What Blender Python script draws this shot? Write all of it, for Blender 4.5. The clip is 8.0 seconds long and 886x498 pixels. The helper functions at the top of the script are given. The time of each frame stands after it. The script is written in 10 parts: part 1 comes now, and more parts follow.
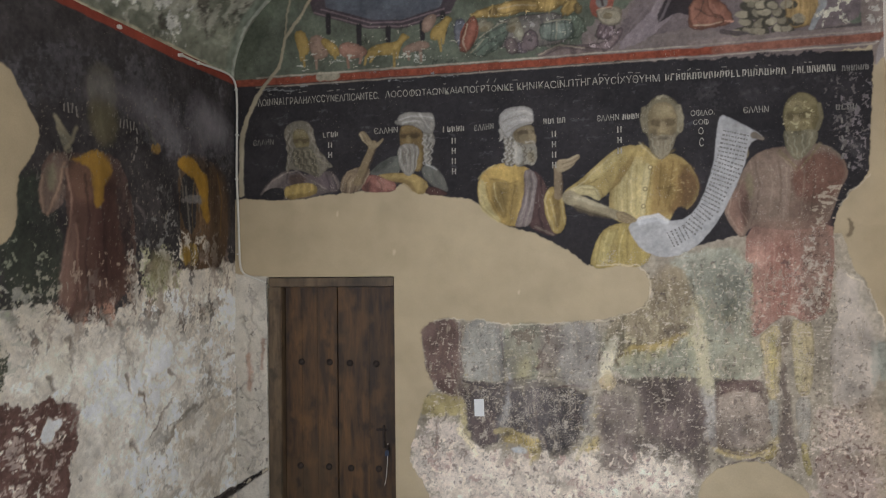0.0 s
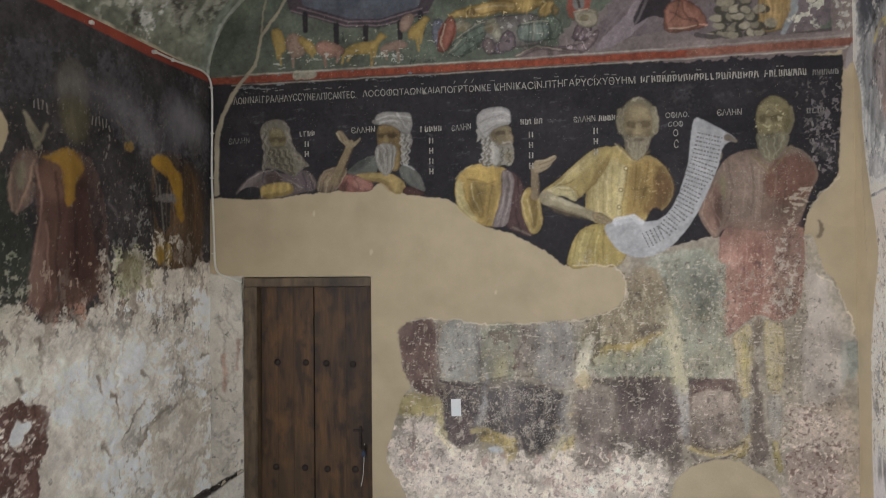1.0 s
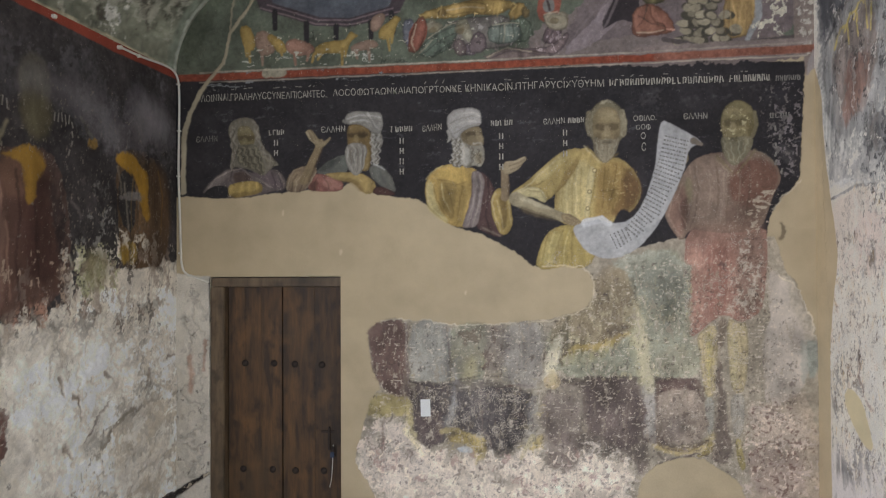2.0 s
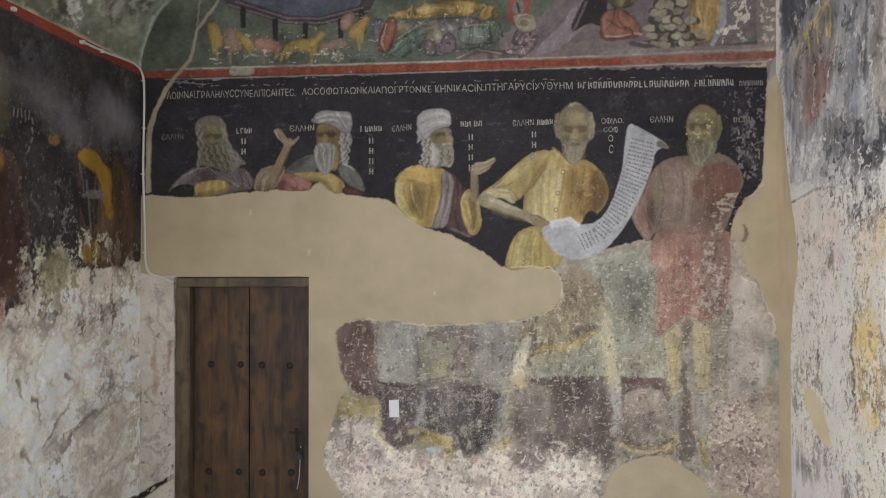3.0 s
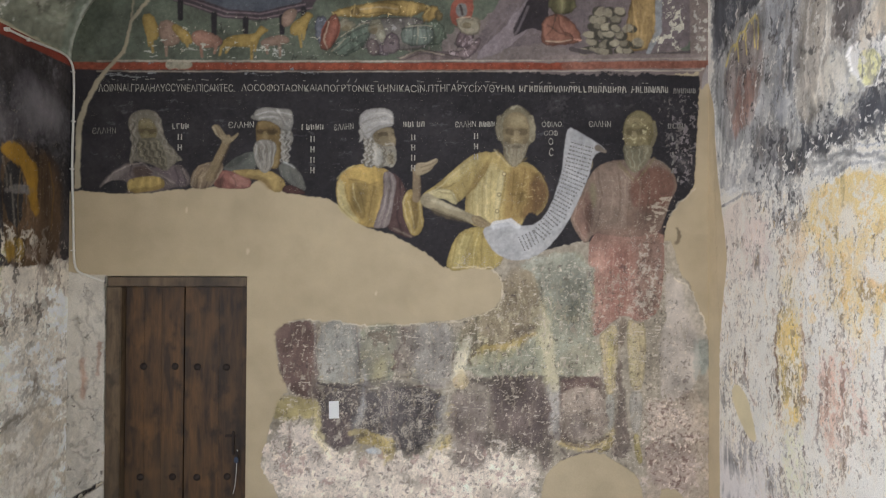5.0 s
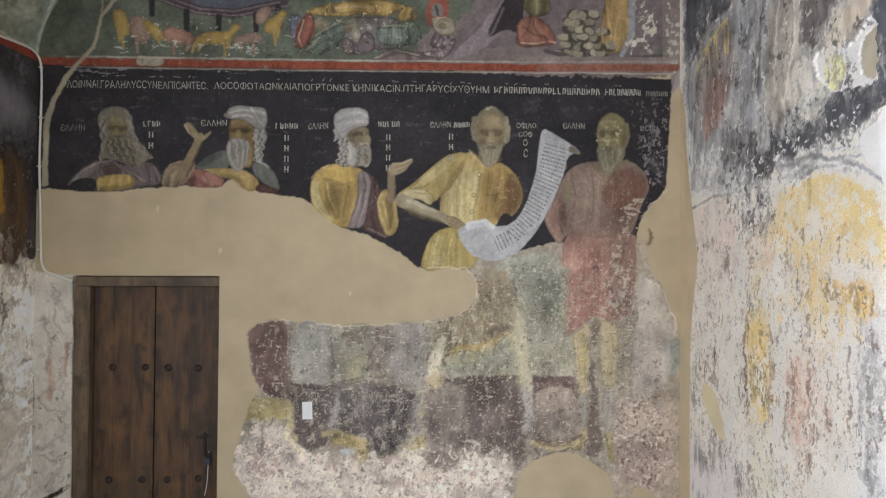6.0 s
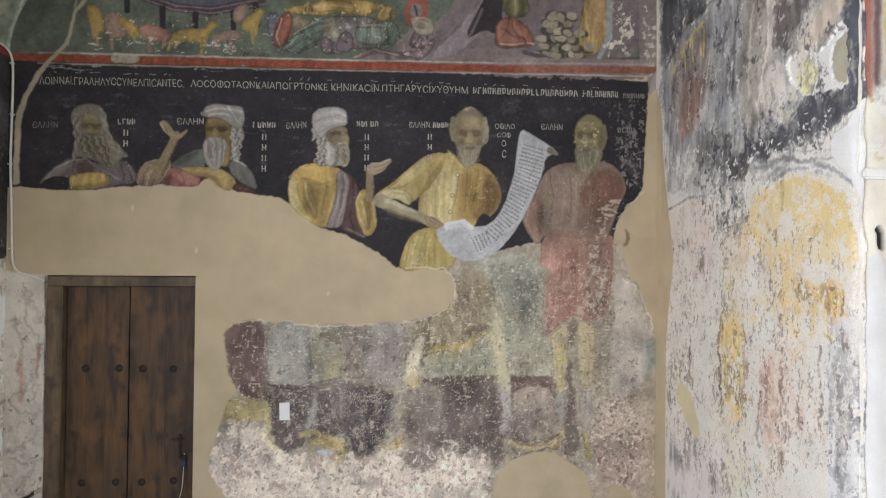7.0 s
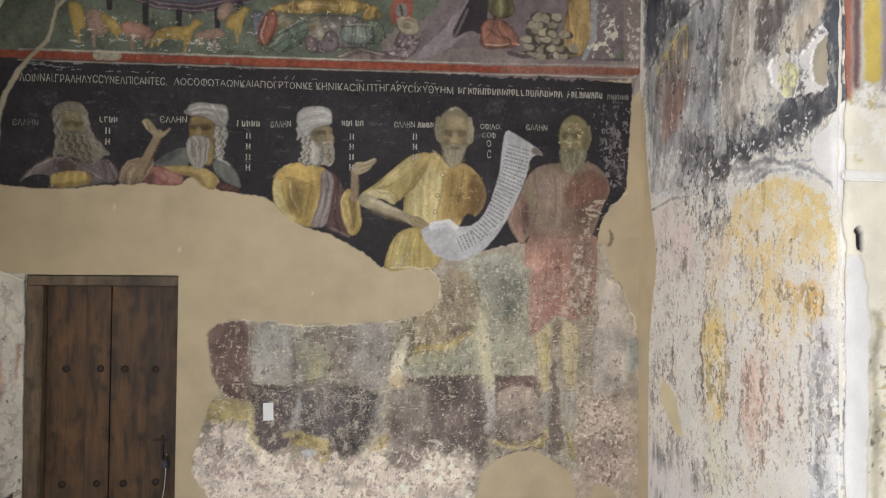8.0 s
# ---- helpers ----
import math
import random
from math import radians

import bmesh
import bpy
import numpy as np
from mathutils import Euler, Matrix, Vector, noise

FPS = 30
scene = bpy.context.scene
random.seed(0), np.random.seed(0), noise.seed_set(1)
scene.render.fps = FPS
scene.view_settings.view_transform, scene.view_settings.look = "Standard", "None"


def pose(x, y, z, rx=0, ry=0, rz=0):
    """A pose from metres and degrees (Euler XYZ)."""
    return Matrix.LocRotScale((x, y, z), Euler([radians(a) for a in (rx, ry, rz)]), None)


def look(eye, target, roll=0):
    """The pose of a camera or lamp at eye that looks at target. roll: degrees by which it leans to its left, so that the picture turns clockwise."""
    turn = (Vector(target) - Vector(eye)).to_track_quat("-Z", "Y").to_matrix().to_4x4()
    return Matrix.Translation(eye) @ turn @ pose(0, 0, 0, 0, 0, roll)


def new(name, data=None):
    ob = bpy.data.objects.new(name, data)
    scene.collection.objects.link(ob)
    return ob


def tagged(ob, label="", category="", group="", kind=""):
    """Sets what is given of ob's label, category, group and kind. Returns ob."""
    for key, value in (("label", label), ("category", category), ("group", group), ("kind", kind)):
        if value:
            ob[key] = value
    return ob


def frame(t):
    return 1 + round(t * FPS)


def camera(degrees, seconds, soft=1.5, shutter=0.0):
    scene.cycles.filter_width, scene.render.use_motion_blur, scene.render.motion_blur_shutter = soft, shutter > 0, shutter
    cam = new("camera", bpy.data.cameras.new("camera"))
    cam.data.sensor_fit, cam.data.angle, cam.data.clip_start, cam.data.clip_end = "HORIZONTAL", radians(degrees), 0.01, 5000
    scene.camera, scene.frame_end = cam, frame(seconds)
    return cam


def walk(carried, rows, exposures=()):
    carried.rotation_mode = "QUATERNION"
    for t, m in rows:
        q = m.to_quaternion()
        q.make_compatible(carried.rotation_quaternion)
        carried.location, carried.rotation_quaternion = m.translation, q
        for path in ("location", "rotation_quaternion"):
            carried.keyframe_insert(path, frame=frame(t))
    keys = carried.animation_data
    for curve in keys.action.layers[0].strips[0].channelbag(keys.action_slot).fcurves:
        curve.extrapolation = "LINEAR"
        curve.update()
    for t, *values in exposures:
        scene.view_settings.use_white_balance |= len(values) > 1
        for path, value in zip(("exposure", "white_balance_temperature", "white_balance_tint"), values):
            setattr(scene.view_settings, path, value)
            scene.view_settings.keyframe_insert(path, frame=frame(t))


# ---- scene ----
cam = camera(65.5, 8.0, soft=1.2)
PATH = [
    (0, (0.287, -1.021, 1.814), (0.03, 0.962, 1.845), -0.6),
    (0.5, (0.289, -1.021, 1.818), (0.06, 0.966, 1.847), -0.5),
    (1, (0.286, -1.02, 1.817), (0.095, 0.971, 1.846), -0.5),
    (1.5, (0.289, -1.021, 1.819), (0.139, 0.973, 1.847), -0.4),
    (3, (0.294, -1.022, 1.818), (0.275, 0.977, 1.848), -0.1),
    (3.5, (0.297, -1.023, 1.817), (0.321, 0.976, 1.847), -0.0),
    (4, (0.293, -1.022, 1.81), (0.364, 0.977, 1.844), 0.0),
    (4.5, (0.297, -1.023, 1.811), (0.407, 0.973, 1.845), 0.1),
    (6, (0.298, -1.028, 1.812), (0.519, 0.959, 1.847), 0.4),
    (6.5, (0.301, -1.028, 1.812), (0.553, 0.956, 1.847), 0.4),
    (7, (0.302, -1.03, 1.812), (0.583, 0.95, 1.848), 0.5),
    (7.5, (0.304, -1.03, 1.814), (0.61, 0.947, 1.85), 0.6),
    (8, (0.3, -1.032, 1.81), (0.625, 0.941, 1.847), 0.6),
]
EXPOSURES = [(0.0, -0.35, 6500, 10), (2.0, -0.31, 6500, 10), (4.0, -0.23, 6500, 10), (6.0, -0.17, 6500, 10), (7.5, -0.15, 6550, 10), (8.0, -0.16, 6780, 10)]
walk(cam, [(t, look(eye, target, roll)) for t, eye, target, roll in PATH], EXPOSURES)

# ---------------------------------------------------------------- light
world = bpy.data.worlds.new("sky")
scene.world = world
world.use_nodes = True
sky = world.node_tree.nodes.new("ShaderNodeTexSky")
sky.sky_type, sky.sun_disc = "NISHITA", False
sky.sun_elevation, sky.sun_rotation = radians(48), radians(200)
world.node_tree.nodes["Background"].inputs["Strength"].default_value = 0.12
world.node_tree.links.new(sky.outputs[0], world.node_tree.nodes["Background"].inputs["Color"])

sun = new("sun", bpy.data.lights.new("sun", "SUN"))
sun.data.energy, sun.data.angle, sun.data.color = 1.0, radians(12), (1.0, 0.95, 0.88)
sun.matrix_world = look((0, 0, 0), (0.4, 1.1, -1.3))


def opening_light(name, at, to, w, h, watts, colour):
    """Area lamp for sky light through an opening that is assumed out of view."""
    lamp = new(name, bpy.data.lights.new(name, "AREA"))
    lamp.data.shape, lamp.data.size, lamp.data.size_y = "RECTANGLE", w, h
    lamp.data.energy, lamp.data.color = watts, colour
    lamp.matrix_world = look(at, to)
    return lamp


# added to balance the walls: west brightens the pier, east the left wall
opening_light("west_fill_daylight", (-1.95, -1.8, 1.7), (2.0, -1.2, 1.5), 2.0, 2.2, 280, (0.885, 0.97, 1.15))
opening_light("back_fill_daylight", (1.3, -3.72, 1.9), (1.0, 0, 1.5), 1.6, 2.2, 45, (0.85, 0.97, 1.21))
opening_light("east_fill_daylight", (2.86, -0.9, 1.6), (-1.0, -0.8, 1.4), 1.9, 2.0, 45, (0.85, 0.97, 1.21))


# ---------------------------------------------------------------- noise and paint tools
def lin(c, gain=1.0):
    """A colour given as 0..255 sRGB, in linear light."""
    a = np.array(c, float) / 255
    return np.where(a <= 0.04045, a / 12.92, ((a + 0.055) / 1.055) ** 2.4) * gain


def value_noise(u, v, su, sv, seed):
    """Smooth noise in -1..1 whose bumps are su by sv metres."""
    rng = np.random.default_rng(seed)
    table = rng.uniform(-1, 1, (97, 89))
    a, b = u / su + 40.3, v / sv + 31.7
    i, j = np.floor(a).astype(int), np.floor(b).astype(int)
    f, g = a - i, b - j
    f, g = f * f * (3 - 2 * f), g * g * (3 - 2 * g)
    i0, i1, j0, j1 = i % 97, (i + 1) % 97, j % 89, (j + 1) % 89
    return (table[i0, j0] * (1 - f) + table[i1, j0] * f) * (1 - g) + (table[i0, j1] * (1 - f) + table[i1, j1] * f) * g


def fbm(u, v, su, sv, seed, octaves=4):
    total, size, norm = 0, 1.0, 0
    for k in range(octaves):
        total = total + size * value_noise(u * 2 ** k, v * 2 ** k, su, sv, seed + 17 * k)
        norm, size = norm + size, size * 0.55
    return total / norm * 1.5


def step(x, lo, hi):
    t = np.clip((x - lo) / (hi - lo), 0, 1)
    return t * t * (3 - 2 * t)


def rounded(points, rounds=2):
    """Corner cutting on a closed outline."""
    p = np.array(points, float)
    for _ in range(rounds):
        q = np.roll(p, -1, 0)
        p = np.stack([p * 0.75 + q * 0.25, p * 0.25 + q * 0.75], 1).reshape(-1, 2)
    return p


class Canvas:
    """A stretch of plastered wall, u along it and v up: its lime paint, wear, relief and the painted thing at each place."""

    def __init__(self, u0, u1, v0, v1, grain, base, gain, seed):
        self.nu, self.nv = int(round((u1 - u0) / grain)) + 1, int(round((v1 - v0) / grain)) + 1
        self.u, self.v = np.meshgrid(np.linspace(u0, u1, self.nu), np.linspace(v0, v1, self.nv))
        self.gain, self.seed, self.grain, self.bound = gain, seed, grain, False
        self.col = np.empty((self.nv, self.nu, 3))
        self.col[:] = lin(base, gain)
        self.wear = np.zeros((self.nv, self.nu))
        self.rel = np.zeros((self.nv, self.nu))
        self.lab = np.zeros((self.nv, self.nu), int)
        self.wu = fbm(self.u, self.v, 0.09, 0.09, seed + 1, 5) + 0.45 * fbm(self.u, self.v, 0.018, 0.018, seed + 7, 2)
        self.wv = fbm(self.u, self.v, 0.09, 0.09, seed + 2, 5) + 0.45 * fbm(self.u, self.v, 0.018, 0.018, seed + 8, 2)
        bend = 0.05 * fbm(self.u, self.v, 0.25, 0.35, seed + 9, 2)
        ridge = 1 - 2.6 * np.abs(value_noise(self.u + bend, self.v, 0.055, 0.30, seed + 3))
        self.drape = 0.75 * ridge + 0.5 * fbm(self.u + bend, self.v, 0.02, 0.14, seed + 6, 2)
        self.cloud = fbm(self.u, self.v, 0.16, 0.16, seed + 4, 5)
        self.rain = fbm(self.u, self.v, 0.03, 0.30, seed + 5, 4)

    def window(self, lo, hi, pad):
        g, u0, v0 = self.grain, self.u[0, 0], self.v[0, 0]
        i0, i1 = max(0, int((lo[0] - pad - u0) / g)), min(self.nu, int((hi[0] + pad - u0) / g) + 2)
        j0, j1 = max(0, int((lo[1] - pad - v0) / g)), min(self.nv, int((hi[1] + pad - v0) / g) + 2)
        return slice(j0, max(j1, j0)), slice(i0, max(i1, i0))

    def lay(self, box, mask, colour, strength=1.0, label=None, fold=0.0, mottle=0.0, wear=None, relief=None, tone=1.0):
        m = (mask * strength)[..., None]
        if colour is not None:
            shade = (1 + fold * self.drape[box] + mottle * self.cloud[box]) * tone
            paint = lin(colour, self.gain) * np.clip(shade, 0.25, 2.2)[..., None]
            self.col[box] = self.col[box] * (1 - m) + paint * m
        if label is not None:
            self.lab[box] = np.where(mask > 0.5, label, self.lab[box])
        if wear is not None:
            self.wear[box] = self.wear[box] * (1 - mask) + wear * mask
        if relief is not None:
            self.rel[box] = self.rel[box] * (1 - mask) + relief * mask

    def warped(self, box, ragged):
        return self.u[box] + ragged * self.wu[box], self.v[box] + ragged * self.wv[box]

    def area(self, points, colour, soft=0.005, ragged=0.008, rounds=1, line=0.0, swell=0.0, **more):
        """A closed painted outline."""
        p = rounded(points, rounds)
        box = self.window(p.min(0), p.max(0), soft + 2 * ragged)
        x, y = self.warped(box, ragged)
        if x.size == 0:
            return
        near = np.full(x.shape, 1e9)
        inside = np.zeros(x.shape, bool)
        for (ax, ay), (bx, by) in zip(p, np.roll(p, -1, 0)):
            dx, dy = bx - ax, by - ay
            k = np.clip(((x - ax) * dx + (y - ay) * dy) / (dx * dx + dy * dy + 1e-12), 0, 1)
            near = np.minimum(near, (x - ax - k * dx) ** 2 + (y - ay - k * dy) ** 2)
            cross = (ay > y) != (by > y)
            inside ^= cross & (x < dx * (y - ay) / (dy if abs(dy) > 1e-12 else 1e-12) + ax)
        d = np.sqrt(near) * np.where(inside, 1, -1)
        tone = (1 - line * np.exp(-(np.maximum(d, 0) / 0.009) ** 2)) * (1 - swell + 1.6 * swell * step(d, 0, 0.07))
        self.lay(box, step(d, -soft, soft), colour, tone=tone, **more)

    def oval(self, at, ru, rv, colour, turn=0.0, soft=0.005, ragged=0.006, line=0.0, swell=0.0, **more):
        r = max(ru, rv)
        box = self.window((at[0] - r, at[1] - r), (at[0] + r, at[1] + r), soft + 2 * ragged)
        x, y = self.warped(box, ragged)
        if x.size == 0:
            return
        c, s = math.cos(radians(turn)), math.sin(radians(turn))
        a, b = (x - at[0]) * c + (y - at[1]) * s, (y - at[1]) * c - (x - at[0]) * s
        d = (1 - np.sqrt((a / ru) ** 2 + (b / rv) ** 2)) * min(ru, rv)
        tone = (1 - line * np.exp(-(np.maximum(d, 0) / 0.009) ** 2)) * (1 - swell + 1.6 * swell * step(d, 0, 0.05))
        self.lay(box, step(d, -soft, soft), colour, tone=tone, **more)

    def stroke(self, points, w0, w1, colour, soft=0.005, ragged=0.006, **more):
        """A brush stroke through the points, w0 wide at its start and w1 at its end."""
        p = np.array(points, float)
        box = self.window(p.min(0), p.max(0), max(w0, w1) + soft + 2 * ragged)
        x, y = self.warped(box, ragged)
        if x.size == 0:
            return
        best = np.full(x.shape, -1e9)
        n = len(p) - 1
        for i in range(n):
            (ax, ay), (bx, by) = p[i], p[i + 1]
            dx, dy = bx - ax, by - ay
            k = np.clip(((x - ax) * dx + (y - ay) * dy) / (dx * dx + dy * dy + 1e-12), 0, 1)
            width = (w0 + (w1 - w0) * (i + k) / n) / 2
            best = np.maximum(best, width - np.hypot(x - ax - k * dx, y - ay - k * dy))
        self.lay(box, step(best, -soft, soft), colour, **more)

    def pleats(self, top, foot, n, light, dark, width=0.010, strength=0.5, sway=0.02, seed=0):
        """Brushed cloth folds from points along top to points along foot, light and dark in turn."""
        rng = np.random.default_rng(self.seed + 900 + seed)
        (t0, t1), (f0, f1) = np.array(top, float), np.array(foot, float)
        for k in range(n):
            f = (k + rng.uniform(0.25, 0.75)) / n
            p, q = t0 + (t1 - t0) * f, f0 + (f1 - f0) * f
            a, b = rng.uniform(0.0, 0.25), rng.uniform(0.7, 1.0)
            mid = p + (q - p) * rng.uniform(0.4, 0.6) + rng.uniform(-sway, sway, 2)
            w = width * rng.uniform(0.6, 1.4)
            self.stroke([p + (q - p) * a, mid, p + (q - p) * b], w, w * 0.4, light if k % 2 else dark, strength=strength * rng.uniform(0.4, 0.95), ragged=0.003, soft=0.006)

    def locks(self, path, n, spread, light, dark, width=0.009, wave=0.010, seed=0):
        """Wavy strands of hair or beard along a path."""
        rng = np.random.default_rng(self.seed + 1300 + seed)
        p = np.array(path, float)
        d = p[-1] - p[0]
        side = np.array((-d[1], d[0])) / (np.hypot(*d) + 1e-9)
        for k in range(n):
            off = spread * ((k + 0.5) / n * 2 - 1)
            line = []
            for i in range(9):
                f = i / 8 * rng.uniform(0.97, 1.0)
                j = min(int(f * (len(p) - 1)), len(p) - 2)
                g = f * (len(p) - 1) - j
                line.append(p[j] + (p[j + 1] - p[j]) * g + side * (off * (1 - 0.5 * f) + wave * math.sin(7 * f + k * 1.3)))
            self.stroke(line, width, width * 0.5, light if k % 2 else dark, strength=0.5, ragged=0.002, soft=0.005)

    def patina(self, where, grit, grey, seed):
        """Age: grime, tiny losses and a slight greying of the pigment where the mask says."""
        m = where[..., None]
        fine = fbm(self.u, self.v, 0.016, 0.016, self.seed + seed, 2)
        mid = fbm(self.u, self.v, 0.045, 0.07, self.seed + seed + 5, 4)
        tone = 1 + grit * (0.30 * fine + 0.26 * mid)
        lum = self.col.mean(-1, keepdims=True)
        aged = (self.col * (1 - grey) + lum * grey) * np.clip(tone, 0.3, 2.0)[..., None]
        self.col = self.col * (1 - m) + aged * m

    def mellow(self, where, grey, gain=1.0):
        """Fading towards the warm grey of the dusty lime; gain then scales the whole colour."""
        lum = self.col @ np.array((0.3, 0.55, 0.15))
        dust = lum[..., None] * np.array((1.16, 0.99, 0.78))
        m = where[..., None] * 1.0
        self.col = self.col * (1 - m) + (self.col * (1 - grey) + dust * grey) * gain * m

    def scour(self, points, colour, amount, size=(0.05, 0.05), seed=0, soft=0.08, blend=0.22, **more):
        """Spots of another colour (wear, grey haze, one painted sheen) scattered within an outline; amount: the share
        they cover.
        """
        p = rounded(points)
        box = self.window(p.min(0), p.max(0), soft * 2)
        x, y = self.u[box], self.v[box]
        if x.size == 0:
            return
        near = np.full(x.shape, 1e9)
        inside = np.zeros(x.shape, bool)
        for (ax, ay), (bx, by) in zip(p, np.roll(p, -1, 0)):
            dx, dy = bx - ax, by - ay
            k = np.clip(((x - ax) * dx + (y - ay) * dy) / (dx * dx + dy * dy + 1e-12), 0, 1)
            near = np.minimum(near, (x - ax - k * dx) ** 2 + (y - ay - k * dy) ** 2)
            cross = (ay > y) != (by > y)
            inside ^= cross & (x < dx * (y - ay) / (dy if abs(dy) > 1e-12 else 1e-12) + ax)
        zone = step(np.sqrt(near) * np.where(inside, 1, -1), -soft, soft)
        spots = fbm(x + 0.9 * size[0] * self.wu[box], y + 0.5 * size[1] * self.wv[box], size[0], size[1], self.seed + 100 + seed, 5)
        edge = 0.75 - 1.5 * amount * zone
        paint_only = (self.lab[box] != 0) if self.bound else 1.0
        self.lay(box, step(spots, edge - 0.4 * (blend - 0.22), edge + blend) * step(zone, 0.02, 0.25) * paint_only, colour, **more)


# ---------------------------------------------------------------- materials
def material(name):
    m = bpy.data.materials.new(name)
    m.use_nodes = True
    nt = m.node_tree
    return m, nt, nt.nodes["Principled BSDF"], nt.nodes.new, nt.links.new


def mixed(nt, fac, a, b, kind="MIX"):
    n = nt.nodes.new("ShaderNodeMix")
    n.data_type, n.blend_type = "RGBA", kind
    for socket, value in ((n.inputs["Factor"], fac), (n.inputs["A"], a), (n.inputs["B"], b)):
        if isinstance(value, (int, float)):
            socket.default_value = value
        elif isinstance(value, tuple):
            socket.default_value = (*value, 1)
        else:
            nt.links.new(value, socket)
    return n.outputs["Result"]


def grain_node(nt, scale, detail=4.0, stretch=None, kind="Object"):
    n = nt.nodes.new("ShaderNodeTexNoise")
    n.inputs["Scale"].default_value, n.inputs["Detail"].default_value = scale, detail
    tex = nt.nodes.new("ShaderNodeTexCoord")
    out = tex.outputs[kind]
    if stretch:
        mp = nt.nodes.new("ShaderNodeMapping")
        mp.inputs["Scale"].default_value = stretch
        nt.links.new(out, mp.inputs["Vector"])
        out = mp.outputs[0]
    nt.links.new(out, n.inputs["Vector"])
    return n.outputs["Fac"]


def ramp(nt, fac, lo, hi, a=0.0, b=1.0):
    n = nt.nodes.new("ShaderNodeMapRange")
    n.inputs["From Min"].default_value, n.inputs["From Max"].default_value = lo, hi
    n.inputs["To Min"].default_value, n.inputs["To Max"].default_value = a, b
    nt.links.new(fac, n.inputs["Value"])
    return n.outputs["Result"]


def math_node(nt, op, a, b):
    n = nt.nodes.new("ShaderNodeMath")
    n.operation = op
    for s, v in zip(n.inputs, (a, b)):
        if isinstance(v, (int, float)):
            s.default_value = v
        else:
            nt.links.new(v, s)
    return n.outputs[0]


def bumped(nt, bsdf, height, strength, distance):
    n = nt.nodes.new("ShaderNodeBump")
    n.inputs["Strength"].default_value, n.inputs["Distance"].default_value = strength, distance
    nt.links.new(height, n.inputs["Height"])
    nt.links.new(n.outputs[0], bsdf.inputs["Normal"])


def fresco_material():
    """Lime paint on plaster: pigment laid on the wall, flaked to the white ground where it is worn."""
    m, nt, bsdf, make, link = material("fresco_paint")
    pig = make("ShaderNodeAttribute")
    pig.attribute_name = "pigment"
    worn = make("ShaderNodeAttribute")
    worn.attribute_name = "worn"
    fine, broad = grain_node(nt, 150, 3), grain_node(nt, 7, 5)
    flake = grain_node(nt, 165, 5)
    rough_tone = math_node(nt, "MULTIPLY", math_node(nt, "SUBTRACT", fine, 0.5), math_node(nt, "ADD", 0.12, math_node(nt, "MULTIPLY", worn.outputs["Fac"], 1.3)))
    tone = math_node(nt, "MULTIPLY", math_node(nt, "ADD", rough_tone, 1.0), ramp(nt, broad, 0.3, 0.7, 0.93, 1.07))
    grey = make("ShaderNodeCombineColor")
    for s in grey.inputs[:3]:
        link(tone, s)
    base = mixed(nt, 1.0, pig.outputs["Color"], grey.outputs[0], "MULTIPLY")
    loss = math_node(nt, "MULTIPLY", worn.outputs["Fac"], ramp(nt, grain_node(nt, 16, 4), 0.32, 0.68, 0.35, 1.35))
    edge = math_node(nt, "SUBTRACT", 0.80, math_node(nt, "MULTIPLY", loss, 0.45))
    bare = ramp(nt, math_node(nt, "SUBTRACT", flake, edge), 0.0, 0.05, 0, 0.8)
    pits = ramp(nt, math_node(nt, "SUBTRACT", grain_node(nt, 130, 5), math_node(nt, "SUBTRACT", 0.85, math_node(nt, "MULTIPLY", loss, 0.38))), 0.0, 0.04, 0, 0.55)
    colour = mixed(nt, bare, base, (0.53, 0.46, 0.38))
    colour = mixed(nt, pits, colour, (0.10, 0.075, 0.07))
    link(colour, bsdf.inputs["Base Color"])
    bsdf.inputs["Roughness"].default_value = 0.82
    bsdf.inputs["Specular IOR Level"].default_value = 0.25
    relief = math_node(nt, "ADD", math_node(nt, "MULTIPLY", broad, 0.5), math_node(nt, "SUBTRACT", math_node(nt, "MULTIPLY", fine, 0.15), math_node(nt, "MULTIPLY", bare, 0.15)))
    bumped(nt, bsdf, relief, 0.5, 0.006)
    return m


def plain_material(name, colour, rough=0.85, vary=0.15, scale=12.0, bump=0.3, metal=0.0):
    m, nt, bsdf, make, link = material(name)
    n, fine = grain_node(nt, scale, 6), grain_node(nt, scale * 14, 3)
    c = lin(colour)
    dark, light = tuple(c * (1 - vary)), tuple(np.minimum(c * (1 + vary), 1))
    col = mixed(nt, ramp(nt, n, 0.3, 0.7), dark, light)
    col = mixed(nt, ramp(nt, fine, 0.45, 0.8, 0, 0.35), col, tuple(c * 0.6))
    link(col, bsdf.inputs["Base Color"])
    bsdf.inputs["Roughness"].default_value, bsdf.inputs["Metallic"].default_value = rough, metal
    bumped(nt, bsdf, math_node(nt, "ADD", n, math_node(nt, "MULTIPLY", fine, 0.3)), bump, 0.01)
    return m


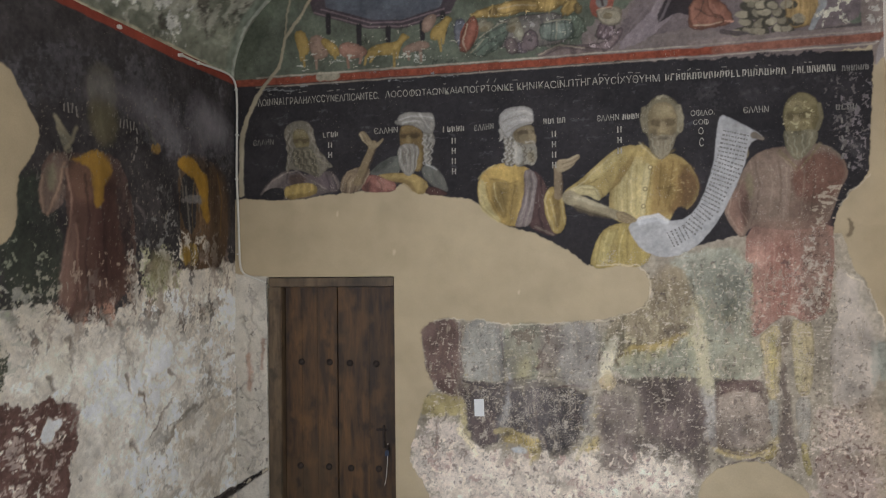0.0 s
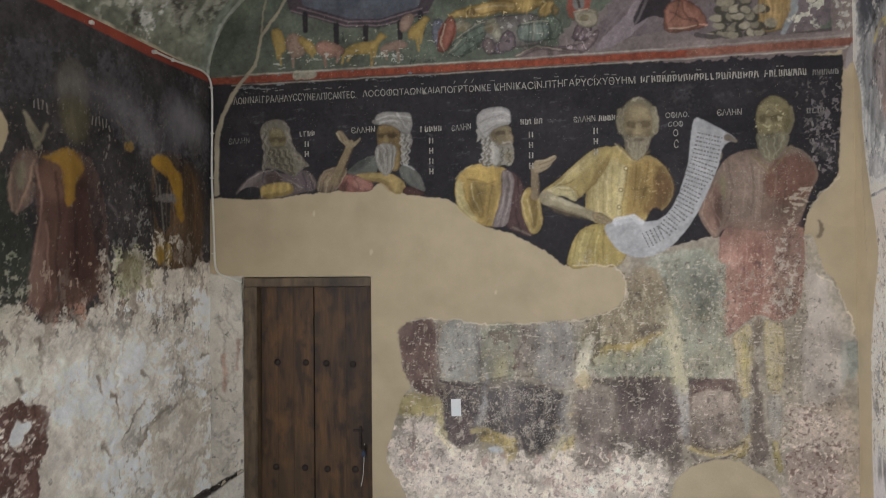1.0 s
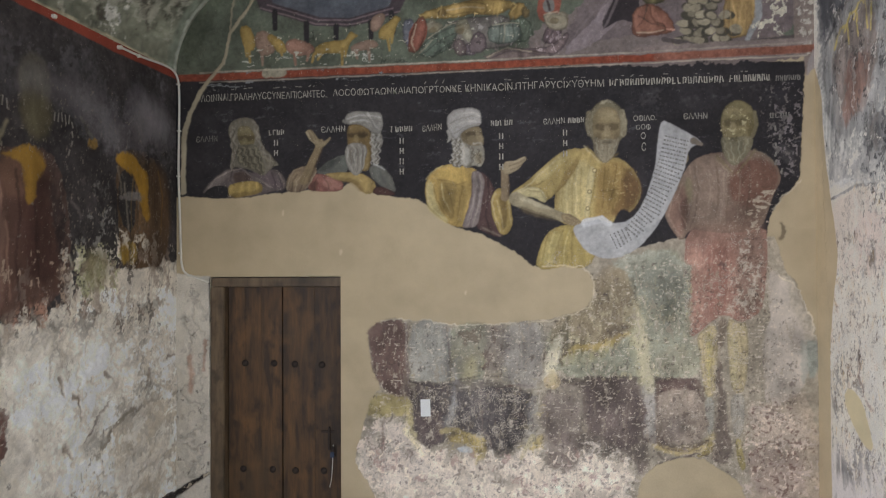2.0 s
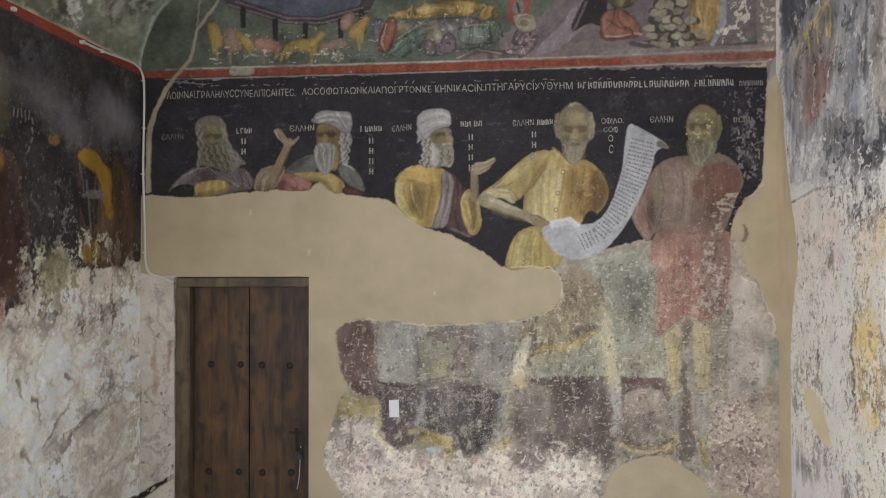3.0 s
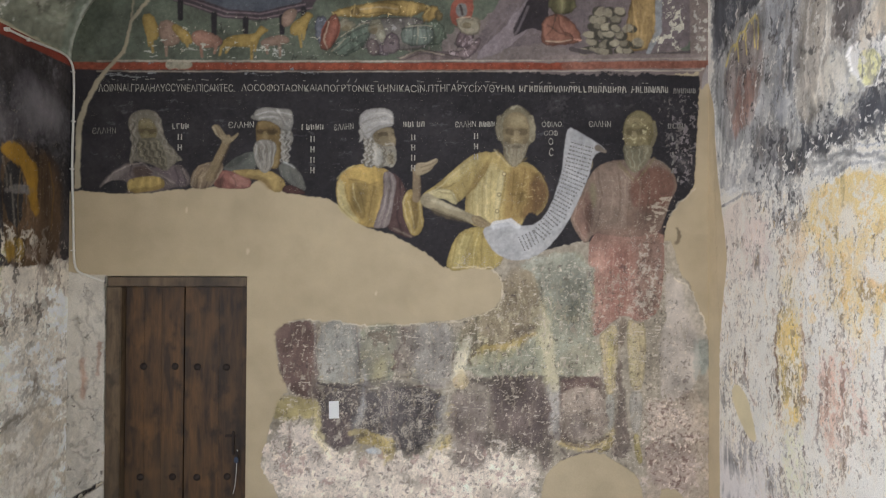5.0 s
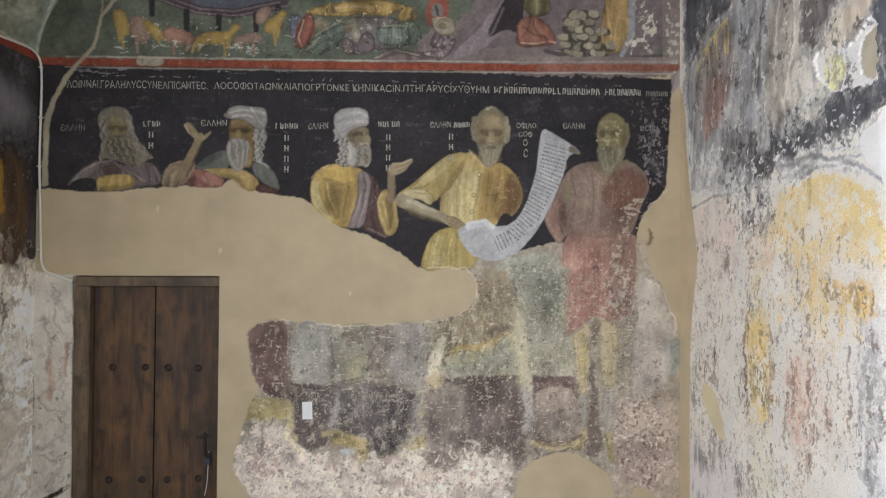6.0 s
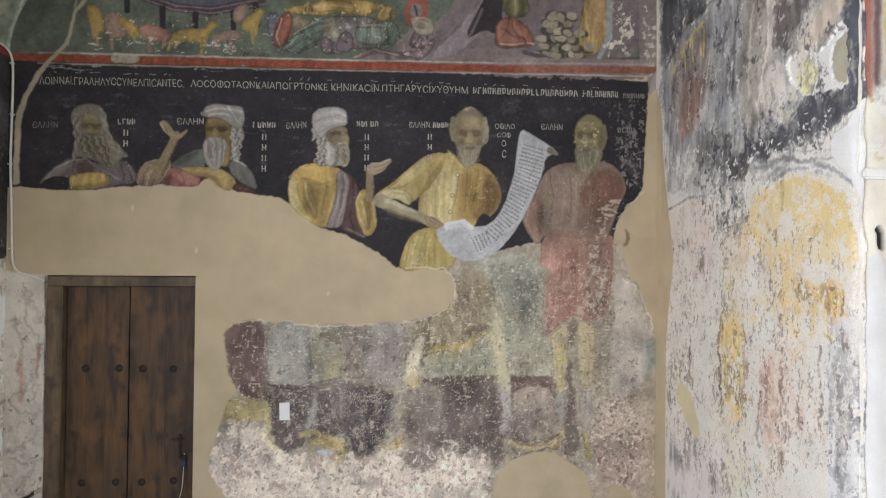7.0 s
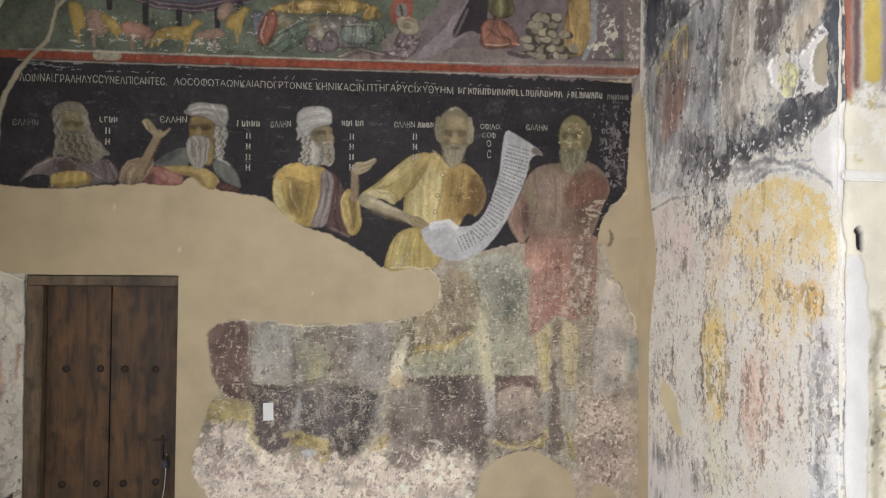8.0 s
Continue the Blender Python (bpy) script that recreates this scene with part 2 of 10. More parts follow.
def wood_material(name, dark, light, worn):
    """Old oiled boards: upright grain, knots, grey weathering."""
    m, nt, bsdf, make, link = material(name)
    info = make("ShaderNodeObjectInfo")
    grain = grain_node(nt, 7, 7, (4.0, 4.0, 0.6))
    fibre = grain_node(nt, 60, 4, (4.0, 4.0, 0.25))
    blot = grain_node(nt, 3.0, 6)
    col = mixed(nt, ramp(nt, grain, 0.35, 0.68), dark, light)
    col = mixed(nt, ramp(nt, fibre, 0.5, 0.75, 0, 0.4), col, tuple(0.45 * v for v in dark))
    col = mixed(nt, ramp(nt, blot, 0.48, 0.70, 0, 0.65), col, worn)
    col = mixed(nt, ramp(nt, grain_node(nt, 5.5, 6, (1.6, 1.6, 1.0)), 0.55, 0.72, 0, 0.55), col, tuple(1.5 * v for v in light))
    col = mixed(nt, ramp(nt, grain_node(nt, 9.0, 5, (1.3, 1.3, 0.9)), 0.56, 0.70, 0, 0.7), col, tuple(0.35 * v for v in dark))
    col = mixed(nt, ramp(nt, grain_node(nt, 2.2, 5, (2.0, 2.0, 0.6)), 0.5, 0.75, 0, 0.75), col, tuple(0.5 * v for v in dark))
    tone = ramp(nt, info.outputs["Random"], 0, 1, 0.8, 1.15)
    grey = make("ShaderNodeCombineColor")
    for s in grey.inputs[:3]:
        link(tone, s)
    col = mixed(nt, 1.0, col, grey.outputs[0], "MULTIPLY")
    link(col, bsdf.inputs["Base Color"])
    bsdf.inputs["Roughness"].default_value = 0.62
    bumped(nt, bsdf, math_node(nt, "ADD", grain, math_node(nt, "MULTIPLY", fibre, 0.5)), 0.5, 0.004)
    return m


FRESCO = fresco_material()
PLASTER = plain_material("lime_plaster", (196, 184, 160), vary=0.12)
STONE = plain_material("floor_stone", (140, 132, 120), vary=0.2, scale=5)
DOOR_WOOD = wood_material("door_wood", (0.038, 0.019, 0.0075), (0.128, 0.062, 0.020), (0.080, 0.047, 0.021))
FRAME_WOOD = wood_material("frame_wood", (0.082, 0.052, 0.028), (0.185, 0.122, 0.066), (0.15, 0.108, 0.066))
IRON = plain_material("wrought_iron", (58, 48, 42), rough=0.75, vary=0.3, scale=60, metal=0.4)
CABLE = plain_material("white_cable", (225, 220, 208), rough=0.45, vary=0.05, bump=0.05)
PAPER = plain_material("white_paper", (236, 235, 231), rough=0.8, vary=0.03, bump=0.05)
LETTER = plain_material("letter_paint", (164, 158, 147), rough=0.9, vary=0.5, scale=40)
FAINT = plain_material("faded_letter_paint", (124, 119, 112), rough=0.9, vary=0.4, scale=50)
INK = plain_material("scroll_ink", (134, 130, 126), rough=0.9, vary=0.3, scale=50)
BLUE = plain_material("blue_plastic", (44, 56, 78), rough=0.5, vary=0.1)


# ---------------------------------------------------------------- mesh tools
def part(name, bm, mat, parent=None, label=""):
    me = bpy.data.meshes.new(name)
    bm.to_mesh(me)
    bm.free()
    me.materials.append(mat)
    ob = new(name, me)
    ob.parent = parent
    if label:
        ob["label"] = label
    return ob


def add_box(bm, lo, hi, bevel=0.0):
    r = bmesh.ops.create_cube(bm, size=1.0)
    for v in r["verts"]:
        for k in range(3):
            v.co[k] = lo[k] + (v.co[k] + 0.5) * (hi[k] - lo[k])
    if bevel:
        edges = list({e for v in r["verts"] for e in v.link_edges})
        bmesh.ops.bevel(bm, geom=edges, offset=bevel, segments=2, affect="EDGES")


def box(lo, hi, bevel=0.0):
    bm = bmesh.new()
    add_box(bm, lo, hi, bevel)
    return bm


def tube(name, points, radius, mat, parent=None, label=""):
    """A round cable or rod through the points."""
    cu = bpy.data.curves.new(name, "CURVE")
    cu.dimensions, cu.bevel_depth, cu.bevel_resolution, cu.resolution_u = "3D", radius, 3, 6
    sp = cu.splines.new("NURBS")
    sp.points.add(len(points) - 1)
    for q, c in zip(sp.points, points):
        q.co = (*c, 1)
    sp.use_endpoint_u, sp.order_u = True, 3
    temp = bpy.data.objects.new(name, cu)
    scene.collection.objects.link(temp)
    me = bpy.data.meshes.new_from_object(temp.evaluated_get(bpy.context.evaluated_depsgraph_get()))
    bpy.data.objects.remove(temp)
    me.materials.clear()
    me.materials.append(mat)
    ob = new(name, me)
    ob.parent = parent
    if label:
        ob["label"] = label
    return ob


def surface(cv, place, table, mat, skip=None):
    """Turns a canvas into wall surface: one mesh for each painted thing in table (label number: name, parent, label), all in one
    continuous skin. place(u, v, depth) gives the world coordinates."""
    x, y, z = place(cv.u, cv.v, cv.rel)
    co = np.stack([x, y, z], -1)
    du, dv = np.gradient(co, axis=1), np.gradient(co, axis=0)
    nor = np.cross(du, dv)
    nor /= np.linalg.norm(nor, axis=-1, keepdims=True)
    px, py, pz = place(cv.u, cv.v, cv.rel + 1)
    flip = ((px - x) * nor[..., 0] + (py - y) * nor[..., 1] + (pz - z) * nor[..., 2]).mean() < 0
    nor = -nor if flip else nor
    nv, nu = cv.nv, cv.nu
    index = np.arange(nv * nu).reshape(nv, nu)
    quads = np.stack([index[:-1, :-1], index[:-1, 1:], index[1:, 1:], index[1:, :-1]], -1).reshape(-1, 4)
    quads = quads[:, ::-1] if flip else quads
    lab = cv.lab[:-1, :-1].reshape(-1)
    keep = np.ones(len(quads), bool)
    if skip is not None:
        keep = ~skip(0.5 * (cv.u[:-1, :-1] + cv.u[1:, 1:]), 0.5 * (cv.v[:-1, :-1] + cv.v[1:, 1:])).reshape(-1)
    made = {}
    for key, (name, parent, label) in table.items():
        q = quads[(lab == key) & keep]
        if len(q) == 0:
            continue
        used, q = np.unique(q, return_inverse=True)
        q = q.reshape(-1, 4)
        me = bpy.data.meshes.new(name)
        me.vertices.add(len(used))
        me.vertices.foreach_set("co", co.reshape(-1, 3)[used].astype(np.float32).ravel())
        me.loops.add(q.size)
        me.loops.foreach_set("vertex_index", q.astype(np.int32).ravel())
        me.polygons.add(len(q))
        me.polygons.foreach_set("loop_start", np.arange(0, q.size, 4, dtype=np.int32))
        me.update(calc_edges=True)
        me.polygons.foreach_set("use_smooth", np.ones(len(q), bool))
        a = me.attributes.new("pigment", "FLOAT_COLOR", "POINT")
        rgba = np.ones((len(used), 4), np.float32)
        rgba[:, :3] = np.clip(cv.col.reshape(-1, 3)[used], 0.003, 0.92)
        a.data.foreach_set("color", rgba.ravel())
        b = me.attributes.new("worn", "FLOAT", "POINT")
        b.data.foreach_set("value", cv.wear.reshape(-1)[used].astype(np.float32))
        me.normals_split_custom_set_from_vertices(nor.reshape(-1, 3)[used].tolist())
        me.materials.append(mat)
        ob = new(name, me)
        ob.parent = made.get(parent, parent)
        if label:
            ob["label"] = label
        made[key] = ob
    return made


def lettering(name, text, at, height, place, mat, parent, label="", width=None, turn=0.0):
    """Painted letters lying on a wall: at is their lower left corner in the wall's u and v."""
    cu = bpy.data.curves.new(name, "FONT")
    cu.size = 1.0
    temp = bpy.data.objects.new(name, cu)
    scene.collection.objects.link(temp)

    def drawn(words):
        cu.body = words
        return bpy.data.meshes.new_from_object(temp.evaluated_get(bpy.context.evaluated_depsgraph_get()))

    # phi: a round letter with a stem through it
    plain = text.replace("Φ", "Ο")
    stems = []
    for k, letter in enumerate(text):
        if letter == "Φ":
            stems.append(max(p.co.x for p in drawn(plain[:k + 1]).vertices) - 0.323)
    me = drawn(plain)
    bpy.data.objects.remove(temp)
    if stems:
        bm = bmesh.new()
        bm.from_mesh(me)
        for x in stems:
            bm.faces.new([bm.verts.new((x + p, q, 0.002)) for p, q in ((-0.04, -0.03), (0.04, -0.03), (0.04, 0.77), (-0.04, 0.77))])
        bm.to_mesh(me)
        bm.free()
    n = len(me.vertices)
    co = np.empty(n * 3, np.float32)
    me.vertices.foreach_get("co", co)
    co = co.reshape(-1, 3)
    co[:, :2] -= co[:, :2].min(0)
    tall, wide = co[:, 1].max(), co[:, 0].max()
    a = co[:, 0] * (width / wide if width else height / tall)
    b = co[:, 1] * height / tall
    # the brush wavers
    seed = int(at[0] * 997) % 800 + 20
    a, b = a + 0.0030 * fbm(a, b, 0.05, 0.05, seed, 3), b + 0.0040 * fbm(a, b, 0.045, 0.05, seed + 1, 3)
    c, s = math.cos(radians(turn)), math.sin(radians(turn))
    u, v = at[0] + a * c - b * s, at[1] + a * s + b * c
    x, y, z = place(u, v, np.full(n, 0.0035))
    me.vertices.foreach_set("co", np.stack([x, y, z], -1).astype(np.float32).ravel())
    me.update()
    me.materials.clear()
    me.materials.append(mat)
    ob = new(name, me)
    ob.parent = parent
    if label:
        ob["label"] = label
    return ob


def bars(name, spots, place, mat, parent, label="", joined=False):
    """Short painted bars in place of writing that cannot be read: u, v, width, height, turn of each. Joined where they are too small to tell apart."""
    bm = bmesh.new()
    for u, v, w, h, turn in spots:
        c, s = math.cos(radians(turn)), math.sin(radians(turn))
        vs = []
        for a, b in ((-w / 2, -h / 2), (w / 2, -h / 2), (w / 2, h / 2), (-w / 2, h / 2)):
            x, y, z = place(np.array(u + a * c - b * s), np.array(v + a * s + b * c), np.array(0.0035))
            vs.append(bm.verts.new((float(x), float(y), float(z))))
        bm.faces.new(vs)
        if not joined:
            part(name, bm, mat, parent, label)
            bm = bmesh.new()
    if joined:
        return tagged(part(name, bm, mat, parent, label), kind="stuff")
    bm.free()


# ---------------------------------------------------------------- the wall with the door
def on_main(u, v, d):
    return u, 3.1 - d, v


def on_left(u, v, d):
    return -1.562 - 0.1094 * u + 0.994 * d, 3.1 - 0.994 * u - 0.1094 * d, v


def on_right(u, v, d):
    return 2.25 - d, 3.1 - u, v


def on_end(u, v, d):
    return 2.25 + u, 1.34 - d, v


BEIGE = (157, 142, 116)
CHALK = (196, 186, 174)
COAL = (43, 40, 42)

mw = Canvas(-1.575, 2.26, 0.30, 3.56, 0.0046, BEIGE, 1.5, 3)
mw.bound = True
main_things = {0: ("wall_north_plaster", None, "")}
# trowel marks and damp clouds in the repair plaster
mw.col *= (1 + 0.05 * fbm(mw.u, mw.v, 0.5, 0.3, 41, 5) + 0.025 * mw.cloud)[..., None]
mw.rel += 0.0012 * fbm(mw.u, mw.v, 0.4, 0.4, 42, 4)
mw.wear += 0.05

# fresco ground of the three registers
UP, MID, LOW = 1, 2, 3
mw.area([(-1.678, 2.924), (-1.382, 2.930), (0.154, 2.962), (2.264, 3.004), (2.331, 3.547), (2.337, 4.282), (-1.853, 4.194)], (78, 84, 70), label=UP, rounds=0, ragged=0.002, mottle=0.35, wear=0.25, relief=0.002)
mw.area([(-1.776, 2.929), (-1.579, 2.925), (-1.415, 2.926), (0.154, 2.955), (2.204, 2.993), (2.196, 2.885), (2.180, 2.574), (2.175, 2.298), (2.083, 2.187), (1.999, 2.097), (1.963, 1.953), (1.976, 1.843), (1.175, 1.857), (0.663, 1.782), (0.622, 1.762), (0.534, 1.833), (0.409, 1.911), (0.274, 1.978), (0.155, 2.005), (0.048, 2.066), (-0.047, 2.180), (-0.231, 2.190), (-0.315, 2.223), (-0.423, 2.280), (-0.489, 2.287), (-0.583, 2.226), (-0.782, 2.242), (-0.865, 2.231), (-1.080, 2.204), (-1.377, 2.199), (-1.557, 2.209), (-1.770, 2.208)],
        COAL, label=MID, rounds=1, ragged=0.008, mottle=0.25, wear=0.24, relief=0.002)
mw.area([(0.622, 1.768), (0.919, 1.751), (0.963, 1.663), (0.942, 1.578), (0.833, 1.490), (0.663, 1.457), (0.494, 1.437), (0.223, 1.418), (0.005, 1.442), (-0.179, 1.463), (-0.313, 1.437), (-0.379, 1.387), (-0.379, 1.213), (-0.305, 1.045), (-0.361, 0.992), (-0.391, 0.896), (-0.417, 0.779), (-0.460, 0.680), (-0.463, 0.580), (-0.360, 0.473), (-0.309, 0.147), (1.170, 0.125), (1.212, 0.495), (1.291, 0.588), (1.411, 0.641), (1.566, 0.650), (1.686, 0.584), (1.823, 0.488), (1.872, 0.115), (2.242, 0.110), (2.256, 0.994), (2.252, 1.370), (2.211, 1.473), (2.149, 1.644), (2.080, 1.730), (2.032, 1.885), (1.998, 1.953), (1.520, 1.953), (1.176, 1.870), (0.697, 1.870)],
        (132, 122, 106), label=LOW, rounds=1, ragged=0.010, mottle=0.30, wear=0.42, relief=0.002)
main_things[UP] = ("biblical_fresco", None, "")
main_things[MID] = ("philosophers_fresco", None, "")
main_things[LOW] = ("worn_lower_fresco", None, "")

def cloth(number, outline, colour, fold=0.14, line=0.22, **more):
    mw.area(outline, colour, label=number, fold=fold, mottle=0.22, line=line, ragged=0.003, soft=0.004, **more)


def glaze(outline, colour, strength=0.6, soft=0.018, fold=0.1, cv=None):
    """A thin wash over paint that is already there."""
    (cv or mw).area(outline, colour, strength=strength, soft=soft, ragged=0.006, mottle=0.3, fold=fold)


def brush(points, width, colour, strength=0.7, cv=None):
    (cv or mw).stroke(points, width, width * 0.55, colour, strength=0.85 * strength, soft=0.006, ragged=0.006, mottle=0.5)


def brushes(paths, width, colour, strength=0.7, cv=None):
    for path in paths:
        brush(path, width, colour, strength, cv)


def curl(path, turns, swing, width, colour, strength=0.7):
    """A wavy lock of hair along a path."""
    p = np.array(path, float)
    seg = np.hypot(*np.diff(p, axis=0).T)
    s = np.concatenate([[0], np.cumsum(seg)])
    f = np.linspace(0, s[-1], int(turns * 8) + 2)
    x, y = np.interp(f, s, p[:, 0]), np.interp(f, s, p[:, 1])
    dx, dy = np.gradient(x), np.gradient(y)
    n = np.hypot(dx, dy) + 1e-9
    w = swing * np.sin(f / s[-1] * turns * 2 * np.pi)
    mw.stroke(np.stack([x - dy / n * w, y + dx / n * w], 1), width, width * 0.6, colour, strength=strength, soft=0.004, ragged=0.002, mottle=0.25)


# ---- upper register: animals, crowd, wheels, hill, stones
mw.area([(0.596, 2.956), (0.596, 3.179), (0.836, 3.284), (1.042, 3.356), (1.387, 3.153), (2.209, 3.128), (2.207, 2.961)], (104, 92, 88), mottle=0.2, ragged=0.02)
mw.area([(0.630, 3.008), (0.836, 3.181), (1.043, 3.597), (1.459, 3.811), (1.877, 3.888), (2.212, 3.615), (2.209, 3.163), (1.803, 3.072), (1.386, 3.102), (1.145, 3.151)], (96, 84, 84), mottle=0.3, ragged=0.01)
mw.area([(0.767, 3.026), (0.939, 3.200), (1.128, 3.426), (1.216, 3.669), (1.319, 3.671), (1.180, 3.323), (1.145, 3.237), (0.938, 3.062)], (112, 100, 102), fold=0.15)
mw.area([(0.990, 3.149), (1.146, 3.461), (1.216, 3.703), (1.337, 3.705), (1.249, 3.428), (1.231, 3.203), (1.128, 3.236)], (44, 38, 40), mottle=0.2)
mw.area([(-1.514, 2.935), (-1.400, 3.155), (-1.221, 3.562), (-1.192, 4.208), (-1.689, 4.197)], (68, 74, 60), mottle=0.4, soft=0.02, ragged=0.03)
mw.scour([(-1.151, 3.006), (-0.183, 3.040), (-0.184, 3.101), (-1.152, 3.064)], (150, 152, 142), 0.28, (0.06, 0.02), 1)
mw.area([(-1.122, 3.564), (-1.037, 3.345), (-0.694, 3.238), (-0.480, 3.227), (-0.198, 3.299), (-0.110, 3.443), (-0.118, 3.785)], (62, 52, 56), ragged=0.003, rounds=0, label=4)
mw.area([(-1.016, 3.600), (-0.961, 3.383), (-0.671, 3.292), (-0.493, 3.281), (-0.252, 3.346), (-0.184, 3.476), (-0.185, 3.783)], (70, 74, 82), ragged=0.003, rounds=0, mottle=0.3, label=4)
for line in ([(-1.037, 3.355), (-0.694, 3.251), (-0.480, 3.241), (-0.184, 3.316)], [(-0.994, 3.373), (-0.681, 3.275), (-0.486, 3.268), (-0.225, 3.336)]):
    mw.stroke(line, 0.008, 0.008, (106, 88, 92), ragged=0.002)
main_things[4] = ("painted_octagonal_font", UP, "dark purple eight-sided painted frame")
for foot in ([(-0.754, 3.257), (-0.753, 3.142)], [(-0.570, 3.233), (-0.570, 3.158)], [(-0.359, 3.256), (-0.359, 3.160)], [(-0.948, 3.329), (-0.947, 3.228)], [(-0.235, 3.305), (-0.224, 3.189)]):
    mw.stroke(foot, 0.035, 0.03, (40, 36, 38), ragged=0.002)


def painted_beast(number, outline, legs, colour, label):
    """A small four-footed beast seen from the side."""
    mw.area(outline, colour, label=number, fold=0.08, mottle=0.22, line=0.3, swell=0.2, ragged=0.003, soft=0.004)
    for leg in legs:
        mw.stroke(leg, 0.022, 0.014, tuple(0.9 * c for c in colour), label=number, ragged=0.002)
    main_things[number] = ("painted_animal", UP, label)


PINK, OCHRE = (132, 105, 88), (148, 120, 50)
painted_beast(5, [(-1.173, 3.244), (-1.109, 3.255), (-1.071, 3.168), (-1.070, 3.104), (-1.111, 3.089), (-1.148, 3.125)], [[(-1.112, 3.121), (-1.104, 3.025)], [(-1.130, 3.132), (-1.123, 3.063)]], OCHRE, "small painted beast in ochre")
painted_beast(6, [(-1.078, 3.200), (-1.007, 3.224), (-0.958, 3.163), (-0.938, 3.081), (-1.016, 3.057), (-1.064, 3.098)], [[(-1.028, 3.081), (-1.024, 3.005)]], PINK, "small painted beast in pale pink")
painted_beast(7, [(-1.006, 3.173), (-0.982, 3.200), (-0.940, 3.177), (-0.885, 3.136), (-0.869, 3.079), (-0.926, 3.072), (-0.963, 3.124)], [[(-0.908, 3.096), (-0.905, 3.064)]], OCHRE, "small painted beast in ochre")
painted_beast(8, [(-0.888, 3.136), (-0.849, 3.167), (-0.776, 3.150), (-0.721, 3.127), (-0.696, 3.090), (-0.738, 3.058), (-0.817, 3.056), (-0.872, 3.085)], [[(-0.830, 3.081), (-0.822, 3.004)], [(-0.738, 3.081), (-0.750, 3.028)]], (140, 100, 82), "small painted beast in pale pink")
painted_beast(9, [(-0.486, 3.110), (-0.393, 3.149), (-0.323, 3.140), (-0.310, 3.102), (-0.366, 3.085), (-0.479, 3.071)], [[(-0.373, 3.111), (-0.369, 3.025)], [(-0.448, 3.093), (-0.444, 3.034)]], PINK, "small painted beast in pale pink")
painted_beast(10, [(-0.363, 3.276), (-0.301, 3.314), (-0.262, 3.290), (-0.305, 3.201), (-0.362, 3.191)], [], PINK, "small painted beast in pale pink")
painted_beast(11, [(-0.696, 3.116), (-0.623, 3.144), (-0.518, 3.147), (-0.496, 3.181), (-0.481, 3.199), (-0.456, 3.184), (-0.431, 3.169), (-0.462, 3.151), (-0.489, 3.123), (-0.504, 3.076), (-0.554, 3.066), (-0.652, 3.070), (-0.686, 3.058), (-0.708, 3.076)], [[(-0.535, 3.094), (-0.534, 2.996)], [(-0.511, 3.102), (-0.516, 3.049)], [(-0.677, 3.091), (-0.708, 3.063), (-0.719, 3.017)], [(-0.653, 3.086), (-0.683, 3.032)]], OCHRE, "small painted beast in ochre")
painted_beast(12, [(-0.317, 3.167), (-0.299, 3.221), (-0.236, 3.265), (-0.211, 3.294), (-0.172, 3.270), (-0.198, 3.241), (-0.213, 3.194), (-0.241, 3.152), (-0.292, 3.142)], [[(-0.260, 3.171), (-0.246, 3.079)], [(-0.229, 3.180), (-0.234, 3.126)]], OCHRE, "small painted beast in ochre")
for at in ((-1.076, 3.110), (-0.860, 3.079), (-0.460, 3.079)):
    mw.scour([(at[0] - 0.08, at[1] - 0.05), (at[0] + 0.08, at[1] - 0.05), (at[0] + 0.08, at[1]), (at[0] - 0.08, at[1])], (150, 148, 134), 0.25, (0.03, 0.02), 63, soft=0.02)


def painted_wheel(number, at, r):
    mw.oval(at, r * 0.95, r * 1.5, (122, 62, 46), -18, label=number, mottle=0.25)
    mw.oval(at, r * 0.5, r * 0.62, (96, 94, 90), label=number, mottle=0.3)
    mw.stroke([(at[0] - r * 0.15, at[1] + r * 0.4), (at[0] + r * 0.1, at[1] - r * 0.4)], 0.014, 0.012, (60, 48, 46))
    main_things[number] = ("painted_wheel", UP, "red painted wheel with a grey hub")


painted_wheel(15, (0.713, 3.331), 0.070)

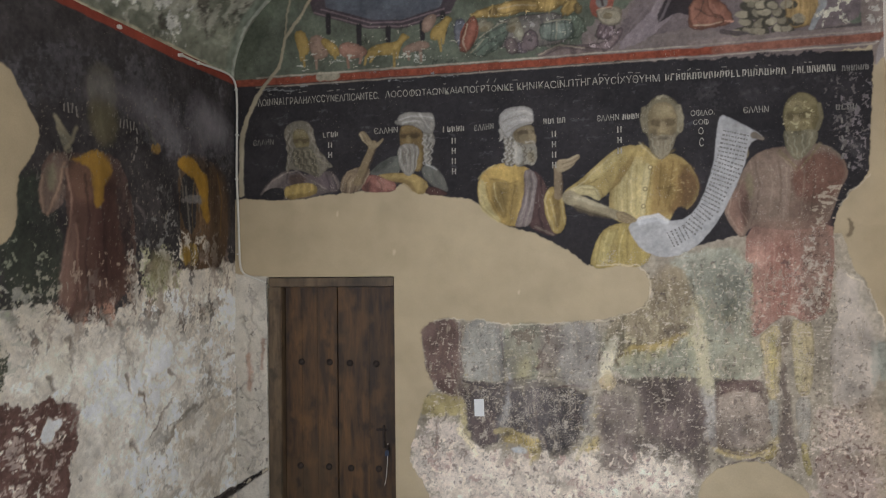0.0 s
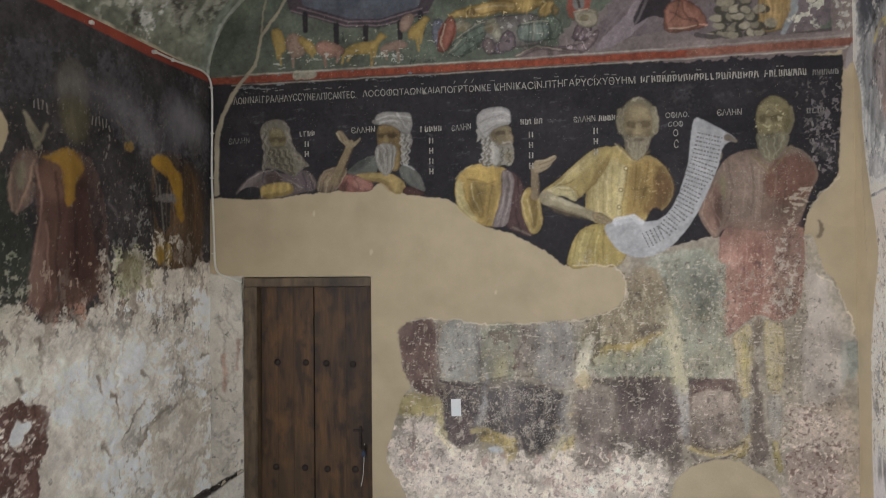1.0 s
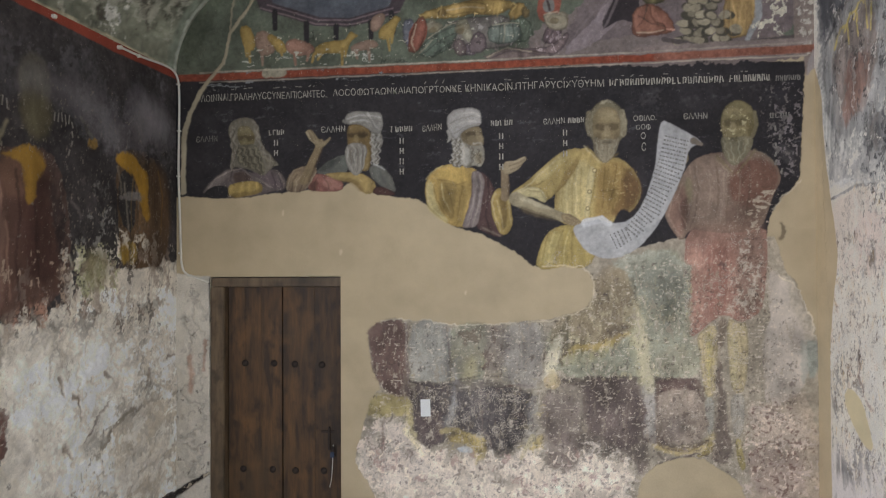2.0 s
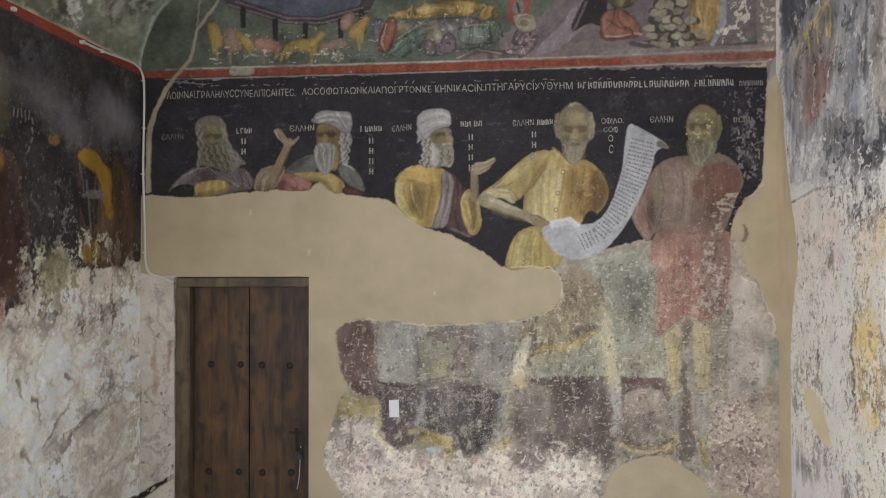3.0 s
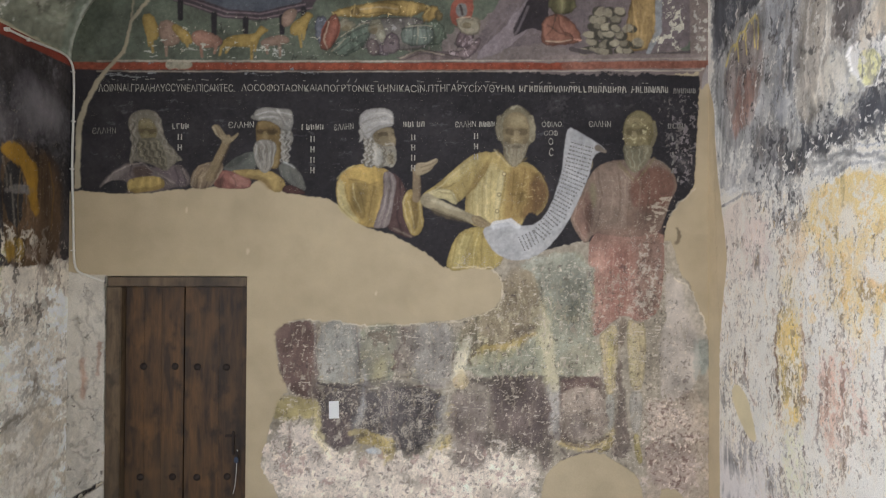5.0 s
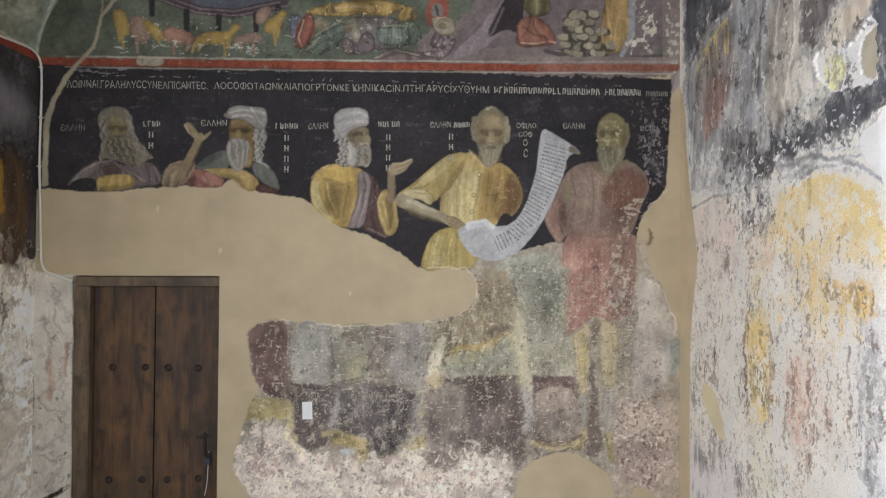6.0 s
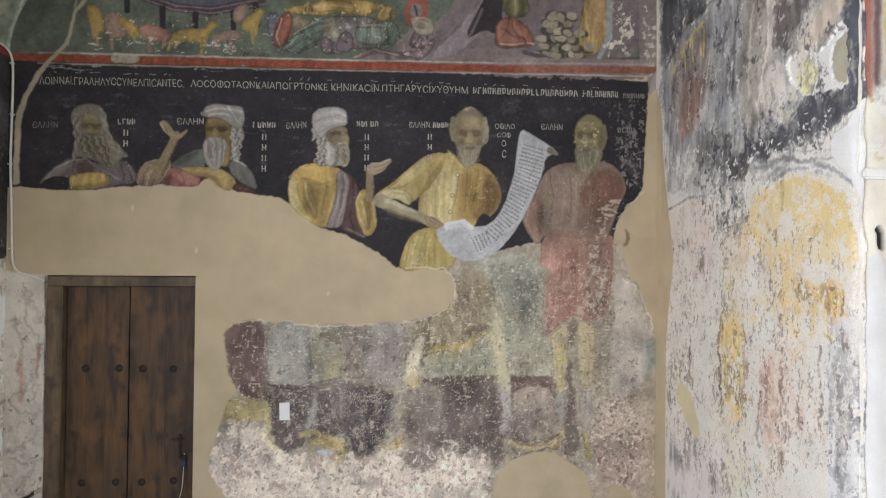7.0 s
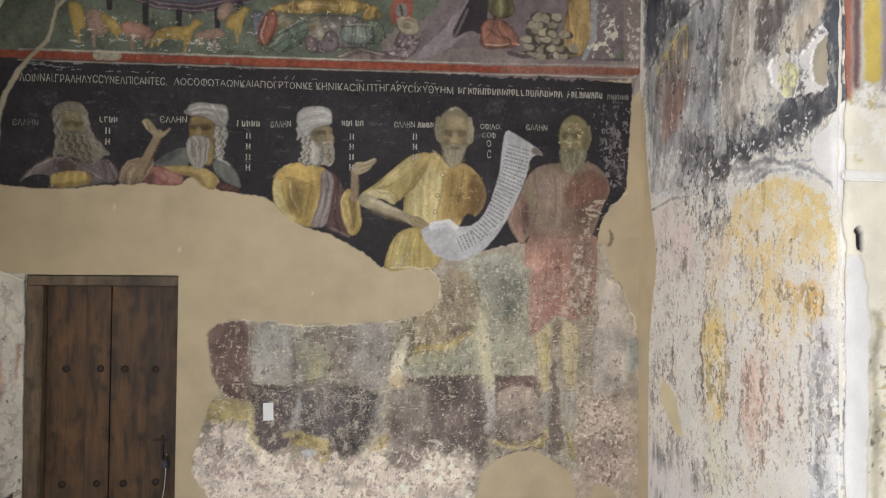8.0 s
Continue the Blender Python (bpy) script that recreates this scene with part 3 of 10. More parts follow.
# crowd of robed figures, plain shapes of cloth
CROWD = (
    ([(0.046, 3.090), (0.073, 3.227), (0.222, 3.270), (0.494, 3.280), (0.535, 3.178), (0.514, 3.089), (0.290, 3.066)], (98, 92, 86)),
    ([(0.412, 3.108), (0.460, 3.259), (0.596, 3.268), (0.623, 3.110)], (84, 94, 78)),
    ([(-0.090, 3.279), (0.018, 3.329), (0.120, 3.350), (0.290, 3.380), (0.460, 3.369), (0.514, 3.335), (0.412, 3.272), (0.290, 3.291), (0.120, 3.262), (-0.015, 3.267)], (150, 122, 58)),
    ([(0.460, 3.259), (0.494, 3.349), (0.583, 3.343), (0.535, 3.253)], (140, 112, 52)),
    ([(-0.062, 3.069), (0.019, 3.131), (0.120, 3.187), (0.154, 3.139), (0.087, 3.077), (0.002, 3.049)], (84, 102, 80)),
    ([(-0.170, 3.169), (-0.164, 3.258), (-0.110, 3.279), (-0.083, 3.191), (-0.116, 3.088), (-0.150, 3.108)], (92, 94, 104)),
    ([(0.154, 3.037), (0.195, 3.106), (0.273, 3.127), (0.290, 3.045)], (98, 86, 92)),
    ([(0.658, 3.097), (0.692, 3.200), (0.760, 3.228), (0.788, 3.181), (0.767, 3.091)], (92, 76, 78)),
    ([(0.290, 3.018), (0.392, 3.060), (0.494, 3.075), (0.664, 3.070), (0.767, 3.098), (0.808, 3.174), (0.836, 3.140), (0.781, 3.044), (0.664, 3.015)], (116, 98, 98)),
)
for k, (outline, colour) in enumerate(CROWD):
    mw.area(outline, colour, label=20, fold=0.3, mottle=0.25, ragged=0.006, line=0.5, swell=0.2)
    mw.scour(outline, tuple(min(255, c + 34) for c in colour), 0.2, (0.02, 0.04), 60 + k, soft=0.02)
for at, ru, rv, colour in (((0.009, 3.226), 0.040, 0.038, (120, 114, 94)), ((0.036, 3.206), 0.022, 0.026, (120, 104, 66)), ((0.195, 3.222), 0.042, 0.040, (122, 116, 96)), ((0.222, 3.167), 0.030, 0.045, (146, 140, 118)),
                           ((0.181, 3.208), 0.022, 0.026, (122, 104, 66)), ((0.781, 3.256), 0.046, 0.034, (124, 116, 96)), ((0.802, 3.243), 0.022, 0.022, (116, 100, 70)), ((0.073, 3.302), 0.026, 0.026, (120, 96, 52)), ((0.569, 3.295), 0.026, 0.03, (116, 98, 58))):
    mw.oval(at, ru, rv, colour, 20, label=20, mottle=0.4, ragged=0.010, line=0.4, swell=0.2)
painted_wheel(14, (-0.076, 3.177), 0.056)
main_things[20] = ("painted_crowd", UP, "huddle of small robed painted figures in green, ochre and purple")
mw.area([(1.190, 3.151), (1.214, 3.289), (1.318, 3.342), (1.439, 3.240), (1.456, 3.161), (1.352, 3.132), (1.231, 3.124)], (120, 76, 58), label=21, fold=0.2, line=0.5, swell=0.2)
mw.stroke([(1.283, 3.256), (1.394, 3.181), (1.449, 3.168)], 0.012, 0.008, (168, 116, 94))
mw.area([(1.232, 3.324), (1.267, 3.497), (1.388, 3.499), (1.439, 3.327)], (96, 90, 58), label=21, fold=0.4, line=0.5, swell=0.2)
main_things[21] = ("painted_seated_figure", UP, "seated painted figure in a russet robe")
mw.area([(1.716, 3.116), (1.735, 3.330), (1.788, 3.539), (1.910, 3.541), (1.926, 3.263), (1.890, 3.131), (1.803, 3.103)], (140, 112, 62), label=22, fold=0.35, line=0.5, swell=0.2)
mw.stroke([(1.938, 3.507), (1.929, 3.229), (1.873, 3.104)], 0.05, 0.03, (120, 122, 122), mottle=0.3)
main_things[22] = ("painted_robe", UP, "ochre painted robe with folds")
rng = np.random.default_rng(5)
for row in range(6):
    for k in range(5 - row // 2):
        u0, v0 = (1.473, 3.099)
        c = rng.uniform(0.85, 1.15) * np.array((122, 113, 92))
        stone = 100 + 10 * row + k
        main_things[stone] = ("painted_stone", UP, "")
        mw.oval((u0 + 0.068 * k + 0.03 * (row % 2) + rng.uniform(-0.020, 0.020) + 0.012 * row, v0 + 0.05 * row), 0.04, 0.029, (62, 58, 48), rng.uniform(-25, 25), label=stone)
        mw.oval((u0 + 0.068 * k + 0.03 * (row % 2) + rng.uniform(-0.020, 0.020) + 0.012 * row, v0 + rng.uniform(-0.008, 0.014) + 0.05 * row), rng.uniform(0.026, 0.040), rng.uniform(0.020, 0.029), tuple(c), rng.uniform(-25, 25), label=stone, mottle=0.3)
mw.pleats([(0.002, 3.240), (0.494, 3.246)], [(0.019, 3.042), (0.494, 3.047)], 9, (120, 112, 108), (48, 44, 44), 0.010, 0.45, 0.05, seed=30)
mw.pleats([(0.002, 3.349), (0.528, 3.370)], [(0.035, 3.274), (0.494, 3.266)], 12, (186, 156, 84), (96, 72, 36), 0.010, 0.55, 0.03, seed=31)
mw.pleats([(0.290, 3.066), (0.801, 3.140)], [(0.307, 3.025), (0.836, 3.099)], 8, (136, 116, 112), (58, 46, 46), 0.009, 0.6, 0.02, seed=32)
mw.pleats([(0.460, 3.280), (0.685, 3.248)], [(0.460, 3.095), (0.692, 3.097)], 8, (104, 110, 92), (46, 50, 42), 0.010, 0.6, 0.03, seed=33)
mw.pleats([(1.735, 3.365), (1.916, 3.367)], [(1.733, 3.123), (1.894, 3.131)], 6, (172, 144, 88), (92, 70, 38), 0.012, 0.5, seed=34)
mw.pleats([(1.214, 3.289), (1.387, 3.291)], [(1.221, 3.138), (1.435, 3.168)], 5, (164, 110, 90), (92, 52, 42), 0.010, 0.5, seed=35)
mw.pleats([(0.939, 3.286), (1.180, 3.461)], [(0.767, 3.030), (0.973, 3.059)], 6, (134, 120, 122), (84, 72, 74), 0.016, 0.4, seed=36)
# folds and shadows that set the small figures apart
for outline, colour in (([(-0.086, 3.056), (-0.003, 3.161), (0.139, 3.251), (0.179, 3.180), (0.109, 3.074), (-0.001, 3.021)], (92, 104, 90)), ([(-0.144, 3.072), (-0.114, 3.214), (-0.057, 3.291), (-0.018, 3.254), (-0.035, 3.139), (-0.079, 3.056)], (120, 68, 52)), ([(0.338, 3.197), (0.391, 3.235), (0.539, 3.238), (0.554, 3.116), (0.359, 3.097)], (98, 108, 98)),
                        ([(0.072, 3.347), (0.336, 3.367), (0.350, 3.286), (0.237, 3.299), (0.106, 3.276)], (164, 132, 64)), ([(0.327, 3.027), (0.474, 3.090), (0.643, 3.053), (0.753, 3.038), (0.678, 3.007), (0.341, 2.987)], (108, 92, 88)), ([(0.675, 3.288), (0.813, 3.284), (0.827, 3.195), (0.759, 3.170), (0.690, 3.200)], (140, 130, 108)),
                        ([(1.199, 3.289), (1.306, 3.338), (1.321, 3.227), (1.408, 3.197), (1.394, 3.147), (1.272, 3.132), (1.200, 3.156)], (122, 78, 60)), ([(0.207, 3.054), (0.272, 3.193), (0.339, 3.163), (0.333, 3.054)], (96, 82, 84)), ([(0.128, 3.116), (0.193, 3.154), (0.227, 3.055), (0.162, 3.031)], (110, 94, 92))):
    mw.area(outline, colour, strength=0.95, soft=0.005, ragged=0.004, mottle=0.25, fold=0.3, line=0.55, swell=0.15)
brushes([[(0.010, 3.142), (0.107, 3.202), (0.159, 3.219)], [(-0.041, 3.059), (0.043, 3.124), (0.140, 3.164)], [(0.011, 3.035), (0.089, 3.093), (0.147, 3.131)], [(0.358, 3.205), (0.445, 3.218), (0.540, 3.210)], [(0.425, 3.223), (0.413, 3.107)], [(0.499, 3.228), (0.507, 3.113)], [(0.354, 3.015), (0.474, 3.063), (0.644, 3.032)], [(0.731, 3.168), (0.677, 3.082), (0.719, 3.030)], [(1.235, 3.256), (1.322, 3.205), (1.394, 3.189)], [(1.292, 3.316), (1.271, 3.237), (1.229, 3.186)]], 0.009, (42, 38, 36), 0.65)
brushes([[(-0.010, 3.147), (0.107, 3.222), (0.152, 3.239)], [(-0.066, 3.057), (0.010, 3.135)], [(0.378, 3.220), (0.472, 3.233), (0.533, 3.230)], [(0.452, 3.218), (0.446, 3.116)], [(0.340, 3.028), (0.460, 3.079), (0.609, 3.051)], [(0.689, 3.275), (0.757, 3.294), (0.806, 3.269)], [(1.229, 3.157), (1.308, 3.148), (1.387, 3.167)], [(0.105, 3.316), (0.204, 3.330), (0.323, 3.325)], [(-0.088, 3.236), (-0.113, 3.134), (-0.092, 3.069)]], 0.008, (176, 162, 134), 0.6)
for at, ru, rv in (((0.028, 3.210), 0.050, 0.030), ((0.192, 3.201), 0.044, 0.036), ((0.758, 3.252), 0.056, 0.034)):
    mw.oval(at, ru, rv, (124, 116, 94), 20, mottle=0.5, ragged=0.012, line=0.4, strength=0.75)
    mw.oval((at[0] - 0.012, at[1] - 0.014), ru * 0.5, rv * 0.6, (92, 78, 52), 20, mottle=0.4, ragged=0.008, strength=0.7)
mw.scour([(-1.151, 2.989), (0.562, 3.028), (0.562, 3.315), (-1.153, 3.259)], (150, 146, 128), 0.09, (0.02, 0.015), 61, soft=0.02)
mw.scour([(-1.151, 2.989), (0.562, 3.028), (0.562, 3.315), (-1.153, 3.259)], (40, 42, 38), 0.10, (0.05, 0.05), 62, soft=0.02, strength=0.6)
mw.scour([(1.925, 3.073), (1.927, 3.506), (2.092, 3.509), (2.110, 3.092)], (172, 166, 146), 0.6, (0.05, 0.09), 7)
mw.stroke([(1.386, 3.112), (1.594, 3.066), (1.873, 3.083), (2.209, 3.121)], 0.03, 0.02, (70, 62, 60), mottle=0.3)
mw.area([(2.131, 4.102), (2.336, 4.106), (2.327, 2.997), (2.138, 2.995)], (112, 98, 90), ragged=0.004, mottle=0.3, rounds=0)
mw.scour([(2.143, 3.753), (2.333, 3.756), (2.327, 2.997), (2.145, 2.996)], (158, 150, 138), 0.4, (0.02, 0.03), 8, soft=0.02)
mw.area([(2.187, 2.996), (2.327, 2.997), (2.326, 2.886), (2.200, 2.885)], (112, 98, 90), label=UP, ragged=0.006, mottle=0.3, rounds=0)

# ---- red border between the registers
mw.stroke([(-1.612, 2.931), (-1.184, 2.942), (0.154, 2.972), (1.179, 3.000), (2.327, 3.043)], 0.043, 0.043, (130, 62, 42), label=30, ragged=0.003, mottle=0.22, wear=0.3)
mw.stroke([(1.351, 3.005), (2.327, 3.043)], 0.050, 0.050, (126, 86, 70), strength=0.6, ragged=0.003, mottle=0.3)
mw.stroke([(-1.415, 2.966), (0.154, 3.003), (1.179, 3.034), (2.222, 3.076)], 0.009, 0.008, (150, 140, 124), ragged=0.003, mottle=0.6)
mw.stroke([(-1.415, 2.906), (0.154, 2.941), (1.179, 2.969), (2.208, 3.000)], 0.007, 0.007, (150, 140, 126), ragged=0.003, mottle=0.6)
mw.stroke([(1.214, 3.048), (2.208, 3.086)], 0.045, 0.04, (118, 104, 98), strength=0.7, mottle=0.2)
mw.stroke([(-1.002, 2.954), (-0.902, 2.958)], 0.05, 0.05, (150, 142, 120), strength=0.8)
mw.scour([(-1.382, 2.886), (-0.183, 2.914), (-0.183, 2.945), (-1.382, 2.920)], (110, 112, 112), 0.35, (0.12, 0.02), 9)
main_things[30] = ("painted_border", UP, "red painted border band edged in white")

mw.scour([(-1.447, 2.818), (-0.183, 2.830), (2.151, 2.885), (2.146, 2.263), (0.629, 1.884), (-0.047, 2.221), (-1.377, 2.216)], (60, 57, 58), 0.40, (0.20, 0.14), 38, strength=0.25)
mw.scour([(-1.447, 2.818), (-0.183, 2.830), (2.151, 2.885), (2.146, 2.263), (0.629, 1.884), (-0.047, 2.221), (-1.377, 2.216)], (84, 82, 86), 0.10, (0.05, 0.02), 48, strength=0.45)

# ---- the philosophers, simplified to plain shapes


# first: grey old man in a dark cloak
cloth(40, [(-1.400, 2.220), (-1.373, 2.271), (-1.329, 2.315), (-1.281, 2.352), (-1.220, 2.383), (-1.145, 2.362), (-1.049, 2.341), (-0.964, 2.375), (-0.913, 2.348), (-0.882, 2.300), (-0.875, 2.245), (-0.981, 2.232), (-1.049, 2.205), (-1.288, 2.192)], (88, 78, 76))
glaze([(-1.393, 2.226), (-1.363, 2.277), (-1.305, 2.332), (-1.237, 2.369), (-1.213, 2.348), (-1.288, 2.287), (-1.329, 2.240)], (112, 101, 98), 0.7)
glaze([(-1.213, 2.342), (-1.145, 2.362), (-1.090, 2.321), (-1.117, 2.287), (-1.199, 2.280)], (66, 50, 44), 0.8, 0.012)
glaze([(-1.100, 2.341), (-0.998, 2.273), (-0.913, 2.245), (-0.886, 2.259), (-0.964, 2.348), (-1.049, 2.375)], (92, 78, 82), 0.7)
cloth(40, [(-1.393, 2.220), (-1.373, 2.250), (-1.315, 2.274), (-1.240, 2.270), (-1.233, 2.195), (-1.328, 2.192), (-1.369, 2.202)], (40, 38, 40))
cloth(40, [(-1.243, 2.274), (-1.179, 2.290), (-1.104, 2.300), (-1.036, 2.287), (-1.022, 2.239), (-1.063, 2.219), (-1.233, 2.192)], (146, 122, 58), 0.25)
glaze([(-1.233, 2.226), (-1.117, 2.232), (-1.035, 2.253), (-1.032, 2.222), (-1.233, 2.192)], (98, 78, 38), 0.6, 0.010)
brushes([[(-1.165, 2.389), (-1.118, 2.345), (-1.049, 2.300), (-0.974, 2.259)], [(-1.288, 2.335), (-1.213, 2.369), (-1.159, 2.376)], [(-1.363, 2.260), (-1.315, 2.315), (-1.254, 2.352)]], 0.009, (150, 138, 130), 0.6)
brushes([[(-1.145, 2.375), (-1.090, 2.328), (-1.022, 2.280)], [(-1.213, 2.362), (-1.227, 2.301), (-1.199, 2.273)], [(-0.940, 2.361), (-0.913, 2.300), (-0.899, 2.245)], [(-0.968, 2.341), (-0.947, 2.286), (-0.947, 2.239)]], 0.011, (46, 40, 42), 0.7)
brushes([[(-0.927, 2.341), (-0.899, 2.293), (-0.892, 2.259)]], 0.008, (140, 124, 116), 0.6)
cloth(40, [(-1.241, 2.594), (-1.231, 2.649), (-1.194, 2.676), (-1.146, 2.689), (-1.091, 2.682), (-1.057, 2.648), (-1.043, 2.580), (-1.023, 2.505), (-0.982, 2.470), (-0.954, 2.429), (-0.920, 2.392), (-0.954, 2.389), (-0.981, 2.361), (-1.022, 2.321), (-1.077, 2.355), (-1.131, 2.375), (-1.200, 2.389), (-1.220, 2.362), (-1.230, 2.403), (-1.213, 2.471), (-1.221, 2.532)], (104, 97, 84), 0.3)
cloth(40, [(-1.187, 2.607), (-1.159, 2.638), (-1.118, 2.638), (-1.084, 2.607), (-1.070, 2.546), (-1.091, 2.505), (-1.138, 2.491), (-1.173, 2.526)], (112, 100, 66), 0.05)
glaze([(-1.187, 2.580), (-1.139, 2.573), (-1.077, 2.587), (-1.070, 2.546), (-1.132, 2.539), (-1.180, 2.546)], (66, 56, 36), 0.7, 0.010)
glaze([(-1.146, 2.566), (-1.118, 2.566), (-1.118, 2.505), (-1.145, 2.505)], (128, 116, 80), 0.6, 0.008)
glaze([(-1.173, 2.628), (-1.105, 2.634), (-1.091, 2.600), (-1.166, 2.594)], (140, 128, 92), 0.5, 0.012)
cloth(40, [(-1.193, 2.512), (-1.145, 2.519), (-1.077, 2.525), (-1.043, 2.484), (-1.022, 2.416), (-1.002, 2.361), (-1.029, 2.327), (-1.084, 2.362), (-1.138, 2.389), (-1.186, 2.416)], (94, 88, 72), 0.35, 0.15)
for path in ([(-1.214, 2.628), (-1.221, 2.553), (-1.207, 2.471), (-1.220, 2.376)], [(-1.194, 2.655), (-1.204, 2.567), (-1.186, 2.491), (-1.200, 2.396)], [(-1.064, 2.641), (-1.050, 2.559), (-1.016, 2.477), (-0.954, 2.416)], [(-1.084, 2.662), (-1.064, 2.593), (-1.036, 2.491), (-0.988, 2.429)]):
    curl(path, 4, 0.008, 0.010, (136, 129, 116), 0.6)
for path in ([(-1.173, 2.491), (-1.166, 2.430), (-1.125, 2.389)], [(-1.145, 2.505), (-1.125, 2.437), (-1.077, 2.375)], [(-1.111, 2.498), (-1.077, 2.437), (-1.043, 2.362)], [(-1.077, 2.505), (-1.050, 2.443), (-1.015, 2.361)], [(-1.050, 2.477), (-1.009, 2.436), (-0.940, 2.395)]):
    curl(path, 3, 0.007, 0.009, (138, 130, 106), 0.6)
for path in ([(-1.159, 2.498), (-1.145, 2.430), (-1.097, 2.382)], [(-1.125, 2.491), (-1.097, 2.430), (-1.056, 2.362)], [(-1.091, 2.491), (-1.056, 2.430), (-1.022, 2.348)], [(-1.207, 2.614), (-1.214, 2.532), (-1.193, 2.457), (-1.206, 2.389)]):
    curl(path, 3, 0.007, 0.008, (52, 47, 38), 0.65)
main_things[40] = ("painted_philosopher", MID, "grey-bearded painted figure in a dark cloak")
# second: white turban, one hand raised
cloth(41, [(-0.702, 2.347), (-0.668, 2.381), (-0.614, 2.421), (-0.546, 2.452), (-0.505, 2.448), (-0.498, 2.340), (-0.573, 2.333), (-0.641, 2.326)], (84, 86, 80))
glaze([(-0.702, 2.347), (-0.620, 2.415), (-0.532, 2.452), (-0.546, 2.414), (-0.627, 2.360)], (58, 60, 56), 0.7, 0.012)
cloth(41, [(-0.369, 2.387), (-0.308, 2.393), (-0.260, 2.349), (-0.229, 2.298), (-0.206, 2.223), (-0.253, 2.230), (-0.321, 2.271), (-0.375, 2.332)], (88, 88, 82), 0.25)
glaze([(-0.314, 2.387), (-0.260, 2.346), (-0.216, 2.250), (-0.246, 2.257), (-0.294, 2.332)], (112, 110, 102), 0.5, 0.010)
cloth(41, [(-0.729, 2.340), (-0.668, 2.340), (-0.573, 2.313), (-0.532, 2.285), (-0.539, 2.231), (-0.722, 2.228), (-0.756, 2.259)], (124, 78, 68), 0.2)
glaze([(-0.641, 2.320), (-0.573, 2.302), (-0.545, 2.258), (-0.607, 2.238), (-0.661, 2.272)], (156, 108, 96), 0.6, 0.012)
glaze([(-0.729, 2.299), (-0.681, 2.299), (-0.688, 2.231), (-0.736, 2.231)], (78, 50, 44), 0.7, 0.010)
cloth(41, [(-0.654, 2.340), (-0.556, 2.346), (-0.464, 2.346), (-0.396, 2.332), (-0.321, 2.268), (-0.355, 2.213), (-0.409, 2.214), (-0.464, 2.278), (-0.545, 2.295), (-0.607, 2.313)], (146, 122, 66), 0.2)
glaze([(-0.573, 2.319), (-0.464, 2.305), (-0.403, 2.251), (-0.416, 2.217), (-0.477, 2.271), (-0.552, 2.292)], (108, 86, 46), 0.6, 0.010)
cloth(41, [(-0.348, 2.251), (-0.294, 2.257), (-0.212, 2.220), (-0.226, 2.196), (-0.355, 2.207)], (70, 46, 42), 0.2)
cloth(41, [(-0.879, 2.232), (-0.882, 2.293), (-0.855, 2.347), (-0.797, 2.381), (-0.729, 2.395), (-0.688, 2.374), (-0.709, 2.320), (-0.749, 2.265), (-0.790, 2.225)], (112, 94, 74), 0.2)
glaze([(-0.865, 2.259), (-0.852, 2.327), (-0.804, 2.361), (-0.777, 2.340), (-0.811, 2.272)], (142, 122, 92), 0.6, 0.012)
brushes([[(-0.869, 2.239), (-0.865, 2.307), (-0.831, 2.354), (-0.777, 2.378)], [(-0.824, 2.232), (-0.818, 2.293), (-0.777, 2.340)], [(-0.770, 2.238), (-0.729, 2.299), (-0.699, 2.354)]], 0.008, (164, 146, 118), 0.6)
brushes([[(-0.845, 2.232), (-0.841, 2.300), (-0.811, 2.334)], [(-0.797, 2.232), (-0.777, 2.286), (-0.736, 2.327)], [(-0.709, 2.238), (-0.709, 2.286), (-0.688, 2.320)], [(-0.620, 2.245), (-0.627, 2.285), (-0.647, 2.313)]], 0.009, (62, 46, 38), 0.7)
mw.stroke([(-0.770, 2.299), (-0.722, 2.408), (-0.682, 2.497), (-0.668, 2.531)], 0.052, 0.034, (122, 104, 74), label=41, mottle=0.3, ragged=0.003)
brush([(-0.743, 2.299), (-0.699, 2.401), (-0.661, 2.497)], 0.018, (80, 64, 44), 0.6)
cloth(41, [(-0.709, 2.524), (-0.730, 2.544), (-0.750, 2.572), (-0.757, 2.599), (-0.743, 2.609), (-0.719, 2.602), (-0.702, 2.578), (-0.682, 2.551), (-0.661, 2.531), (-0.627, 2.544), (-0.607, 2.564), (-0.604, 2.547), (-0.634, 2.517), (-0.668, 2.490), (-0.695, 2.497)], (134, 118, 88), 0.05)
brushes([[(-0.743, 2.599), (-0.716, 2.551), (-0.689, 2.517)], [(-0.723, 2.599), (-0.696, 2.551)]], 0.006, (80, 64, 46), 0.7)
brushes([[(-0.753, 2.592), (-0.730, 2.551), (-0.702, 2.524)]], 0.006, (168, 152, 120), 0.7)
cloth(41, [(-0.372, 2.577), (-0.328, 2.604), (-0.294, 2.577), (-0.287, 2.509), (-0.314, 2.475), (-0.308, 2.407), (-0.321, 2.380), (-0.355, 2.400), (-0.369, 2.489)], (126, 121, 110), 0.25)
cloth(41, [(-0.508, 2.625), (-0.457, 2.635), (-0.396, 2.628), (-0.362, 2.591), (-0.355, 2.489), (-0.362, 2.394), (-0.382, 2.346), (-0.437, 2.360), (-0.484, 2.462), (-0.505, 2.516)], (104, 84, 48), 0.06)
glaze([(-0.505, 2.585), (-0.457, 2.578), (-0.382, 2.588), (-0.376, 2.557), (-0.450, 2.550), (-0.498, 2.550)], (56, 44, 28), 0.75, 0.008)
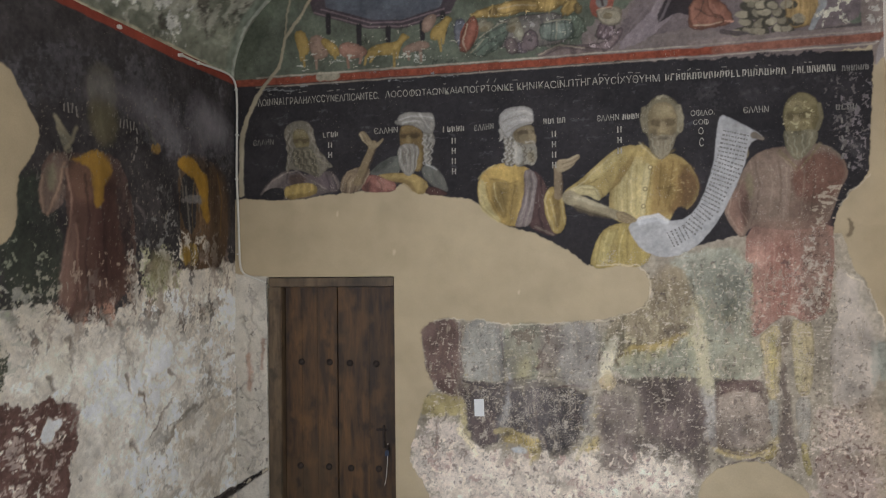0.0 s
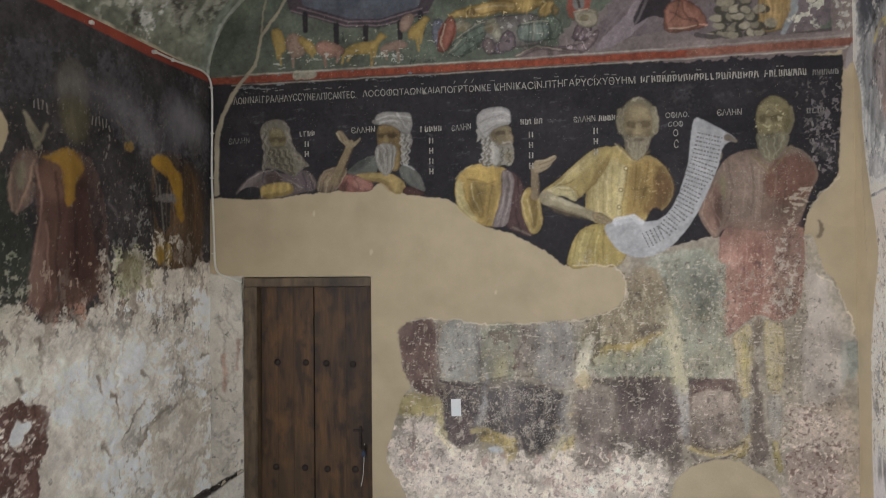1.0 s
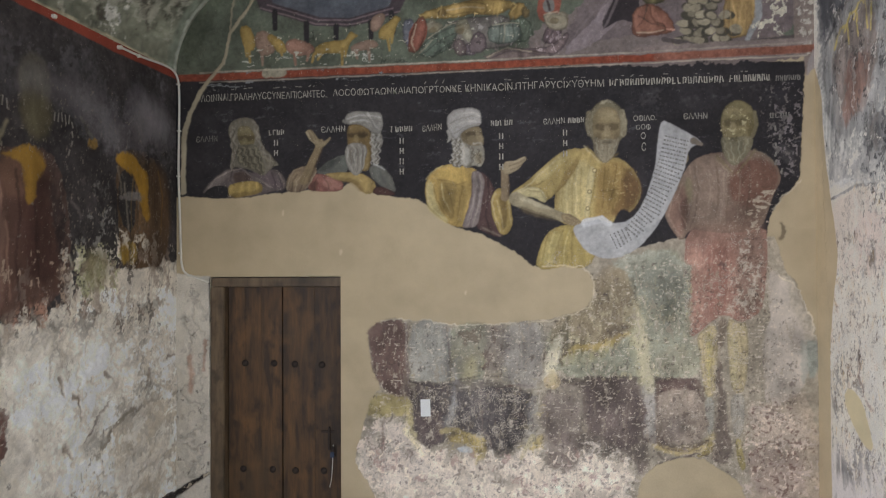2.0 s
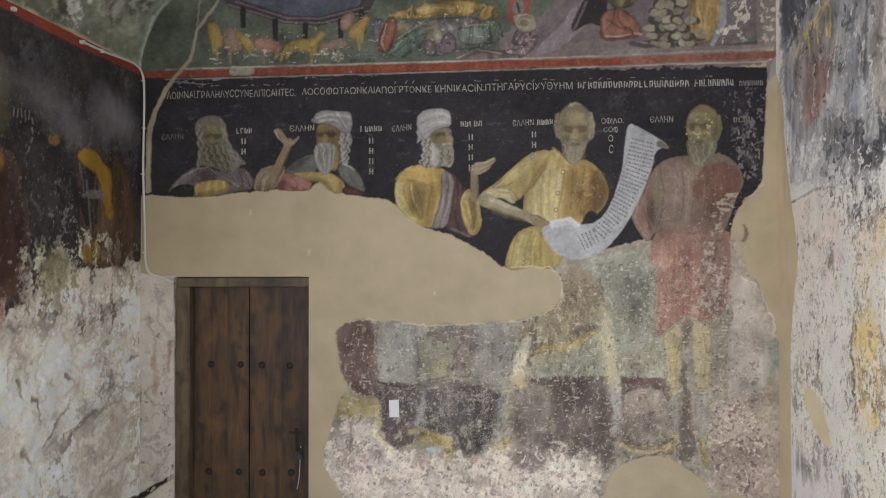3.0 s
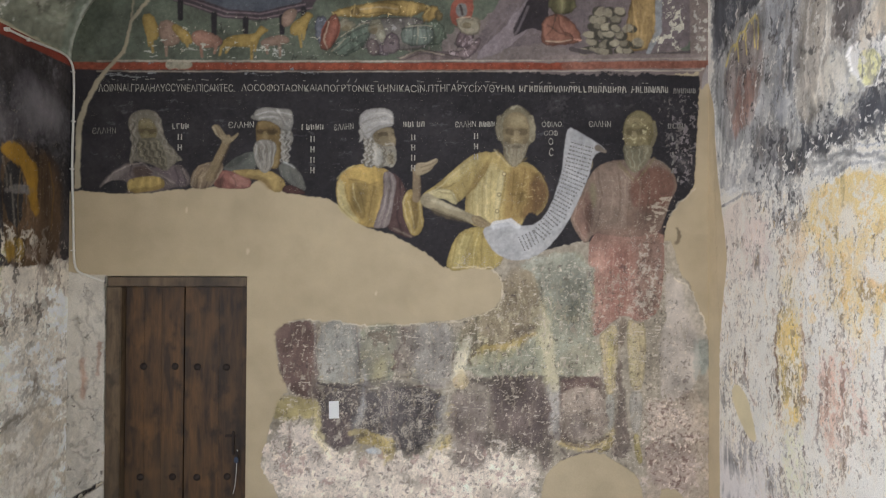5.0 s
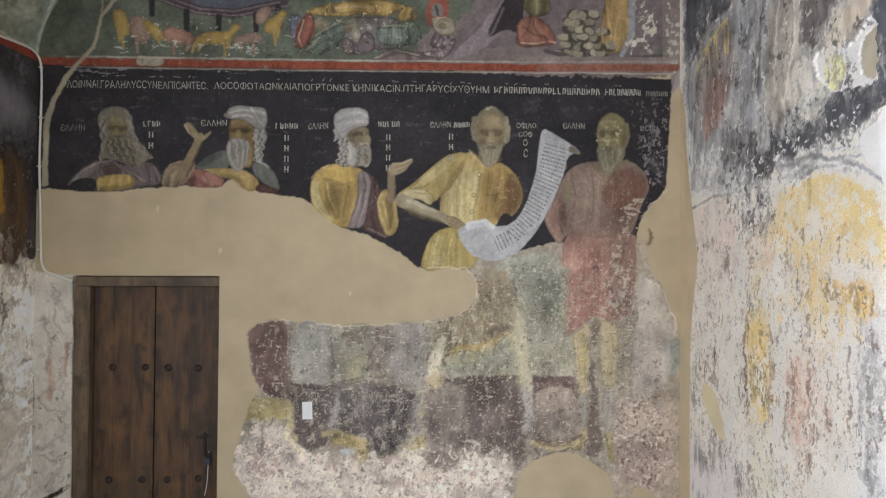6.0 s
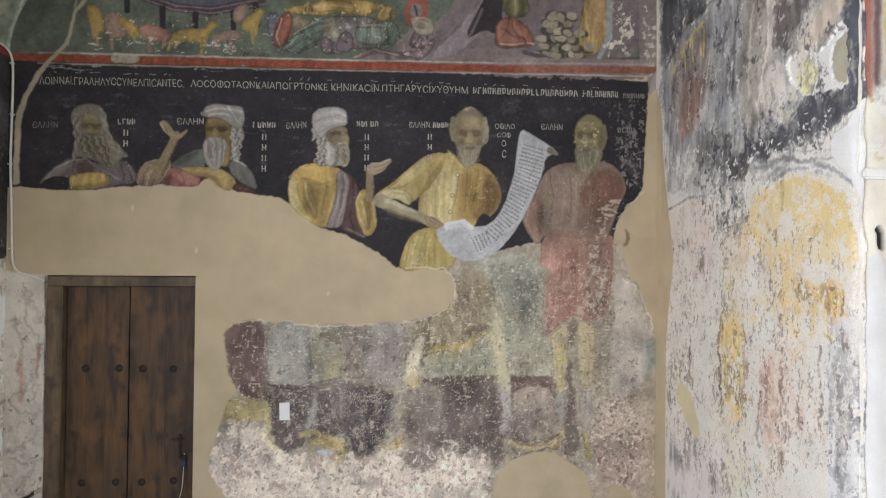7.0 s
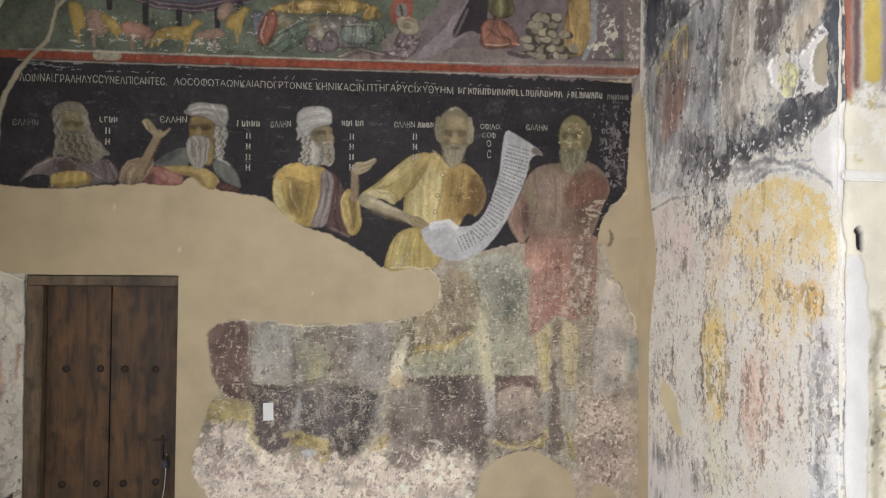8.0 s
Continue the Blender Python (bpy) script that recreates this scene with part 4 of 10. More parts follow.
glaze([(-0.464, 2.571), (-0.437, 2.571), (-0.430, 2.516), (-0.464, 2.516)], (132, 112, 70), 0.7, 0.007)
glaze([(-0.498, 2.622), (-0.403, 2.625), (-0.389, 2.594), (-0.484, 2.595)], (126, 104, 62), 0.6, 0.010)
glaze([(-0.410, 2.489), (-0.369, 2.496), (-0.376, 2.366), (-0.416, 2.360)], (140, 118, 70), 0.6, 0.010)
cloth(41, [(-0.518, 2.489), (-0.498, 2.513), (-0.457, 2.523), (-0.403, 2.516), (-0.379, 2.482), (-0.396, 2.428), (-0.413, 2.360), (-0.450, 2.319), (-0.477, 2.333), (-0.501, 2.374), (-0.518, 2.428)], (124, 119, 110), 0.15)
glaze([(-0.498, 2.476), (-0.464, 2.496), (-0.444, 2.462), (-0.457, 2.394), (-0.484, 2.407)], (94, 88, 80), 0.6, 0.008)
for path in ([(-0.505, 2.489), (-0.505, 2.428), (-0.477, 2.353)], [(-0.484, 2.510), (-0.457, 2.475), (-0.464, 2.360)], [(-0.437, 2.509), (-0.416, 2.462), (-0.430, 2.353)], [(-0.403, 2.502), (-0.396, 2.441), (-0.416, 2.366)]):
    curl(path, 1.5, 0.005, 0.009, (150, 146, 139), 0.65)
for path in ([(-0.491, 2.469), (-0.484, 2.401)], [(-0.450, 2.489), (-0.437, 2.428), (-0.450, 2.346)], [(-0.416, 2.475), (-0.410, 2.414), (-0.430, 2.346)]):
    curl(path, 1.5, 0.004, 0.007, (84, 78, 68), 0.7)
for path in ([(-0.348, 2.570), (-0.328, 2.489), (-0.342, 2.400)], [(-0.321, 2.577), (-0.308, 2.502), (-0.321, 2.393)], [(-0.362, 2.550), (-0.348, 2.468), (-0.355, 2.393)]):
    curl(path, 4, 0.009, 0.010, (158, 154, 146), 0.65)
curl([(-0.335, 2.564), (-0.321, 2.489), (-0.331, 2.393)], 4, 0.009, 0.007, (70, 66, 60), 0.7)
brushes([[(-0.321, 2.550), (-0.287, 2.529), (-0.291, 2.512)]], 0.014, (150, 146, 138), 0.8)
cloth(41, [(-0.519, 2.639), (-0.522, 2.687), (-0.485, 2.711), (-0.430, 2.717), (-0.369, 2.710), (-0.308, 2.706), (-0.291, 2.679), (-0.287, 2.611), (-0.308, 2.570), (-0.348, 2.577), (-0.382, 2.611), (-0.437, 2.635), (-0.485, 2.632)], (132, 128, 121), 0.12, 0.35)
brushes([[(-0.505, 2.666), (-0.437, 2.690), (-0.355, 2.686), (-0.297, 2.672)], [(-0.485, 2.646), (-0.403, 2.659), (-0.335, 2.632), (-0.308, 2.597)], [(-0.376, 2.700), (-0.348, 2.659), (-0.328, 2.611)]], 0.011, (176, 172, 166), 0.6)
brushes([[(-0.512, 2.653), (-0.444, 2.673), (-0.362, 2.666), (-0.301, 2.645)], [(-0.403, 2.707), (-0.369, 2.673), (-0.348, 2.625)], [(-0.471, 2.636), (-0.396, 2.642), (-0.355, 2.604)]], 0.008, (96, 92, 86), 0.6)
brushes([[(-0.529, 2.653), (-0.519, 2.639)]], 0.018, (140, 136, 126), 0.8)
brushes([[(-0.342, 2.393), (-0.308, 2.373), (-0.280, 2.359)]], 0.009, (180, 182, 180), 0.7)
main_things[41] = ("painted_philosopher", MID, "white-turbaned painted figure raising one hand")
# third: white turban, yellow robe, mauve scarf
cloth(42, [(-0.036, 2.230), (-0.029, 2.291), (0.012, 2.345), (0.079, 2.385), (0.147, 2.385), (0.235, 2.365), (0.283, 2.344), (0.289, 2.188), (0.255, 2.032), (0.208, 2.005), (0.140, 2.012), (0.072, 2.046), (-0.002, 2.107), (-0.029, 2.168)], (164, 134, 62))
glaze([(-0.029, 2.189), (-0.022, 2.297), (0.011, 2.284), (0.025, 2.182), (0.059, 2.100), (0.113, 2.032), (0.045, 2.060), (-0.009, 2.114)], (176, 162, 108), 0.75, 0.012)
glaze([(0.059, 2.297), (0.134, 2.283), (0.167, 2.270), (0.147, 2.168), (0.133, 2.039), (0.093, 2.073), (0.045, 2.189)], (118, 98, 52), 0.7, 0.014)
glaze([(0.161, 2.256), (0.222, 2.283), (0.249, 2.256), (0.215, 2.120), (0.181, 2.026), (0.140, 2.032)], (138, 114, 58), 0.7, 0.014)
glaze([(0.012, 2.338), (0.086, 2.375), (0.208, 2.344), (0.235, 2.303), (0.161, 2.263), (0.073, 2.297)], (178, 146, 66), 0.6, 0.012)
brushes([[(0.045, 2.297), (0.106, 2.290), (0.167, 2.266), (0.215, 2.283)], [(0.093, 2.256), (0.120, 2.188), (0.133, 2.087)], [(0.018, 2.250), (0.039, 2.168), (0.079, 2.087)], [(0.195, 2.256), (0.174, 2.181), (0.160, 2.073)]], 0.008, (92, 72, 36), 0.6)
brushes([[(-0.026, 2.257), (-0.019, 2.182), (0.018, 2.107), (0.086, 2.039)], [(-0.029, 2.297), (0.012, 2.345), (0.073, 2.379)], [(0.066, 2.270), (0.079, 2.188), (0.113, 2.100)]], 0.008, (200, 184, 124), 0.6)
cloth(42, [(0.290, 2.344), (0.330, 2.317), (0.371, 2.262), (0.391, 2.188), (0.377, 2.086), (0.411, 1.991), (0.438, 1.951), (0.397, 1.944), (0.329, 1.971), (0.262, 2.005), (0.276, 2.113), (0.296, 2.222)], (74, 54, 52), 0.25)
cloth(42, [(0.242, 2.337), (0.276, 2.347), (0.310, 2.324), (0.323, 2.269), (0.310, 2.181), (0.296, 2.086), (0.275, 2.012), (0.228, 2.005), (0.181, 2.005), (0.201, 2.059), (0.228, 2.134), (0.249, 2.236)], (120, 107, 103), 0.2)
brushes([[(0.262, 2.330), (0.276, 2.256), (0.248, 2.134), (0.208, 2.019)], [(0.296, 2.317), (0.303, 2.235), (0.282, 2.113), (0.248, 2.012)]], 0.010, (150, 138, 132), 0.6)
brushes([[(0.283, 2.330), (0.289, 2.242), (0.269, 2.127), (0.228, 2.012)], [(0.249, 2.290), (0.242, 2.188), (0.208, 2.073)]], 0.009, (80, 68, 72), 0.7)
brushes([[(0.337, 2.296), (0.350, 2.201), (0.330, 2.073), (0.350, 1.991)], [(0.371, 2.235), (0.364, 2.134), (0.370, 2.045)]], 0.010, (48, 34, 34), 0.7)
brushes([[(0.309, 1.998), (0.370, 1.971), (0.417, 1.951)]], 0.012, (130, 116, 100), 0.6)
cloth(42, [(0.398, 2.242), (0.438, 2.228), (0.465, 2.201), (0.479, 2.113), (0.492, 2.032), (0.465, 1.971), (0.424, 1.954), (0.397, 1.991), (0.370, 2.059), (0.357, 2.147), (0.371, 2.208)], (148, 124, 62), 0.15)
glaze([(0.404, 2.208), (0.445, 2.188), (0.458, 2.072), (0.444, 1.991), (0.417, 2.005), (0.418, 2.113)], (92, 72, 38), 0.75, 0.010)
brushes([[(0.384, 2.215), (0.367, 2.147), (0.384, 2.066), (0.417, 1.978)], [(0.458, 2.188), (0.468, 2.099), (0.478, 2.025)], [(0.397, 2.167), (0.411, 2.086), (0.431, 2.011)]], 0.008, (190, 172, 116), 0.65)
mw.stroke([(0.442, 2.188), (0.445, 2.269), (0.439, 2.350)], 0.050, 0.040, (124, 106, 80), label=42, mottle=0.3, ragged=0.003)
brush([(0.462, 2.187), (0.465, 2.262), (0.459, 2.330)], 0.014, (78, 62, 46), 0.6)
cloth(42, [(0.425, 2.337), (0.432, 2.384), (0.452, 2.398), (0.500, 2.401), (0.534, 2.421), (0.567, 2.428), (0.571, 2.408), (0.547, 2.384), (0.533, 2.357), (0.486, 2.330), (0.452, 2.316)], (138, 122, 94), 0.05)
brushes([[(0.472, 2.371), (0.520, 2.391), (0.561, 2.411)], [(0.479, 2.350), (0.520, 2.364), (0.547, 2.384)]], 0.006, (82, 66, 48), 0.7)
brushes([[(0.452, 2.391), (0.500, 2.398), (0.554, 2.421)]], 0.006, (172, 156, 124), 0.7)
cloth(42, [(0.120, 2.562), (0.161, 2.582), (0.202, 2.575), (0.215, 2.487), (0.208, 2.392), (0.168, 2.358), (0.120, 2.378), (0.134, 2.460)], (110, 104, 92), 0.25)
cloth(42, [(0.188, 2.596), (0.243, 2.609), (0.304, 2.609), (0.310, 2.548), (0.320, 2.514), (0.310, 2.487), (0.256, 2.480), (0.208, 2.500), (0.181, 2.541)], (114, 100, 74), 0.06)
glaze([(0.209, 2.575), (0.256, 2.575), (0.304, 2.582), (0.307, 2.555), (0.256, 2.551), (0.215, 2.548)], (60, 50, 36), 0.7, 0.008)
glaze([(0.263, 2.575), (0.297, 2.575), (0.320, 2.514), (0.283, 2.507)], (142, 126, 94), 0.6, 0.008)
glaze([(0.188, 2.582), (0.215, 2.589), (0.222, 2.500), (0.195, 2.514)], (82, 70, 50), 0.6, 0.008)
cloth(42, [(0.181, 2.521), (0.215, 2.507), (0.256, 2.494), (0.310, 2.500), (0.324, 2.459), (0.320, 2.398), (0.296, 2.364), (0.256, 2.378), (0.222, 2.358), (0.188, 2.371), (0.174, 2.453)], (132, 126, 112), 0.25, 0.15)
glaze([(0.188, 2.487), (0.229, 2.487), (0.242, 2.412), (0.215, 2.365), (0.188, 2.392)], (164, 160, 152), 0.6, 0.008)
glaze([(0.263, 2.460), (0.310, 2.453), (0.310, 2.385), (0.269, 2.385)], (112, 98, 68), 0.6, 0.010)
brushes([[(0.256, 2.507), (0.297, 2.507), (0.310, 2.487)]], 0.010, (164, 158, 146), 0.7)
for path in ([(0.134, 2.541), (0.147, 2.473), (0.120, 2.392)], [(0.161, 2.548), (0.168, 2.467), (0.147, 2.378)], [(0.188, 2.507), (0.188, 2.439), (0.174, 2.365)]):
    curl(path, 4, 0.010, 0.011, (160, 156, 148), 0.7)
for path in ([(0.147, 2.535), (0.158, 2.467), (0.134, 2.385)], [(0.175, 2.528), (0.178, 2.453), (0.161, 2.372)], [(0.249, 2.480), (0.256, 2.426), (0.242, 2.378)], [(0.283, 2.473), (0.296, 2.419), (0.283, 2.371)]):
    curl(path, 3, 0.007, 0.008, (68, 62, 52), 0.7)
cloth(42, [(0.097, 2.610), (0.100, 2.671), (0.127, 2.705), (0.175, 2.722), (0.243, 2.728), (0.290, 2.714), (0.307, 2.677), (0.307, 2.616), (0.256, 2.609), (0.215, 2.596), (0.181, 2.569), (0.161, 2.535), (0.134, 2.541)], (146, 142, 137), 0.1, 0.35)
cloth(42, [(0.090, 2.589), (0.114, 2.596), (0.134, 2.562), (0.120, 2.528), (0.093, 2.508), (0.107, 2.548)], (142, 138, 130), 0.1)
brushes([[(0.120, 2.657), (0.175, 2.688), (0.249, 2.698), (0.297, 2.677)], [(0.134, 2.603), (0.181, 2.630), (0.249, 2.643), (0.297, 2.636)]], 0.011, (176, 172, 168), 0.6)
brushes([[(0.120, 2.630), (0.175, 2.660), (0.249, 2.674), (0.300, 2.657)], [(0.147, 2.569), (0.195, 2.602), (0.256, 2.623), (0.300, 2.623)]], 0.008, (100, 96, 90), 0.6)
main_things[42] = ("painted_philosopher", MID, "white-turbaned painted figure in a yellow robe and mauve scarf")
# fourth: buttoned yellow robe, holds the scroll
cloth(43, [(0.619, 1.754), (0.637, 1.849), (0.667, 1.930), (0.715, 1.991), (0.796, 2.024), (0.884, 2.004), (0.985, 1.976), (0.998, 1.882), (0.937, 1.760), (0.781, 1.747)], (150, 130, 66))
glaze([(0.647, 1.781), (0.674, 1.903), (0.735, 1.977), (0.796, 1.970), (0.741, 1.862), (0.734, 1.767)], (164, 148, 88), 0.65)
brushes([[(0.701, 1.964), (0.674, 1.869), (0.660, 1.781)], [(0.782, 1.990), (0.748, 1.882), (0.741, 1.774)], [(0.843, 1.977), (0.836, 1.882), (0.842, 1.781)]], 0.010, (104, 86, 42), 0.6)
brushes([[(0.735, 1.977), (0.704, 1.869), (0.694, 1.774)], [(0.816, 1.977), (0.795, 1.882), (0.788, 1.774)]], 0.009, (184, 168, 108), 0.6)
cloth(43, [(0.749, 2.261), (0.797, 2.370), (0.852, 2.451), (0.913, 2.478), (0.960, 2.464), (1.020, 2.389), (1.095, 2.423), (1.162, 2.382), (1.216, 2.321), (1.249, 2.233), (1.235, 2.152), (1.181, 2.091), (1.100, 2.044), (1.052, 2.010), (0.971, 2.031), (0.870, 2.004), (0.769, 2.031), (0.735, 2.085), (0.736, 2.180)], (158, 136, 76))
glaze([(0.763, 2.254), (0.844, 2.369), (0.905, 2.410), (0.953, 2.356), (0.938, 2.186), (0.917, 2.031), (0.796, 2.044), (0.756, 2.112)], (172, 156, 102), 0.75)
glaze([(0.993, 2.369), (1.095, 2.409), (1.189, 2.348), (1.235, 2.233), (1.208, 2.145), (1.120, 2.084), (1.046, 2.030), (0.965, 2.044), (0.979, 2.220)], (140, 110, 52), 0.75)
glaze([(1.121, 2.287), (1.216, 2.301), (1.242, 2.219), (1.208, 2.138), (1.106, 2.064), (1.066, 2.084), (1.121, 2.186)], (110, 80, 44), 0.75, 0.02)
brushes([[(0.783, 2.234), (0.776, 2.153), (0.796, 2.058)], [(0.858, 2.322), (0.837, 2.220), (0.843, 2.085)], [(0.898, 2.356), (0.891, 2.234), (0.884, 2.085)]], 0.009, (130, 110, 60), 0.6)
brushes([[(0.817, 2.288), (0.803, 2.187), (0.816, 2.065)], [(0.878, 2.356), (0.864, 2.234), (0.864, 2.071)]], 0.010, (194, 180, 130), 0.6)
brushes([[(1.034, 2.355), (1.026, 2.233), (1.019, 2.118)], [(1.101, 2.369), (1.087, 2.220), (1.053, 2.105)], [(1.162, 2.335), (1.154, 2.206), (1.107, 2.098)], [(1.006, 2.213), (1.087, 2.220), (1.188, 2.240)]], 0.009, (98, 74, 36), 0.55)
brushes([[(1.067, 2.355), (1.053, 2.220), (1.032, 2.112)], [(1.135, 2.341), (1.121, 2.220), (1.086, 2.111)]], 0.008, (170, 140, 74), 0.55)
cloth(43, [(0.939, 2.356), (0.966, 2.369), (0.979, 2.315), (0.952, 2.200), (0.938, 2.044), (0.911, 2.044), (0.918, 2.193)], (178, 162, 110), 0.1)
brushes([[(0.983, 2.342), (0.972, 2.254), (0.952, 2.166), (0.944, 2.051)]], 0.006, (98, 78, 40), 0.7)
glaze([(1.182, 2.355), (1.229, 2.294), (1.249, 2.219), (1.221, 2.138), (1.140, 2.071), (1.154, 2.179), (1.148, 2.287)], (82, 60, 36), 0.7, 0.02)
mw.scour([(1.020, 2.389), (1.236, 2.355), (1.242, 2.118), (1.019, 2.044)], (176, 152, 98), 0.14, (0.012, 0.014), 52, soft=0.02, strength=0.6)
for b in ((0.973, 2.339), (0.931, 2.112), (0.942, 2.213)):
    mw.oval(b, 0.013, 0.013, (88, 72, 40), ragged=0.001)
    mw.oval(b, 0.008, 0.008, (196, 180, 128), ragged=0.001)
cloth(43, [(0.472, 2.201), (0.506, 2.235), (0.580, 2.282), (0.655, 2.356), (0.723, 2.411), (0.797, 2.458), (0.879, 2.478), (0.906, 2.451), (0.871, 2.356), (0.797, 2.254), (0.722, 2.187), (0.688, 2.160), (0.648, 2.207), (0.567, 2.208), (0.519, 2.181)], (160, 138, 76))
glaze([(0.594, 2.289), (0.716, 2.404), (0.811, 2.454), (0.831, 2.424), (0.750, 2.349), (0.655, 2.262)], (182, 164, 104), 0.65, 0.014)
glaze([(0.763, 2.268), (0.838, 2.369), (0.879, 2.437), (0.892, 2.390), (0.824, 2.281), (0.742, 2.200)], (122, 98, 48), 0.65, 0.012)
cloth(43, [(0.465, 2.187), (0.513, 2.228), (0.594, 2.252), (0.661, 2.234), (0.695, 2.167), (0.675, 2.146), (0.621, 2.180), (0.553, 2.187), (0.506, 2.160)], (172, 158, 110), 0.1)
brushes([[(0.486, 2.194), (0.567, 2.228), (0.655, 2.214), (0.688, 2.160)], [(0.553, 2.248), (0.628, 2.255), (0.675, 2.282)], [(0.648, 2.241), (0.688, 2.207), (0.702, 2.173)]], 0.007, (104, 86, 48), 0.65)
brushes([[(0.513, 2.221), (0.594, 2.262), (0.662, 2.336), (0.750, 2.404), (0.818, 2.444)], [(0.499, 2.201), (0.580, 2.235), (0.648, 2.228)]], 0.008, (204, 190, 142), 0.65)
mw.stroke([(0.506, 2.174), (0.594, 2.133), (0.702, 2.092), (0.796, 2.058)], 0.082, 0.048, (138, 126, 98), label=43, mottle=0.3, ragged=0.003)
glaze([(0.519, 2.140), (0.614, 2.106), (0.715, 2.065), (0.782, 2.045), (0.715, 2.045), (0.600, 2.072), (0.533, 2.106)], (88, 76, 54), 0.7, 0.010)
glaze([(0.506, 2.187), (0.594, 2.167), (0.681, 2.133), (0.749, 2.106), (0.681, 2.112), (0.580, 2.140)], (170, 160, 130), 0.6, 0.010)
cloth(43, [(0.769, 2.078), (0.816, 2.085), (0.870, 2.058), (0.911, 2.024), (0.884, 2.004), (0.830, 2.017), (0.789, 2.031)], (134, 116, 84), 0.05)
brushes([[(0.803, 2.058), (0.850, 2.038), (0.890, 2.017)], [(0.816, 2.075), (0.864, 2.051)]], 0.006, (84, 68, 46), 0.7)
mw.oval((1.045, 2.613), 0.114, 0.140, (106, 97, 74), label=43, mottle=0.25, line=0.3, ragged=0.004)
cloth(43, [(0.967, 2.668), (1.008, 2.715), (1.083, 2.715), (1.123, 2.667), (1.129, 2.572), (1.109, 2.497), (1.068, 2.443), (1.014, 2.444), (0.973, 2.505), (0.960, 2.586)], (118, 103, 72), 0.05, 0.15)
glaze([(0.974, 2.620), (1.035, 2.613), (1.116, 2.626), (1.122, 2.579), (1.048, 2.572), (0.981, 2.573)], (70, 58, 40), 0.7, 0.010)
glaze([(1.028, 2.606), (1.062, 2.606), (1.068, 2.538), (1.021, 2.538)], (140, 124, 90), 0.6, 0.008)
glaze([(0.988, 2.681), (1.042, 2.708), (1.103, 2.681), (1.102, 2.640), (0.994, 2.634)], (136, 122, 88), 0.6, 0.012)
glaze([(0.974, 2.566), (1.014, 2.559), (1.007, 2.484), (0.980, 2.511)], (78, 66, 48), 0.6, 0.010)
glaze([(1.089, 2.565), (1.129, 2.579), (1.109, 2.497), (1.075, 2.477)], (86, 72, 52), 0.6, 0.010)
cloth(43, [(0.967, 2.545), (1.007, 2.518), (1.048, 2.532), (1.095, 2.518), (1.122, 2.538), (1.115, 2.477), (1.081, 2.409), (1.034, 2.376), (0.987, 2.410), (0.967, 2.471)], (120, 110, 88), 0.3, 0.12)
glaze([(1.014, 2.518), (1.075, 2.518), (1.082, 2.498), (1.021, 2.498)], (70, 58, 42), 0.6, 0.007)
for path in ([(0.980, 2.505), (1.000, 2.450), (1.020, 2.403)], [(1.014, 2.491), (1.027, 2.437), (1.040, 2.389)], [(1.061, 2.491), (1.061, 2.437), (1.054, 2.389)], [(1.102, 2.504), (1.088, 2.450), (1.068, 2.403)]):
    curl(path, 2, 0.005, 0.008, (150, 142, 118), 0.6)
mw.stroke([(0.940, 2.681), (0.933, 2.620), (0.947, 2.559)], 0.028, 0.032, (110, 101, 78), label=43, mottle=0.35, ragged=0.004)
mw.stroke([(1.136, 2.687), (1.153, 2.626), (1.143, 2.552)], 0.030, 0.034, (114, 105, 82), label=43, mottle=0.35, ragged=0.004)
for path in ([(0.947, 2.695), (0.930, 2.627), (0.940, 2.559)], [(1.143, 2.694), (1.156, 2.619), (1.136, 2.545)], [(1.008, 2.729), (1.049, 2.749), (1.089, 2.728)], [(0.974, 2.708), (0.954, 2.647), (0.957, 2.586)]):
    curl(path, 3, 0.005, 0.008, (142, 134, 110), 0.35)
brushes([[(1.022, 2.739), (1.049, 2.752), (1.076, 2.739)]], 0.014, (158, 150, 124), 0.7)
brushes([[(0.933, 2.478), (0.973, 2.437), (1.020, 2.396)], [(1.108, 2.436), (1.074, 2.409), (1.034, 2.376)]], 0.012, (112, 96, 56), 0.7)
brushes([[(0.913, 2.485), (0.953, 2.444), (1.000, 2.389)]], 0.007, (196, 182, 136), 0.6)
main_things[43] = ("painted_philosopher", MID, "balding painted figure in a buttoned yellow robe")
# fifth: tall figure in a worn red tunic
cloth(44, [(1.497, 1.975), (1.658, 2.009), (1.961, 2.008), (1.973, 1.880), (1.965, 1.745), (1.951, 1.611), (1.930, 1.503), (1.862, 1.456), (1.802, 1.436), (1.729, 1.490), (1.655, 1.456), (1.560, 1.369), (1.496, 1.336), (1.487, 1.544), (1.492, 1.780)], (150, 108, 96), 0.1, 0.1, wear=0.32)
glaze([(1.499, 1.881), (1.591, 1.948), (1.616, 1.746), (1.587, 1.443), (1.499, 1.349)], (166, 122, 108), 0.6)
glaze([(1.624, 1.948), (1.752, 1.961), (1.764, 1.746), (1.729, 1.503), (1.628, 1.456), (1.616, 1.678)], (132, 86, 76), 0.6)
glaze([(1.792, 1.948), (1.954, 1.981), (1.959, 1.745), (1.923, 1.517), (1.809, 1.456), (1.790, 1.678)], (124, 100, 90), 0.7)
